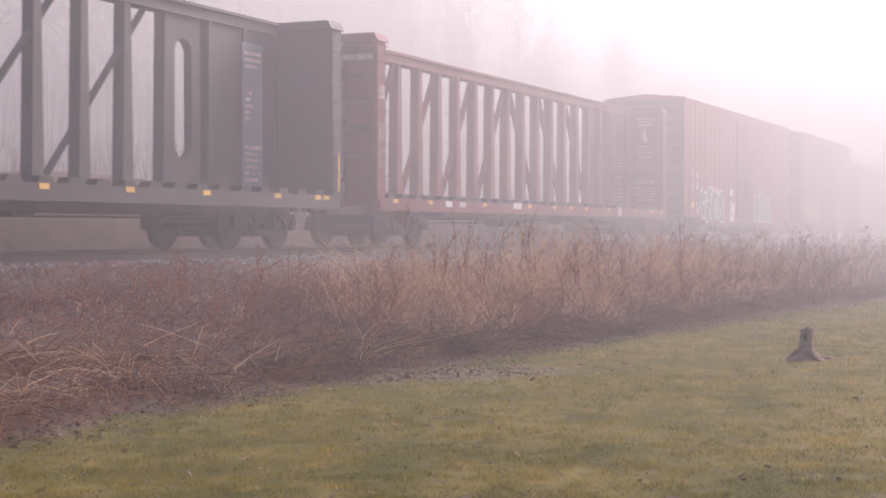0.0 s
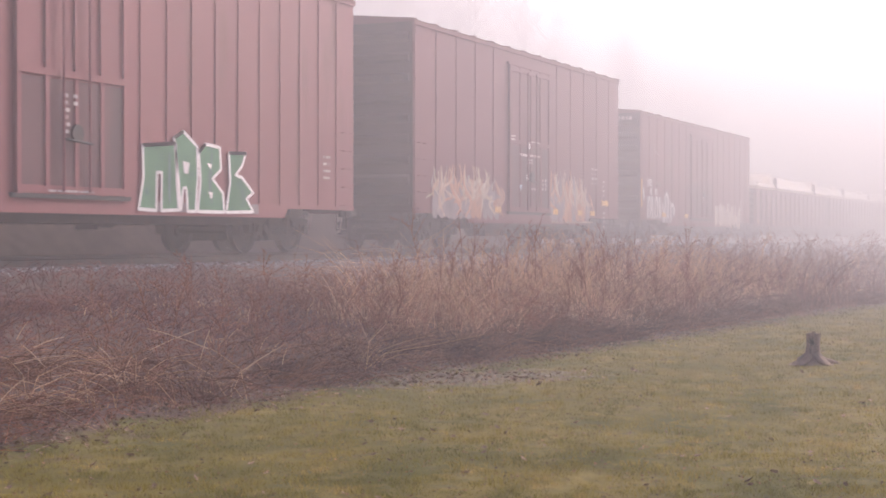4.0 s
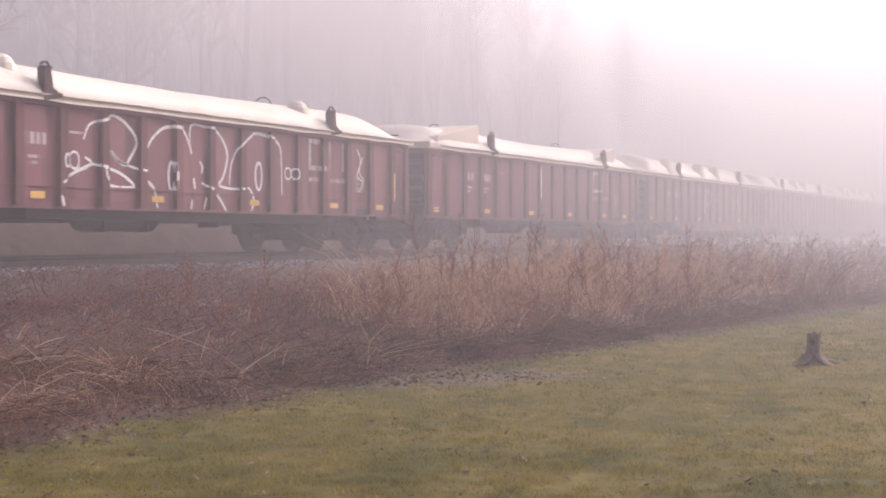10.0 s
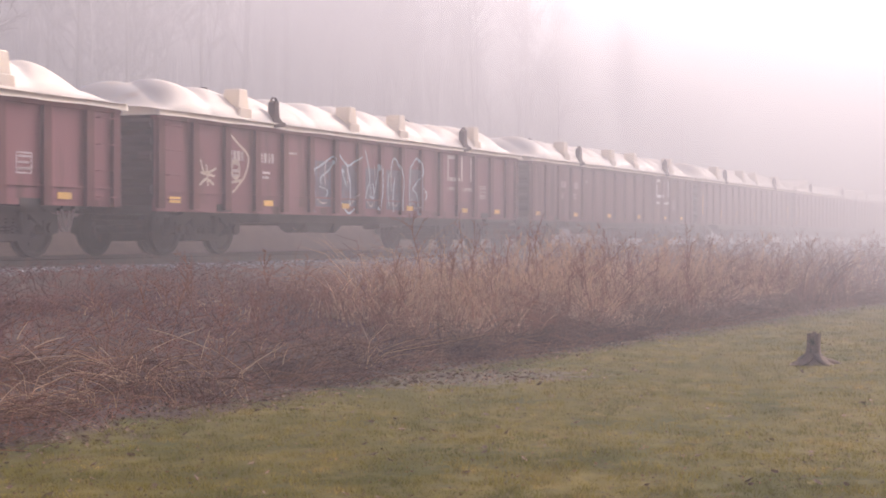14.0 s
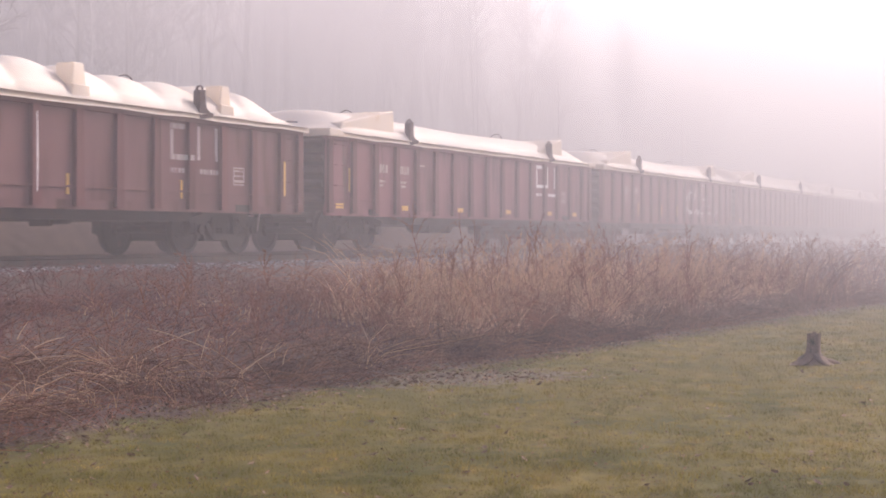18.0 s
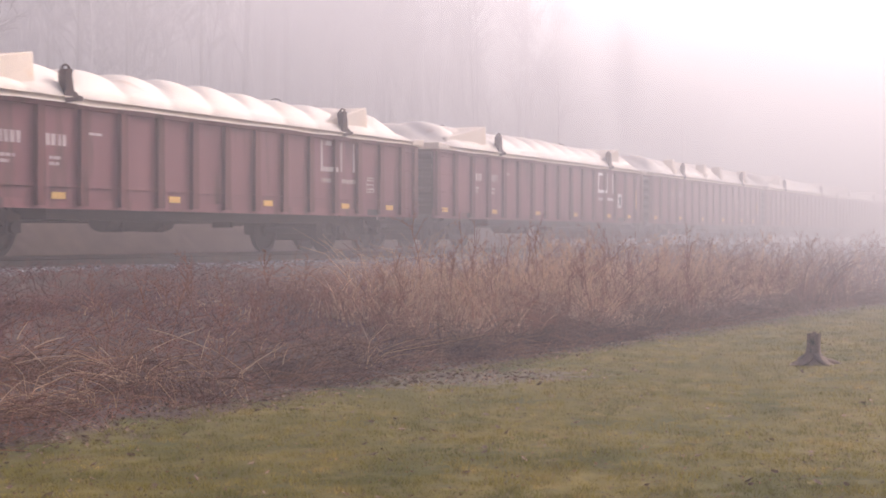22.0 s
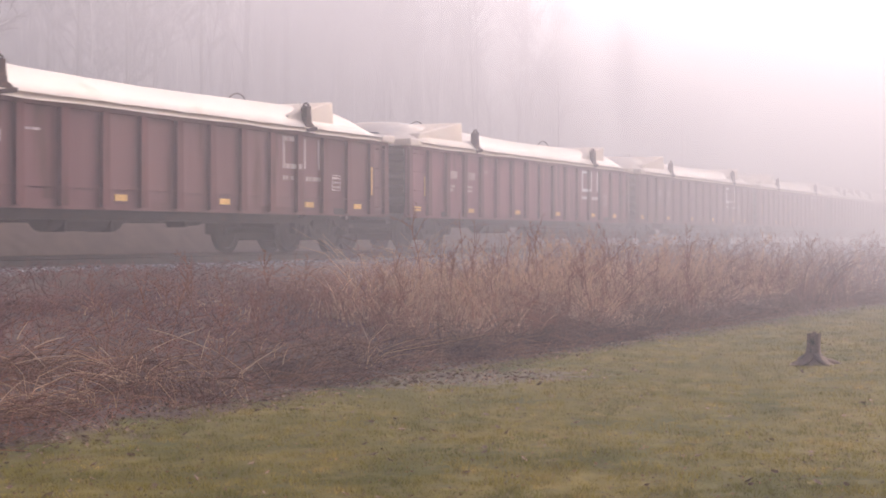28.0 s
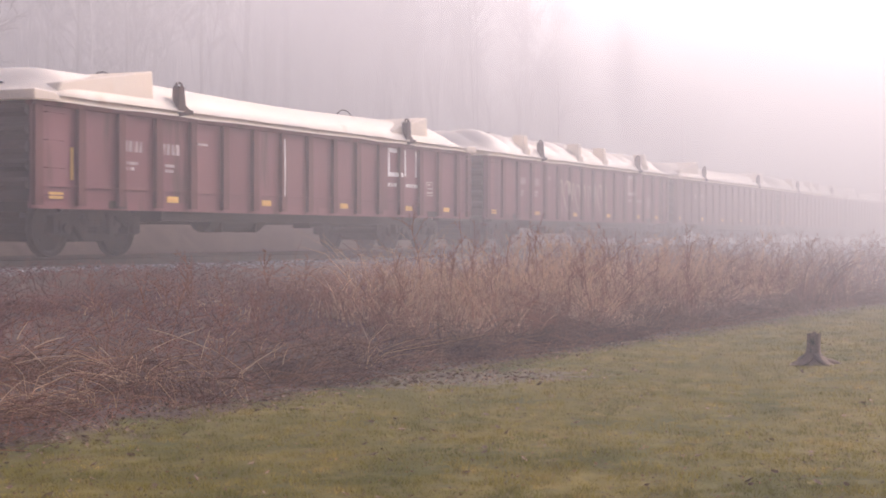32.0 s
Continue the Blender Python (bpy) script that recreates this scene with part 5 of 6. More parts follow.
def cream_scrawl(car):
    rs = random.Random(45)
    strokes = []
    for k in range(9):
        x = 5.4 + k * 0.5
        strokes.append([(x, 1.85 - 0.1 * rs.random()), (x - 0.08 + 0.2 * rs.random(), 1.5), (x + 0.08, 1.2), (x + 0.25, 1.05)])
        strokes.append([(x, 1.8), (x + 0.28, 1.9 - 0.2 * rs.random()), (x + 0.3, 1.5)])
    sprayed(car, M_WILD_P, strokes, 0.075, "faded cream spray-painted scrawl", GON_SKIN)


def ghost_figures(car):
    sprayed(car, M_FADED, [[(5.45, 2.05), (5.95, 1.45)], [(5.95, 2.05), (5.45, 1.45)], [(6.7, 1.95), (6.9, 2.05), (6.85, 1.45)],
                           ring(8.1, 1.78, 0.28, 0.26), [(7.85, 1.5), (8.4, 1.3)], ring(9.4, 1.8, 0.2, 0.14), ring(9.4, 1.52, 0.24, 0.16)],
            0.05, "faint pale ghost figures", GON_SKIN)
    white_streak(7.36, 1.15, 2.15, 0.075)(car)


def worded(car):
    """Hand-painted words: not all who won der re l st, the rest worn away at the posts."""
    strokes = [[(9.57, 1.86), (9.58, 1.62)], [(9.58, 1.74), (9.68, 1.83), (9.76, 1.78), (9.78, 1.63)], ring(9.95, 1.71, 0.10, 0.08, 8), [(10.30, 2.03), (10.27, 1.82), (10.25, 1.65)], [(10.13, 1.87), (10.40, 1.92)],
               ring(10.85, 1.76, 0.10, 0.085, 8), [(10.95, 1.88), (10.94, 1.76), (10.97, 1.68)], [(11.03, 2.01), (11.02, 1.70)], [(11.22, 2.04), (11.20, 1.72)],
               [(9.64, 1.40), (9.68, 1.26), (9.78, 1.36), (9.86, 1.25), (9.93, 1.44)], [(10.01, 1.55), (10.02, 1.15)], [(10.02, 1.28), (10.10, 1.32), (10.16, 1.27), (10.17, 1.16)], ring(10.30, 1.20, 0.08, 0.07, 8),
               [(10.68, 1.30), (10.76, 1.13), (10.87, 1.24), (10.97, 1.12), (11.07, 1.30)], ring(11.20, 1.20, 0.09, 0.09, 8), [(11.40, 1.28), (11.42, 1.10)],
               [(11.92, 1.38), (11.84, 1.24), (11.78, 1.06)], ring(11.86, 1.13, 0.07, 0.07, 8), [(11.94, 1.13), (12.02, 1.16), (11.98, 1.21), (11.93, 1.12), (12.01, 1.06)], [(12.08, 1.19), (12.08, 1.05)], [(12.08, 1.14), (12.18, 1.20)],
               [(12.92, 1.24), (12.93, 1.06)], [(12.93, 1.18), (13.02, 1.23)], [(13.10, 1.15), (13.24, 1.16), (13.18, 1.23), (13.10, 1.14), (13.24, 1.06)], [(13.58, 1.37), (13.58, 1.05)],
               [(14.02, 1.23), (13.92, 1.19), (14.02, 1.14), (13.92, 1.09)], [(14.20, 1.30), (14.20, 1.08)], [(14.10, 1.24), (14.36, 1.25)]]
    for stroke in strokes:
        part("painted_stroke", ribbon(bmesh.new(), curve(stroke), 0.042, GON_SKIN), M_WHITE, car, "hand-painted white letter stroke")


BARS = ((15.62, 1.20, 1.80),)
# in the order in which they come by
gondola("wavy", "flat", mark=M_FADED, label="maroon gondola under a white cover rippled over hoops")
gondola("smooth", "none", mark=M_FADED, extra=big_outline, bar_refl=((15.7, 1.1, 1.7),), label="maroon gondola with large white outline graffiti and smooth cover")
gondola("smooth", "flat", mark=M_FADED, extra=white_streak(7.36, 1.35, 2.25), label="maroon gondola with a white drip and a smooth cover")
gondola("wavy", "lugs", belly=True, mark=M_FADED, extra=ghost_figures, label="deep-sided maroon gondola with faint figures and rippled cover")
gondola("wavy", "lugs", mark=M_FADED, extra=blue_scrawl, label="maroon gondola with pale blue scrawl and rippled cover")
gondola("wavy", "lugs", paint=M_GON_B, label="faded maroon gondola under a rippled white cover")
gondola("wavy", "lugs", paint=M_GON_B, mark=M_FADED, refl=(), extra=white_streak(8.40, 1.0, 2.2, 0.04),
        bar_refl=((0.62, 1.12, 1.86), (3.15, 1.02, 1.36), (6.05, 0.98, 1.36), (9.2, 0.98, 1.3), (12.3, 0.98, 1.3), (15.7, 1.1, 1.75)), label="faded maroon gondola with upright yellow reflectors")
gondola("smooth", "flat", label="maroon gondola with crisp white markings and smooth cover", bar_refl=((1.0, 1.25, 1.75),))
gondola("smooth", "flat", mark=M_FADED, extra=worded, refl=(), bar_refl=((3.9, 0.98, 1.40), (6.35, 0.98, 1.40), (8.35, 0.95, 1.4), (9.7, 1.0, 1.3)), label="maroon gondola with hand-painted white words on its side")
gondola("wavy", "flat", mark=M_FADED, label="maroon gondola under a rippled white cover with hoods")


def placard(car):
    part("placard", patch(bmesh.new(), 13.80, 14.28, 1.22, 1.66, GON_SKIN), M_WHITE, car, "white square placard")
    part("placard_mark", patch(bmesh.new(), 14.05, 14.22, 1.30, 1.56, GON_SKIN, 0.003), M_DARKP, car)


gondola("wavy", "flat", extra=placard, bar_refl=BARS, label="maroon gondola with a white square placard and rippled cover")
gondola("wavy", "lugs", mark=M_FADED, extra=white_streak(8.40, 1.2, 2.0, 0.05), bar_refl=BARS, label="maroon gondola with a rippled cover and pale lugs")
gondola("wavy", "flat", mark=M_FADED, bar_refl=BARS, label="weathered maroon gondola under a rippled white cover")
gondola("smooth", "flat", paint=M_GON_B, mark=M_FADED, bar_refl=BARS, label="faded maroon gondola under a smooth white cover")
gondola("smooth", "flat", bar_refl=((0.95, 1.25, 1.70),), label="maroon gondola with white number and smooth cover")
gondola("smooth", "flat", paint=M_GON_B, label="faded maroon gondola with white emblem and smooth cover")
gondola("smooth", "flat", extra=white_streak(7.36, 1.1, 2.2, 0.05), bar_refl=((0.95, 1.2, 1.7),), label="maroon gondola with a pale streak and smooth cover")
gondola("wavy", "lugs", mark=M_FADED, extra=cream_scrawl, label="maroon gondola with cream scrawl under a rippled cover")
for k in range(5):
    gondola(("smooth", "wavy")[k % 2], ("flat", "lugs")[k % 2], paint=(M_GON_B, M_GON)[k % 2], mark=M_FADED)
# ---- boxcars ----
def boxcar(length, top, sill, drop, drop_from, pitch, door0, door1, paint, label, end_ribs):
    """Ribbed steel boxcar. top: eaves; sill: lower edge at the ends, drop: between the trucks. Returns the car and its skin."""
    car = base("boxcar", label, "railway car", "boxcars of the train")
    posts = [x for x in (0.08 + pitch * k for k in range(int((length - 0.1) / pitch) + 1)) if not door0 - 0.12 < x < door1 + 0.12]
    skin = skin_of(posts, 0.055, 1.505, HALF - 0.005)
    bm = bmesh.new()
    prism(bm, [(-0.05, 0), (0.05, 0), (0.03, top - sill - 0.12), (-0.03, top - sill - 0.12)], "y", -0.02, 0.02)
    post_mesh = mesh_of("side_post", bm, paint)
    for s in (-1, 1):
        x0, turn = (0, 0) if s < 0 else (length, 180)
        bm = bmesh.new()
        box(bm, 0, length, -0.03, 0.03, sill + 0.05, top)
        part("side_wall", bm, paint, car).matrix_basis = pose(x0, s * 1.475, 0, 0, 0, turn)
        bm = bmesh.new()
        prism(bm, [(0, sill), (drop_from, sill), (drop_from + 0.15, drop), (length - drop_from - 0.15, drop), (length - drop_from, sill), (length, sill),
                   (length, sill + 0.08), (0, sill + 0.08)], "y", -0.035, 0.035)
        part("side_sill", bm, paint, car).matrix_basis = pose(x0, s * 1.485, 0, 0, 0, turn)
        bm = bmesh.new()
        box(bm, -0.02, length + 0.02, -0.03, 0.03, -0.10, 0.0)
        part("eave_plate", bm, paint, car).matrix_basis = pose(x0, s * 1.51, top + 0.01, 0, 0, turn)
        for p in posts:
            at("side_post", post_mesh, car, pose(p if s < 0 else length - p, s * 1.503, sill + 0.05))
        # plug door with frame, panels, lock rods and tracks
        d0, d1 = (door0, door1) if s < 0 else (length - door1, length - door0)
        ztop = top - 0.42
        bm = bmesh.new()
        box(bm, d0, d1, -0.05, 0.0, sill + 0.10, ztop)
        door = part("door", bm, paint, car, "closed steel plug door with raised frame")
        door.matrix_basis = pose(0, -1.495, 0) if s < 0 else pose(length, 1.495, 0, 0, 0, 180) @ pose(length - d0 - d1, 0, 0)
        for z in (sill + 0.12, sill + (ztop - sill) * 0.48, ztop - 0.16):
            bm = bmesh.new()
            box(bm, d0, d1, -0.085, -0.05, z, z + 0.11)
            part("door_rail", bm, paint, door)
        for f in (0.0, 0.24, 0.5, 0.74, 0.965):
            x = d0 + (d1 - d0) * f
            bm = bmesh.new()
            box(bm, x, x + (d1 - d0) * 0.035, -0.08, -0.05, sill + 0.10, ztop)
            part("door_stile", bm, paint, door)
        bm = bmesh.new()
        box(bm, d0 + 0.12, d1 - 0.12, -0.056, -0.05, sill + 0.24, sill + (ztop - sill) * 0.47)
        part("door_panel", bm, M_DOOR, door, "darker lower door panel")
        xm = (d0 + d1) / 2
        for dx in (-0.32, 0.32):
            part("lock_rod", rod(bmesh.new(), (xm + dx, -0.12, sill + 0.15), (xm + dx, -0.12, ztop - 0.1), 0.022), paint, door)
        bm = bmesh.new()
        rod(bm, (xm - 0.3, -0.15, sill + 0.95), (xm + 0.35, -0.15, sill + 0.90), 0.02)
        bmesh.ops.create_cone(bm, cap_ends=True, segments=12, radius1=0.14, radius2=0.14, depth=0.04, matrix=Matrix.Translation((xm, -0.12, sill + 1.05)) @ Matrix.Rotation(math.pi / 2, 4, "X"))
        part("handle", bm, M_STEEL, door, "dark door lever and wheel")
        for nm, z in (("upper_track", ztop), ("lower_track", sill + 0.04)):
            bm = bmesh.new()
            box(bm, d0 - 0.1, d1 + 0.1, -0.075, -0.0, z, z + 0.07)
            o = part(nm, bm, M_STEEL if nm == "lower_track" else paint, car)
            o.matrix_basis = door.matrix_basis
    # roof of pressed panels with a low ridge
    bm = bmesh.new()
    prism(bm, [(-1.54, top - 0.02), (1.54, top - 0.02), (1.54, top + 0.02), (0, top + 0.15), (-1.54, top + 0.02)], "x", -0.05, length + 0.05)
    roof = part("roof", bm, paint, car, "low ridged roof of pressed panels")
    bm = bmesh.new()
    prism(bm, [(-1.54, -0.02), (0, 0.13), (1.54, -0.02), (1.54, 0.05), (0, 0.19), (-1.54, 0.05)], "x", -0.05, 0.05)
    rib = mesh_of("roof_rib", bm, paint)
    for k in range(int(length / 1.1) + 1):
        at("roof_rib", rib, roof, pose(0.1 + k * (length - 0.2) / int(length / 1.1), 0, top + 0.01))
    for x, out in ((0.0, -1), (length, 1)):
        bm = bmesh.new()
        box(bm, x - 0.03, x + 0.03, -1.49, 1.49, sill, top)
        wall = part("end_wall", bm, M_END, car, "dark end wall of pressed horizontal ribs")
        step = (top - sill - 0.2) / end_ribs
        for k in range(end_ribs):
            z = sill + 0.15 + k * step
            bm = bmesh.new()
            v = [(0.0, 0.0), (0.08, step * 0.12), (0.12, step * 0.20), (0.12, step * 0.42), (0.08, step * 0.5), (0.0, step * 0.62)]
            lo = [bm.verts.new((x + out * p[0], -1.42, z + p[1])) for p in v]
            hi = [bm.verts.new((x + out * p[0], 1.42, z + p[1])) for p in v]
            for i in range(6):
                bm.faces.new((lo[i], lo[(i + 1) % 6], hi[(i + 1) % 6], hi[i]))
            bm.faces.new(lo[::-1])
            bm.faces.new(hi)
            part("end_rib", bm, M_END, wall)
        ladder(car, x - out * 0.35, sill + 0.1, sill + 1.6, paint)
        bm = bmesh.new()
        rod(bm, (x - out * 0.12, -1.4, sill + 0.02), (x - out * 0.12, -1.4, sill - 0.40), 0.014)
        rod(bm, (x - out * 0.55, -1.4, sill + 0.02), (x - out * 0.55, -1.4, sill - 0.40), 0.014)
        rod(bm, (x - out * 0.12, -1.4, sill - 0.40), (x - out * 0.55, -1.4, sill - 0.40), 0.014)
        part("sill_step", bm, M_STEEL, car)
    bm = bmesh.new()
    box(bm, 0.05, length - 0.05, -1.44, 1.44, sill + 0.15, sill + 0.22)
    part("floor", bm, M_STEEL, car)
    running_gear(car, length, 2.3, drop + 0.02)
    return car, skin


def fill(car, material, shapes, label, skin, lift=0.0):
    """Filled painted shapes, each a part of its own."""
    for s in shapes:
        bm = bmesh.new()
        bm.faces.new([bm.verts.new((x, skin(x) - lift, z)) for x, z in s])
        part("graffiti_fill", bm, material, car, label)


def edged(car, material, shapes, width, label, skin, lift):
    """Painted outlines round the shapes."""
    for s in shapes:
        part("graffiti_line", ribbon(bmesh.new(), s + s[:2], width, lambda x: skin(x) - lift), material, car, label)


def flatpatch(car, name, material, rects, skin, label="", lift=0.0):
    bm = bmesh.new()
    for x0, x1, z0, z1 in rects:
        patch(bm, x0, x1, z0, z1, skin, lift)
    return part(name, bm, material, car, label)


# first boxcar: tall, green outlined graffiti
box_a, sk = boxcar(18.96, 5.22, 0.86, 0.68, 2.75, 0.756, 8.25, 10.95, M_BOX_A, "tall maroon ribbed boxcar with green outlined graffiti", 9)
flat_sk = lambda x: -HALF - 0.006
door_sk = lambda x: -1.586


GREEN_BLOCKS = [[(2.26, 1.90), (2.56, 1.97), (2.74, 1.81), (3.15, 1.83), (3.17, 1.48), (2.67, 1.45), (2.60, 1.40), (2.96, 1.37), (2.99, 0.84), (2.49, 0.83), (2.50, 1.17), (2.29, 1.22), (2.20, 1.41)],
                [(3.19, 1.54), (3.39, 1.56), (3.30, 1.86), (3.49, 2.04), (3.91, 2.07), (3.93, 1.58), (3.74, 1.49), (3.81, 1.27), (4.02, 0.72), (3.61, 1.01), (3.36, 0.71), (3.08, 0.71), (2.96, 1.22), (3.23, 1.31)],
                [(3.97, 1.46), (3.94, 2.03), (4.13, 2.03), (4.18, 1.72), (4.25, 2.03), (4.83, 1.85), (4.91, 1.42), (4.49, 1.29), (4.43, 1.19), (4.76, 1.20), (4.85, 0.87), (4.45, 0.87), (4.12, 1.20)],
                [(4.83, 2.13), (5.20, 1.70), (5.24, 1.94), (5.66, 1.95), (5.70, 1.45), (5.97, 1.21), (5.99, 0.72), (5.33, 0.71), (5.36, 1.13), (5.22, 1.18), (5.22, 0.91), (5.09, 0.76), (4.86, 1.09), (4.91, 1.52)]]
fill(box_a, M_BLUE_D, [[(2.42, 0.98), (3.00, 1.20), (3.77, 1.06), (4.49, 0.99), (5.26, 1.05), (5.99, 1.07), (5.99, 0.71), (2.45, 0.81)]], "dark teal shading under the letters", flat_sk, -0.002)
fill(box_a, M_GREEN, GREEN_BLOCKS, "large green graffiti block", flat_sk)
edged(box_a, M_WHITE, GREEN_BLOCKS, 0.062, "white outline of the graffiti", flat_sk, 0.004)
SMALL_BLOCKS = [[(11.42, 1.83), (12.38, 1.91), (12.40, 1.25), (12.46, 0.78), (11.95, 0.76), (11.96, 1.40), (11.82, 1.40), (11.80, 0.76), (11.30, 0.78), (11.44, 1.30)],
                [(12.32, 2.00), (12.61, 2.13), (13.03, 1.89), (13.05, 1.40), (12.98, 0.76), (12.73, 0.76), (12.70, 1.16), (12.60, 1.16), (12.52, 0.76), (12.46, 1.30)],
                [(13.09, 1.79), (13.30, 1.95), (13.76, 1.91), (13.80, 1.52), (13.52, 1.35), (13.86, 1.10), (13.90, 0.76), (13.05, 0.76), (13.14, 1.30)],
                [(14.07, 1.83), (14.64, 1.85), (14.50, 1.60), (14.28, 1.44), (14.51, 1.40), (14.90, 1.13), (14.66, 1.02), (14.90, 0.78), (13.97, 0.76), (14.10, 1.30)]]
fill(box_a, M_GREYP, [[(11.3, 0.74), (15.1, 0.74), (15.1, 0.92), (11.3, 0.90)]], "grey underline of the graffiti", flat_sk, -0.002)
fill(box_a, M_GREEN, SMALL_BLOCKS, "smaller green graffiti block", flat_sk)
edged(box_a, M_WHITE, SMALL_BLOCKS, 0.06, "white outline of the graffiti", flat_sk, 0.004)
# inner shading and cuts of the green letters
for s, w in (([(2.62, 1.60), (2.60, 1.44), (2.74, 1.44)], 0.05), ([(3.35, 1.45), (3.62, 1.50), (3.70, 1.22)], 0.05), ([(4.42, 1.60), (4.62, 1.60), (4.64, 1.46), (4.36, 1.44)], 0.05), ([(3.46, 1.25), (3.66, 1.02), (3.80, 0.80)], 0.06),
             ([(4.34, 1.10), (4.62, 1.14), (4.50, 0.98)], 0.05), ([(5.10, 1.75), (5.24, 1.38), (5.34, 1.10)], 0.045), ([(2.52, 0.80), (2.75, 0.86), (2.95, 0.84)], 0.05), ([(5.45, 1.20), (5.52, 0.92)], 0.045)):
    part("graffiti_line", ribbon(bmesh.new(), curve(s), w, lambda x: flat_sk(x) - 0.005, taper=0.3), M_WHITE, box_a, "white cut inside the letters")
for s in ([(2.40, 1.82), (2.46, 1.55), (2.44, 1.30)], [(3.55, 1.92), (3.50, 1.62), (3.56, 1.40)], [(4.40, 1.86), (4.66, 1.70), (4.72, 1.50)], [(5.44, 1.80), (5.46, 1.45), (5.70, 1.15), (5.78, 0.85)], [(3.24, 1.20), (3.22, 0.90)], [(12.2, 1.75), (12.18, 1.2), (12.2, 0.9)], [(13.5, 1.8), (13.44, 1.3), (13.5, 0.9)]):
    part("graffiti_line", ribbon(bmesh.new(), curve(s), 0.10, lambda x: flat_sk(x) - 0.003, taper=0.6), M_BLUE_D, box_a, "dark teal shading in the letters")
fill(box_a, M_WHITE, [[(12.58, 1.62), (12.80, 1.60), (12.74, 1.40), (12.62, 1.42)], [(13.34, 1.62), (13.50, 1.60), (13.46, 1.50)], [(13.36, 1.12), (13.54, 1.10), (13.48, 0.98)], [(2.80, 1.88), (3.16, 1.93), (3.18, 1.99), (2.84, 1.92)]], "white counters of the letters", flat_sk, 0.005)
# pale doodle of plain shapes
fill(box_a, M_WHITE, [[(7.02, 1.78), (7.02, 1.96), (7.16, 2.08), (7.41, 2.08), (7.56, 1.96), (7.63, 1.77), (7.31, 1.82)],
                      [(7.03, 1.44), (7.16, 1.29), (7.03, 1.19), (6.94, 0.94), (7.02, 0.73), (7.66, 0.72), (7.74, 0.98), (7.82, 1.11), (7.80, 1.27), (7.87, 1.37), (7.77, 1.50), (7.46, 1.47), (7.26, 1.66), (7.11, 1.48)]], "white spray-painted doodle", flat_sk)
fill(box_a, M_DARKP, [[(7.02, 1.78), (7.23, 1.75), (7.21, 1.56), (7.06, 1.49)], [(7.33, 1.79), (7.61, 1.73), (7.63, 1.55), (7.46, 1.49), (7.36, 1.59)], [(7.21, 1.35), (7.28, 1.47), (7.36, 1.36)]], "dark spots of the doodle", flat_sk, 0.004)
for k in range(6):
    part("graffiti_line", patch(bmesh.new(), 7.02 + k * 0.105, 7.045 + k * 0.105, 0.92, 1.16, flat_sk, 0.004), M_DARKP, box_a)
part("graffiti_line", ribbon(bmesh.new(), curve([(6.98, 1.02), (7.3, 1.00), (7.62, 1.05)]), 0.03, lambda x: flat_sk(x) - 0.004), M_DARKP, box_a)
fill(box_a, M_WHITE, [[(5.79, 1.72), (5.86, 1.60), (6.05, 1.56), (5.90, 1.50), (5.99, 1.32), (5.85, 1.43), (5.72, 1.41), (5.77, 1.53)]], "white star", flat_sk)
fill(box_a, M_WHITE, [ring(1.85, 1.12, 0.10, 0.12, 8)[:-1], ring(1.78, 1.36, 0.05, 0.08, 8)[:-1], ring(6.35, 0.86, 0.05, 0.08, 8)[:-1]],
     "white paint drops", flat_sk)
bm = bmesh.new()
bars(bm, 1.04, 1.92, 2, 0.06, 0.26, flat_sk, 0.6)
bars(bm, 1.68, 1.90, 3, 0.06, 0.28, flat_sk, 0.5)
bars(bm, 1.70, 2.36, 3, 0.06, 0.26, flat_sk, 0.5)
bars(bm, 2.5, 2.02, 3, 0.04, 0.11, flat_sk, 0.8)
pieces("car_number", bm, M_WHITE, box_a, "white painted car number as plain bars")
flatpatch(box_a, "patch_panel", M_FADED, [(0.90, 1.32, 2.40, 2.66)], flat_sk, "faded pale repaint patch")
bm = bmesh.new()
lines(bm, 0.92, 1.72, (0.32, 0.26), 0.05, flat_sk, 0.16)
lines(bm, 1.66, 1.70, (0.34, 0.12), 0.05, flat_sk, 0.16)
lines(bm, 8.85, 4.42, (0.75, 0.95, 0.6), 0.045, door_sk, 0.085)
lines(bm, 9.32, 2.45, (0.10, 0.10, 0.14, 0.10, 0.14, 0.12), 0.06, door_sk, 0.11)
lines(bm, 9.55, 2.45, (0.10, 0.10), 0.06, door_sk, 0.11)
lines(bm, 17.6, 1.9, (0.3, 0.3, 0.3, 0.3), 0.05, flat_sk, 0.14)
lines(bm, 8.95, 1.0, (1.1,), 0.035, door_sk, 0.1)
pieces("small_lettering", bm, M_FADED, box_a, "small white stencilling as bars")
sprayed(box_a, M_FADED, [[(7.25, 2.95), (7.18, 2.78), (7.32, 2.70), (7.22, 2.58), (7.40, 2.50)], framed(3.45, 2.28, 0.09, 0.12)], 0.05, "pale chalk marks", flat_sk)
for x, z, w, h in ((1.14, 1.22, 0.38, 0.21), (0.18, 1.2, 0.06, 0.8)):
    reflector(box_a, x, z, flat_sk, w, h)

# second boxcar: orange and cream graffiti
box_b, _ = boxcar(15.1, 5.22, 0.86, 0.66, 3.0, 1.17, 5.75, 8.75, M_BOX_B, "tall maroon boxcar with orange and cream graffiti", 9)


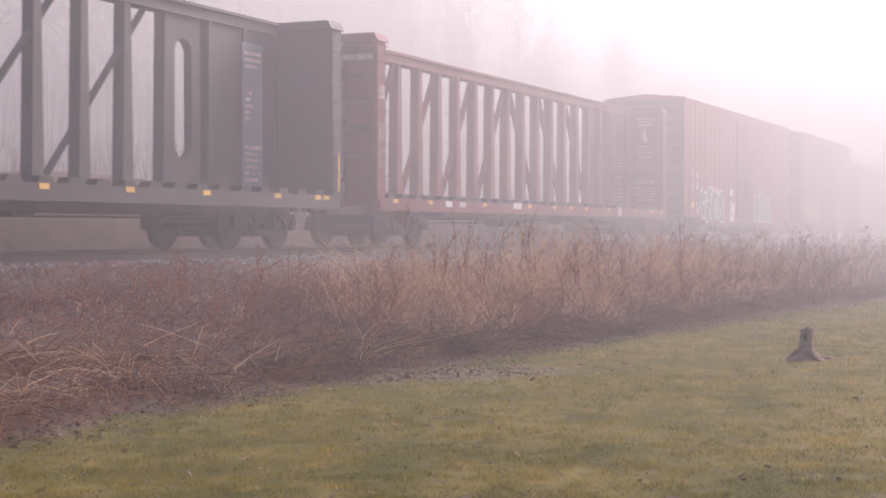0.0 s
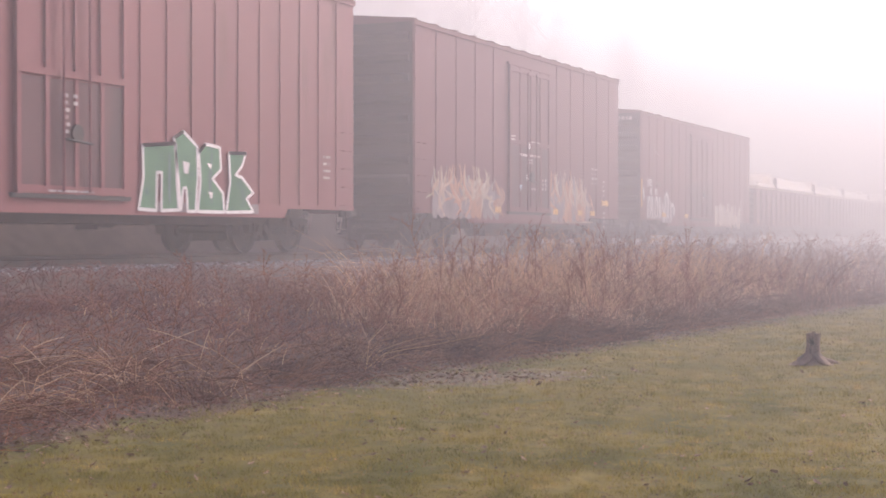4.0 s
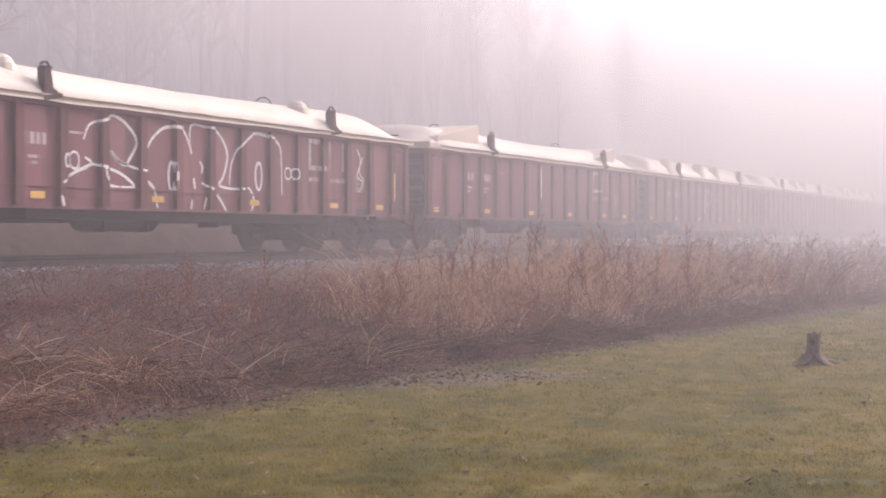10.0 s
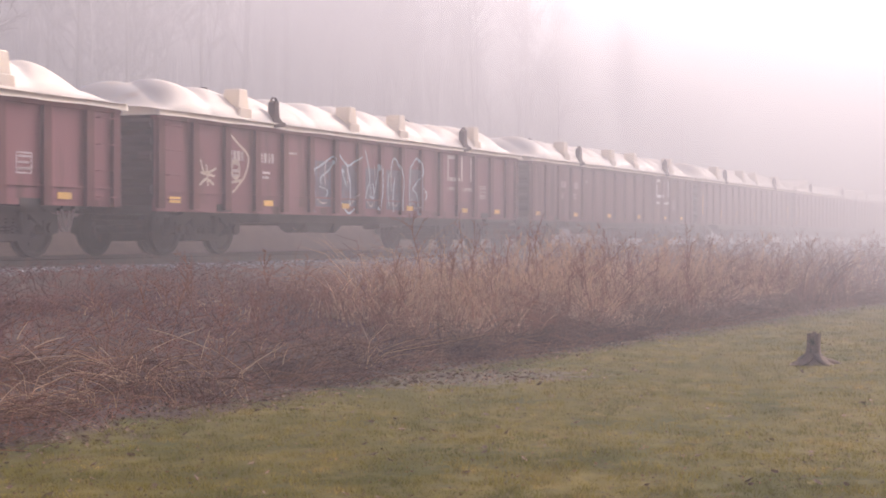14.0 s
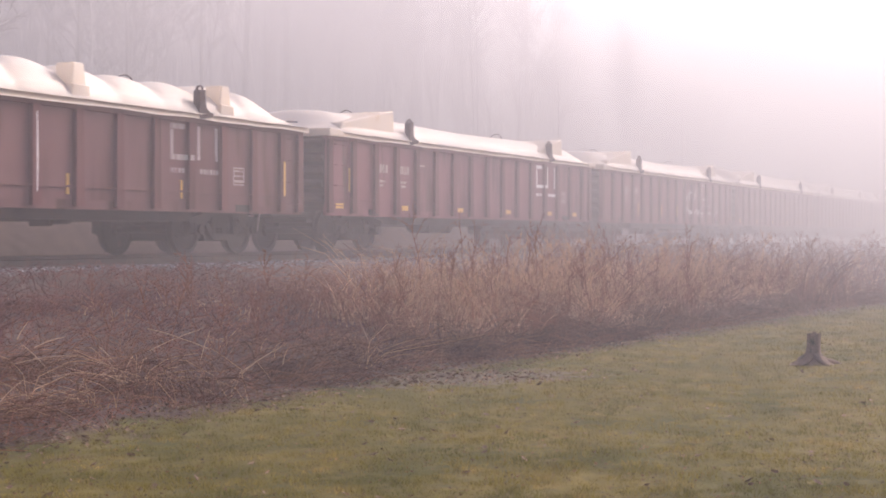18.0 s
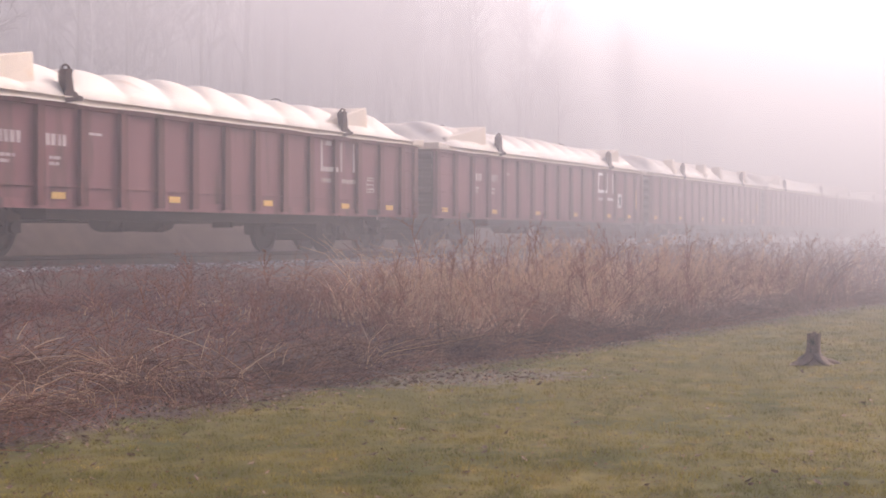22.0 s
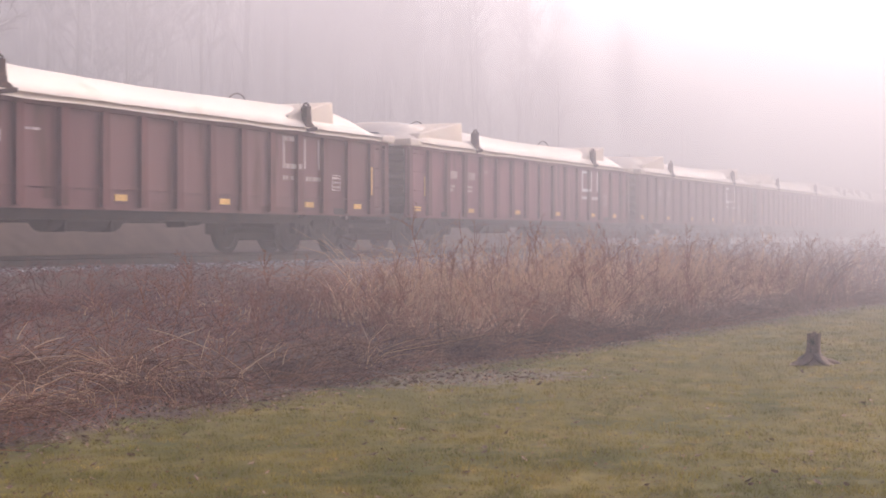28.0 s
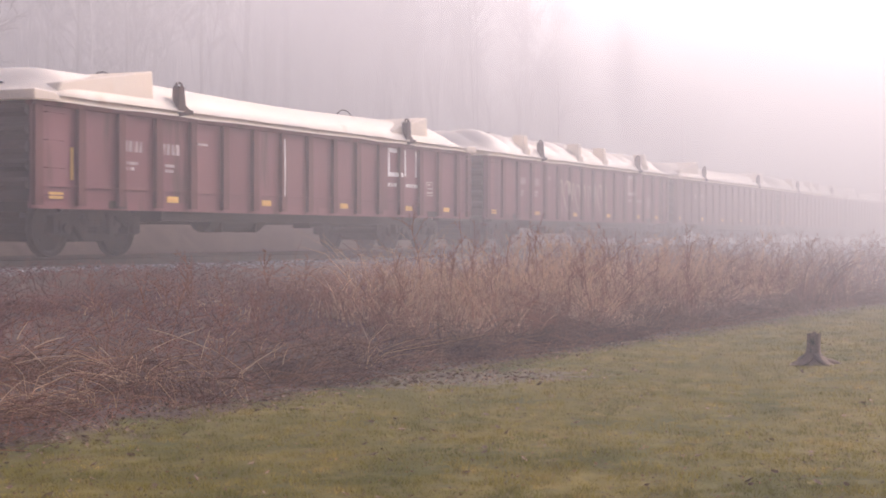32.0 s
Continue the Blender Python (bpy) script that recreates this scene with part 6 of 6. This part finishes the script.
def wild_letters(car, x0, x1, z0, tops, seed, label):
    """Interlocked licking strokes in orange and cream over grey fills, thin pale edges; they cannot be read."""
    rs = random.Random(seed)
    top = lambda x: float(np.interp(x, *tops))
    x = x0
    while x < x1 - 0.3:
        w = rs.uniform(0.35, 0.6)
        outline = [(x, z0 + rs.uniform(0, 0.1)), (x + 0.05, top(x) - rs.uniform(0.3, 0.6)), (x + w * 0.6, top(x + w) - rs.uniform(0.2, 0.5)), (x + w, z0 + rs.uniform(0.3, 0.7)), (x + w * 0.7, z0)]
        part("graffiti_fill", blob(bmesh.new(), curve(outline + outline[:1], 3)[:-1], flat_sk, 0.0), rs.choice((M_GREYP, M_GREYP, M_ORANGE)), car, "grey and orange ground of the graffiti")
        x += w * rs.uniform(0.7, 1.0)
    count = int((x1 - x0) * 8)
    for k in range(count):
        a = x0 + (x1 - x0) * (k + rs.uniform(0, 1)) / count
        hi = top(a) - rs.uniform(0, 0.35) if k % 3 else top(a)
        b, c, d = a + rs.uniform(-0.25, 0.25), a + rs.uniform(-0.45, 0.45), a + rs.uniform(-0.55, 0.55)
        lo = z0 + rs.uniform(0.0, 0.55)
        pts = curve([(a, hi), (b, hi * 0.62 + lo * 0.38), (c, hi * 0.3 + lo * 0.7), (d, lo)])
        lift = 0.003 + 0.001 * (k % 4)
        part("graffiti_stroke", ribbon(bmesh.new(), pts, rs.uniform(0.09, 0.17), lambda u: flat_sk(u) - lift, taper=0.75), rs.choice((M_ORANGE, M_WILD, M_GREYP, M_ORANGE, M_WILD_P)), car, label)
        if k % 2:
            side = [(u + 0.06, v + 0.01) for u, v in pts[2:-3]]
            part("graffiti_line", ribbon(bmesh.new(), side, 0.022, lambda u: flat_sk(u) - 0.009, taper=0.4), M_CREAM, car)


wild_letters(box_b, 8.85, 12.2, 0.76, ((8.8, 9.5, 10.2, 10.7, 11.6, 12.2), (2.16, 2.15, 2.26, 2.20, 2.05, 1.68)), 71, "licking orange and cream graffiti stroke")
wild_letters(box_b, 0.95, 5.3, 0.76, ((0.9, 2.2, 3.4, 4.3, 5.0, 5.5), (1.95, 2.05, 2.10, 2.00, 1.70, 1.40)), 72, "licking cream and orange graffiti stroke")
fill(box_b, M_WILD_P, [[(8.9, 0.70), (12.5, 0.70), (12.55, 0.75), (11.9, 0.77), (11.4, 0.73), (10.6, 0.76), (9.7, 0.73), (9.0, 0.75)]], "pale overspray under the graffiti", flat_sk, -0.001)
bm = bmesh.new()
for x, z in ((12.4, 2.3), (12.75, 2.3), (13.45, 1.95), (13.5, 1.0)):
    lines(bm, x, z, (0.22, 0.16, 0.22, 0.16), 0.06, flat_sk, 0.14)
lines(bm, 5.78, 2.92, (0.34, 0.30), 0.045, door_sk, 0.085)
lines(bm, 6.4, 2.45, (1.5,), 0.07, door_sk, 0.12)
lines(bm, 6.93, 2.34, (0.18, 0.18), 0.05, door_sk, 0.08)
lines(bm, 7.15, 2.34, (0.22, 0.22), 0.05, door_sk, 0.08)
lines(bm, 7.25, 2.84, (0.65,), 0.04, door_sk, 0.1)
lines(bm, 7.25, 1.57, (0.36,), 0.055, door_sk, 0.1)
lines(bm, 8.08, 1.82, (0.12, 0.12, 0.12), 0.07, door_sk, 0.12)
lines(bm, 8.30, 1.82, (0.12, 0.12, 0.12), 0.07, door_sk, 0.12)
pieces("small_lettering", bm, M_FADED, box_b, "faded white stencilling as bars")
fill(box_b, M_WHITE, [ring(7.10, 2.74, 0.08, 0.085, 10)[:-1], [(6.90, 2.02), (7.0, 1.98), (7.09, 1.84), (6.98, 1.78), (6.88, 1.84)]], "small white marks", door_sk)
fill(box_b, M_BLUE, [[(6.38, 1.68), (6.58, 1.70), (6.56, 1.62), (6.50, 1.52), (6.44, 1.52), (6.42, 1.60)]], "pale blue smudge", door_sk)
for x in (5.0, 9.27, 11.37, 12.5):
    reflector(box_b, x, 0.93, flat_sk, 0.40, 0.15)
reflector(box_b, 13.7, 1.25, flat_sk, 0.6, 0.16)

# third boxcar: lower, white block graffiti
box_c, skc = boxcar(15.65, 4.42, 0.86, 0.68, 3.1, 0.923, 6.2, 9.35, M_BOX_C, "rusty maroon boxcar with white block graffiti", 8)


def block_letters(car, x0, x1, z0, z1, n, seed, mat, label, inner):
    """Ragged upright painted blocks with curls between them; no letters can be read."""
    rs = random.Random(seed)
    w = (x1 - x0) / (2 * n)
    for k in range(2 * n):
        a = x0 + k * w
        h, lo = z1 - rs.uniform(0, 0.55) * (z1 - z0), z0 + rs.uniform(-0.10, 0.12)
        bm = bmesh.new()
        if rs.random() < 0.62:
            ribbon(bm, curve([(a + w * rs.uniform(0.2, 0.5), h), (a + w * rs.uniform(0.3, 0.6), (h + lo) / 2), (a + w * rs.uniform(0.2, 0.6), lo)]), w * rs.uniform(0.7, 1.15), flat_sk, taper=0.2)
        else:
            c = rs.uniform(0.3, 0.6)
            ribbon(bm, curve([(a, lo + 0.2), (a + w * c, lo), (a + w, (h + lo) / 2), (a + w * 0.6, h - 0.1), (a + w * 0.1, (h + lo) / 2 + 0.1)]), w * 0.55, lambda x: flat_sk(x) - 0.003, taper=0.3)
        part("graffiti_stroke", bm, mat, car, label)
        if k % 3 == 0:
            bm = bmesh.new()
            ribbon(bm, curve([(a + w * 0.5, h - 0.08), (a + w * 0.6, (h + lo) / 2), (a + w * 0.45, lo + 0.1)]), 0.03, lambda x: flat_sk(x) - 0.007)
            part("graffiti_line", bm, inner, car)


fill(box_c, M_GREYP, [[(0.62, 0.92), (0.62, 1.64), (1.20, 1.70), (1.42, 1.62), (2.40, 1.68), (2.41, 0.89), (1.5, 0.90)], [(2.46, 0.78), (2.50, 1.45), (2.76, 1.80), (3.00, 1.92), (3.24, 1.84), (3.40, 1.55), (3.42, 0.78)],
                      [(3.44, 0.78), (3.42, 1.50), (3.86, 1.50), (4.06, 1.40), (4.02, 0.98), (3.68, 0.98), (3.68, 0.78)]], "chalky grey ground of the graffiti", flat_sk, -0.001)
for s, w in (([(0.72, 0.92), (0.74, 1.40), (0.88, 1.60), (1.04, 1.52), (1.08, 1.20)], 0.11), ([(1.24, 1.66), (1.29, 0.92)], 0.17), ([(0.88, 0.95), (0.90, 1.40)], 0.06), ([(1.04, 1.05), (1.16, 1.30)], 0.08),
             ([(1.59, 0.93), (1.59, 1.45), (1.74, 1.62), (1.90, 1.50), (1.90, 0.98)], 0.11), ([(2.14, 1.66), (2.19, 0.94)], 0.16), ([(2.33, 1.50), (2.34, 0.98)], 0.07), ([(1.68, 1.0), (1.84, 0.98)], 0.06),
             ([(2.56, 0.80), (2.58, 1.24), (2.48, 1.43)], 0.14), ([(2.80, 1.12), (2.86, 1.66), (2.99, 1.78), (3.16, 1.66), (3.20, 1.30), (3.13, 1.04), (3.34, 0.98)], 0.10), ([(2.72, 0.82), (2.74, 1.30)], 0.08), ([(2.96, 0.82), (3.0, 1.5)], 0.06),
             ([(3.51, 0.80), (3.51, 1.45), (3.40, 1.50)], 0.13), ([(3.60, 1.38), (3.85, 1.41), (3.96, 1.21), (3.88, 1.06)], 0.11)):
    part("graffiti_stroke", ribbon(bmesh.new(), curve(s), w, lambda x: flat_sk(x) - 0.004, taper=0.15), M_CHALK, box_c, "chalky white block graffiti stroke")
fill(box_c, M_GREYP, [[(1.67, 2.10), (1.80, 2.17), (2.30, 2.10), (2.28, 2.05), (1.9, 2.08)]], "pale scrubbed patch", flat_sk)
reflector(box_c, 0.05, 1.30, flat_sk, 0.07, 0.92)
fill(box_c, M_FADED, [[(a, 0.78), (a + 0.08, 1.30 + h), (a + 0.25, 1.42 + h), (a + 0.46, 1.38 + h), (a + 0.55, 0.80)] for a, h in ((9.75, 0.1), (10.35, 0.2), (10.95, 0.12), (11.55, 0.22), (12.15, 0.08), (12.75, 0.14), (13.3, 0.0))], "chalky faded ground of the letters", flat_sk, -0.001)
block_letters(box_c, 9.75, 13.9, 0.74, 1.60, 9, 4, M_CREAM, "fading cream graffiti letters", M_GREYP)
sprayed(box_c, M_WHITE, [framed(14.0, 1.55, 0.17, 0.16), [(13.8, 1.2), (14.2, 1.2)], [(13.8, 1.1), (13.8, 0.85)], [(14.2, 1.1), (14.2, 0.85)]], 0.05, "small white framed stencil", flat_sk)
fill(box_c, M_WHITE, [[(0.22, 1.95), (0.34, 1.90), (0.38, 1.72), (0.34, 1.55), (0.22, 1.50)]], "white half disc", flat_sk)
bm = bmesh.new()
bars(bm, 0.72, 2.0, 5, 0.055, 0.24, flat_sk, 1.0)
bars(bm, 0.98, 1.72, 3, 0.055, 0.22, flat_sk, 1.0)
bars(bm, 1.6, 1.72, 3, 0.05, 0.22, flat_sk, 0.9)
pieces("car_number", bm, M_WHITE, box_c, "white painted car number as plain bars")
sprayed(box_c, M_FADED, [[(1.35, 3.6), (1.6, 3.2), (2.0, 3.1)], [(3.2, 3.5), (3.5, 3.4)]], 0.05, "pale scuffs", flat_sk)
flatpatch(box_c, "placard", M_WHITE, [(7.62, 7.78, 1.72, 1.98)], lambda x: -1.60, "small white card on the door")
for x in (2.7, 5.6):
    reflector(box_c, x, 0.98, flat_sk, 0.45, 0.14)

for k in range(7):
    bm = bmesh.new()
    box(bm, -0.16, -0.145, -1.25 + k * 0.13, -1.17 + k * 0.13, 4.16, 4.28)
    part("end_lettering", bm, M_FADED, box_c, "faded white mark high on the end wall")

# ---- centre-beam lumber flats, empty ----
bm = bmesh.new()
prism(bm, [(-0.22, -0.02), (0.22, -0.02), (0.13, 0.10), (-0.13, 0.10)], "y", -0.11, 0.11)
WINCH = mesh_of("strap_winch", bm, M_STEEL)


def beam_car(length, posts, solid0, solid1, paint, label, ovals=(), lean=1):
    car = base("centerbeam_flatcar", label, "railway car", "centre-beam flats of the train")
    deck = 1.08
    for s in (-1, 1):
        bm = bmesh.new()
        box(bm, 0.1, length - 0.1, s * 1.30, s * 1.50, 0.80, deck)
        box(bm, 0.1, length - 0.1, s * 1.26, s * 1.53, 0.80, 0.84)
        part("side_sill", bm, paint, car)
        for k in range(int(length / 0.72)):
            at("strap_winch", WINCH, car, pose(0.6 + k * 0.72, s * 1.39, deck))
    for k in range(int(length / 1.22)):
        bm = bmesh.new()
        x = 0.7 + k * 1.22
        prism(bm, [(-1.45, deck - 0.02), (1.45, deck - 0.02), (0.2, deck - 0.22), (-0.2, deck - 0.22)], "x", x - 0.09, x + 0.09)
        part("crosstie", bm, paint, car)
    bm = bmesh.new()
    box(bm, 0.3, length - 0.3, -0.17, 0.17, 4.42, 4.66)
    box(bm, 0.3, length - 0.3, -0.24, 0.24, 4.62, 4.68)
    part("top_chord", bm, paint, car)
    bm = bmesh.new()
    prism(bm, [(-0.16, deck - 0.05), (0.16, deck - 0.05), (0.09, 4.45), (-0.09, 4.45)], "y", -0.12, 0.12)
    post = mesh_of("beam_post", bm, paint)
    for p in posts:
        at("beam_post", post, car, pose(p, 0, 0))
    mid = length / 2
    for i in range(0, len(posts) - 2, 2):
        a, b = (posts[i] + 0.25, posts[i + 2] - 0.1) if (posts[i + 1] - mid) * lean < 0 else (posts[i + 2] - 0.1, posts[i] + 0.25)
        bm = bmesh.new()
        b += 0.75 if lean < 0 else 0
        rod(bm, (a, 0, deck + 0.1), (b, 0, 4.42), 0.085, sides=4)
        part("diagonal", bm, paint, car)
    for a, b in (solid0, solid1):
        bm = bmesh.new()
        box(bm, a, b, -0.10, 0.10, deck - 0.05, 4.60)
        panel = part("web_panel", bm, paint, car, "solid steel web panel")
        for x in (a + 0.08, (a + b) / 2, b - 0.08):
            bm = bmesh.new()
            box(bm, x - 0.06, x + 0.06, -0.17, 0.17, deck - 0.05, 4.60)
            part("stiffener", bm, paint, panel)
    for x, w in ovals:
        bm = bmesh.new()
        zc, r, outer = 2.85, w / 2, []
        hole = [(x + r * math.cos(a), zc + 0.85 * (1 if math.sin(a) >= 0 else -1) + r * math.sin(a)) for a in (2 * math.pi * (k + 0.5) / 24 for k in range(24))]
        half = 0.78
        for hx, hz in hole:
            dx, dz = hx - x, hz - zc
            s = min(half / abs(dx) if dx else 99, (1.78 if dz < 0 else 1.75) / abs(dz) if dz else 99)
            outer.append((x + dx * s, zc + dz * s))
        for y in (-0.09, 0.09):
            hv = [bm.verts.new((p[0], y, p[1])) for p in hole]
            ov = [bm.verts.new((p[0], y, p[1])) for p in outer]
            for k in range(24):
                bm.faces.new((hv[k], hv[(k + 1) % 24], ov[(k + 1) % 24], ov[k]))
            if y < 0:
                front = hv
            else:
                for k in range(24):
                    bm.faces.new((front[k], front[(k + 1) % 24], hv[(k + 1) % 24], hv[k]))
        part("oval_panel", bm, paint, car, "web panel with a tall oval opening")
    for x, out in ((0.0, -1), (length, 1)):
        bm = bmesh.new()
        x0, x1 = (0.0, 0.42) if out < 0 else (length - 0.42, length)
        inner = x1 - 0.05 if out < 0 else x0 + 0.05
        box(bm, inner - 0.02, inner + 0.02, -1.46, 1.46, deck - 0.1, 4.55)
        plate = part("bulkhead", bm, M_BULK if paint is M_BEAM else paint, car, "end bulkhead of flat steel plate braced outside")
        for y in (-1.46, -0.5, 0.5, 1.32):
            bm = bmesh.new()
            box(bm, *sorted((inner - out * 0.02, x1 if out > 0 else x0)), y, y + 0.14, deck - 0.1, 4.55)
            part("bulkhead_post", bm, paint, plate)
        for k in range(6):
            z = deck + 0.35 + k * 0.58
            bm = bmesh.new()
            box(bm, *sorted((inner + out * 0.02, (x1 if out > 0 else x0) - out * 0.04)), -1.44, 1.44, z, z + 0.09)
            part("bulkhead_rib", bm, paint, plate)
        bm = bmesh.new()
        prism(bm, [(-1.50, 4.50), (1.50, 4.50), (1.40, 4.68), (-1.40, 4.68)], "x", x0 - 0.06, x1 + 0.06)
        part("bulkhead_cap", bm, paint, car)
        ladder(car, x - out * 0.21, 1.2, 4.4, paint, -1.54, 0.30)
    running_gear(car, length, 2.4, 0.82)
    return car


dark_sk = lambda x: -1.51
beam_a = beam_car(23.2, [2.63 + 1.247 * k for k in range(14)], (0.6, 1.1), (20.15, 22.9), M_BEAM_D,
                  "dark grey empty centre-beam flatcar with oval openings", ovals=((19.4, 0.58),), lean=-1)
web = lambda x: -0.19
flatpatch(beam_a, "stencil_panel", M_PANEL_G, [(21.35, 22.15, 1.15, 4.15)], web, "pale grey stencil panel on the dark web")
bm = bmesh.new()
for z, ws in ((3.9, (0.6, 0.6, 0.5)), (3.1, (0.25, 0.2, 0.3, 0.2, 0.2)), (2.0, (0.6, 0.5, 0.6, 0.5, 0.6, 0.5))):
    lines(bm, 21.45, z, ws, 0.07, lambda x: -0.20, 0.13)
pieces("small_lettering", bm, M_FADED, beam_a, "pale stencilling as bars")
for x in (18.0, 20.5, 22.1, 22.45, 13.5, 15.7):
    reflector(beam_a, x, 0.98, dark_sk, 0.24, 0.09)
reflector(beam_a, 23.0, 1.15, dark_sk, 0.06, 0.8)

beam_b = beam_car(22.9, [1.5 + 1.21 * k for k in range(16)], (0.9, 1.4), (20.5, 22.5), M_BEAM, "red-brown empty centre-beam lumber flatcar")
bm = bmesh.new()
for z, ws in ((4.2, (0.9, 1.1, 0.8)), (3.72, (0.35, 0.2, 0.4, 0.25, 0.4)), (3.05, (1.2, 1.0)), (2.7, (1.1, 1.3, 1.2)), (2.2, (1.1, 0.9, 0.7)), (1.75, (1.2, 1.1, 1.2, 0.9))):
    lines(bm, 21.05, z, [w * 0.5 for w in ws], 0.045, web, 0.12)
pieces("small_lettering", bm, M_FADED, beam_b, "white warning stencils as bars")
for r in ((8.0, 8.6, 0.93, 1.10), (3.55, 3.95, 0.93, 1.06), (4.4, 4.8, 0.93, 1.06)):
    flatpatch(beam_b, "number_board", M_WHITE, [r], dark_sk, "white number board on the sill")
sprayed(beam_b, M_WHITE, [framed(17.35, 0.98, 0.16, 0.11), [(17.2, 1.0), (17.5, 1.0)], [(17.2, 0.92), (17.5, 0.92)]], 0.03, "white framed inspection stencil", lambda x: -1.516)
for x in (0.8, 2.7, 6.0, 9.2, 11.2, 12.6, 14.0, 16.2, 19.0, 21.0, 22.2):
    reflector(beam_b, x, 0.97, dark_sk, 0.24, 0.09)
bm = bmesh.new()
for x in (0.10, 0.24):
    for z in (1.75, 2.3):
        patch(bm, x, x + 0.035, z, z + 0.42, lambda u: -1.47)
patch(bm, 0.05, 0.35, 3.25, 3.55, lambda u: -1.468)
pieces("bulkhead_mark", bm, M_FADED, beam_b, "pale stripes on the bulkhead edge")
bm = bmesh.new()
box(bm, -0.015, -0.005, -1.35, -0.35, 4.10, 4.22)
part("bulkhead_plate", bm, M_FADED, beam_b, "pale number plate on the bulkhead")


def face_lines(car, x, y, z, widths, h, step, material):
    """Lines of lettering, as bars, on the inner face of a bulkhead."""
    bm = bmesh.new()
    for k, w in enumerate(widths):
        box(bm, x - 0.004, x + 0.01, y, y + w, z - k * step, z - k * step + h)
    pieces("small_lettering", bm, material, car, "white warning stencils as bars")


rs = random.Random(83)
for z, h, n in ((4.28, 0.045, 2), (4.05, 0.075, 1), (3.30, 0.04, 3), (2.92, 0.07, 1), (2.78, 0.04, 4), (2.24, 0.04, 2), (2.02, 0.08, 1), (1.84, 0.04, 5)):
    for mid, wide in ((-0.78, 1.0),):
        for k in range(n):
            w = wide * rs.uniform(0.5, 0.95)
            words, y = rs.randint(1, 3), mid - w / 2
            for _ in range(words):      # broken into words
                face_lines(beam_b, 22.502, y, z - k * 0.105, (w / words - 0.05,), h, 0.1, M_FADED)
                y += w / words
vs = [(22.497, -0.80, 3.95), (22.497, -0.70, 3.62), (22.497, -0.85, 3.44), (22.497, -0.96, 3.58), (22.497, -0.84, 3.70)]
part("bulkhead_mark", raw("bulkhead_mark", vs, [(0, 1, 2, 3, 4)], M_FADED), M_FADED, beam_b, "white splash of paint on the bulkhead")
# ---- the train rolls by ----
def travelled(t):
    """Metres that the train has run since the start; it gathers speed a little."""
    knots, speed = (0, 6, 12, 18, 24, 32), (11.389, 11.437, 11.414, 11.743, 11.915, 12.003)
    run = 0.0
    for a, b, p, q in zip(knots, knots[1:], speed, speed[1:]):
        e = min(max(t - a, 0), b - a)
        run += e * (p + (q - p) * e / (b - a) / 2)
    return run


# where each car's leading end stands along the track, from the same origin
CARS = [(beam_a, 12.1), (beam_b, 37.0), (box_a, 62.13), (box_b, 84.03), (box_c, 101.52)]
CARS += [(g, GON_FIRST + GON_PITCH * n) for n, g in enumerate(GONDOLAS)]


def motions():
    for car, s in CARS:
        walk(car, [(t, pose(s - travelled(t) - 6.745, TRACK_Y, RAIL_TOP)) for t in range(0, 33, 2)])
    # wheels turn while they are near; farther off the fog hides them
    start = dict(CARS)
    turn_at = {f: travelled(f / FPS) / R_WHEEL for f in range(0, 32 * FPS + 1)}
    for car, along, wheel in WHEELSETS:
        place = start[car] + along - 6.745
        near = [f for f in turn_at if -3 < place - turn_at[f] * R_WHEEL < 52]
        home = wheel.matrix_basis.translation.copy()
        rows = [(f / FPS, Matrix.Translation(home) @ Matrix.Rotation(-turn_at[f], 4, "Y")) for f in near]
        if rows and near[0] > 0:
            rows.insert(0, (0.0, rows[0][1]))
        if rows and near[-1] < 32 * FPS:
            rows.append((32.0, rows[-1][1]))
        if len(rows) > 1:
            walk(wheel, rows)


motions()
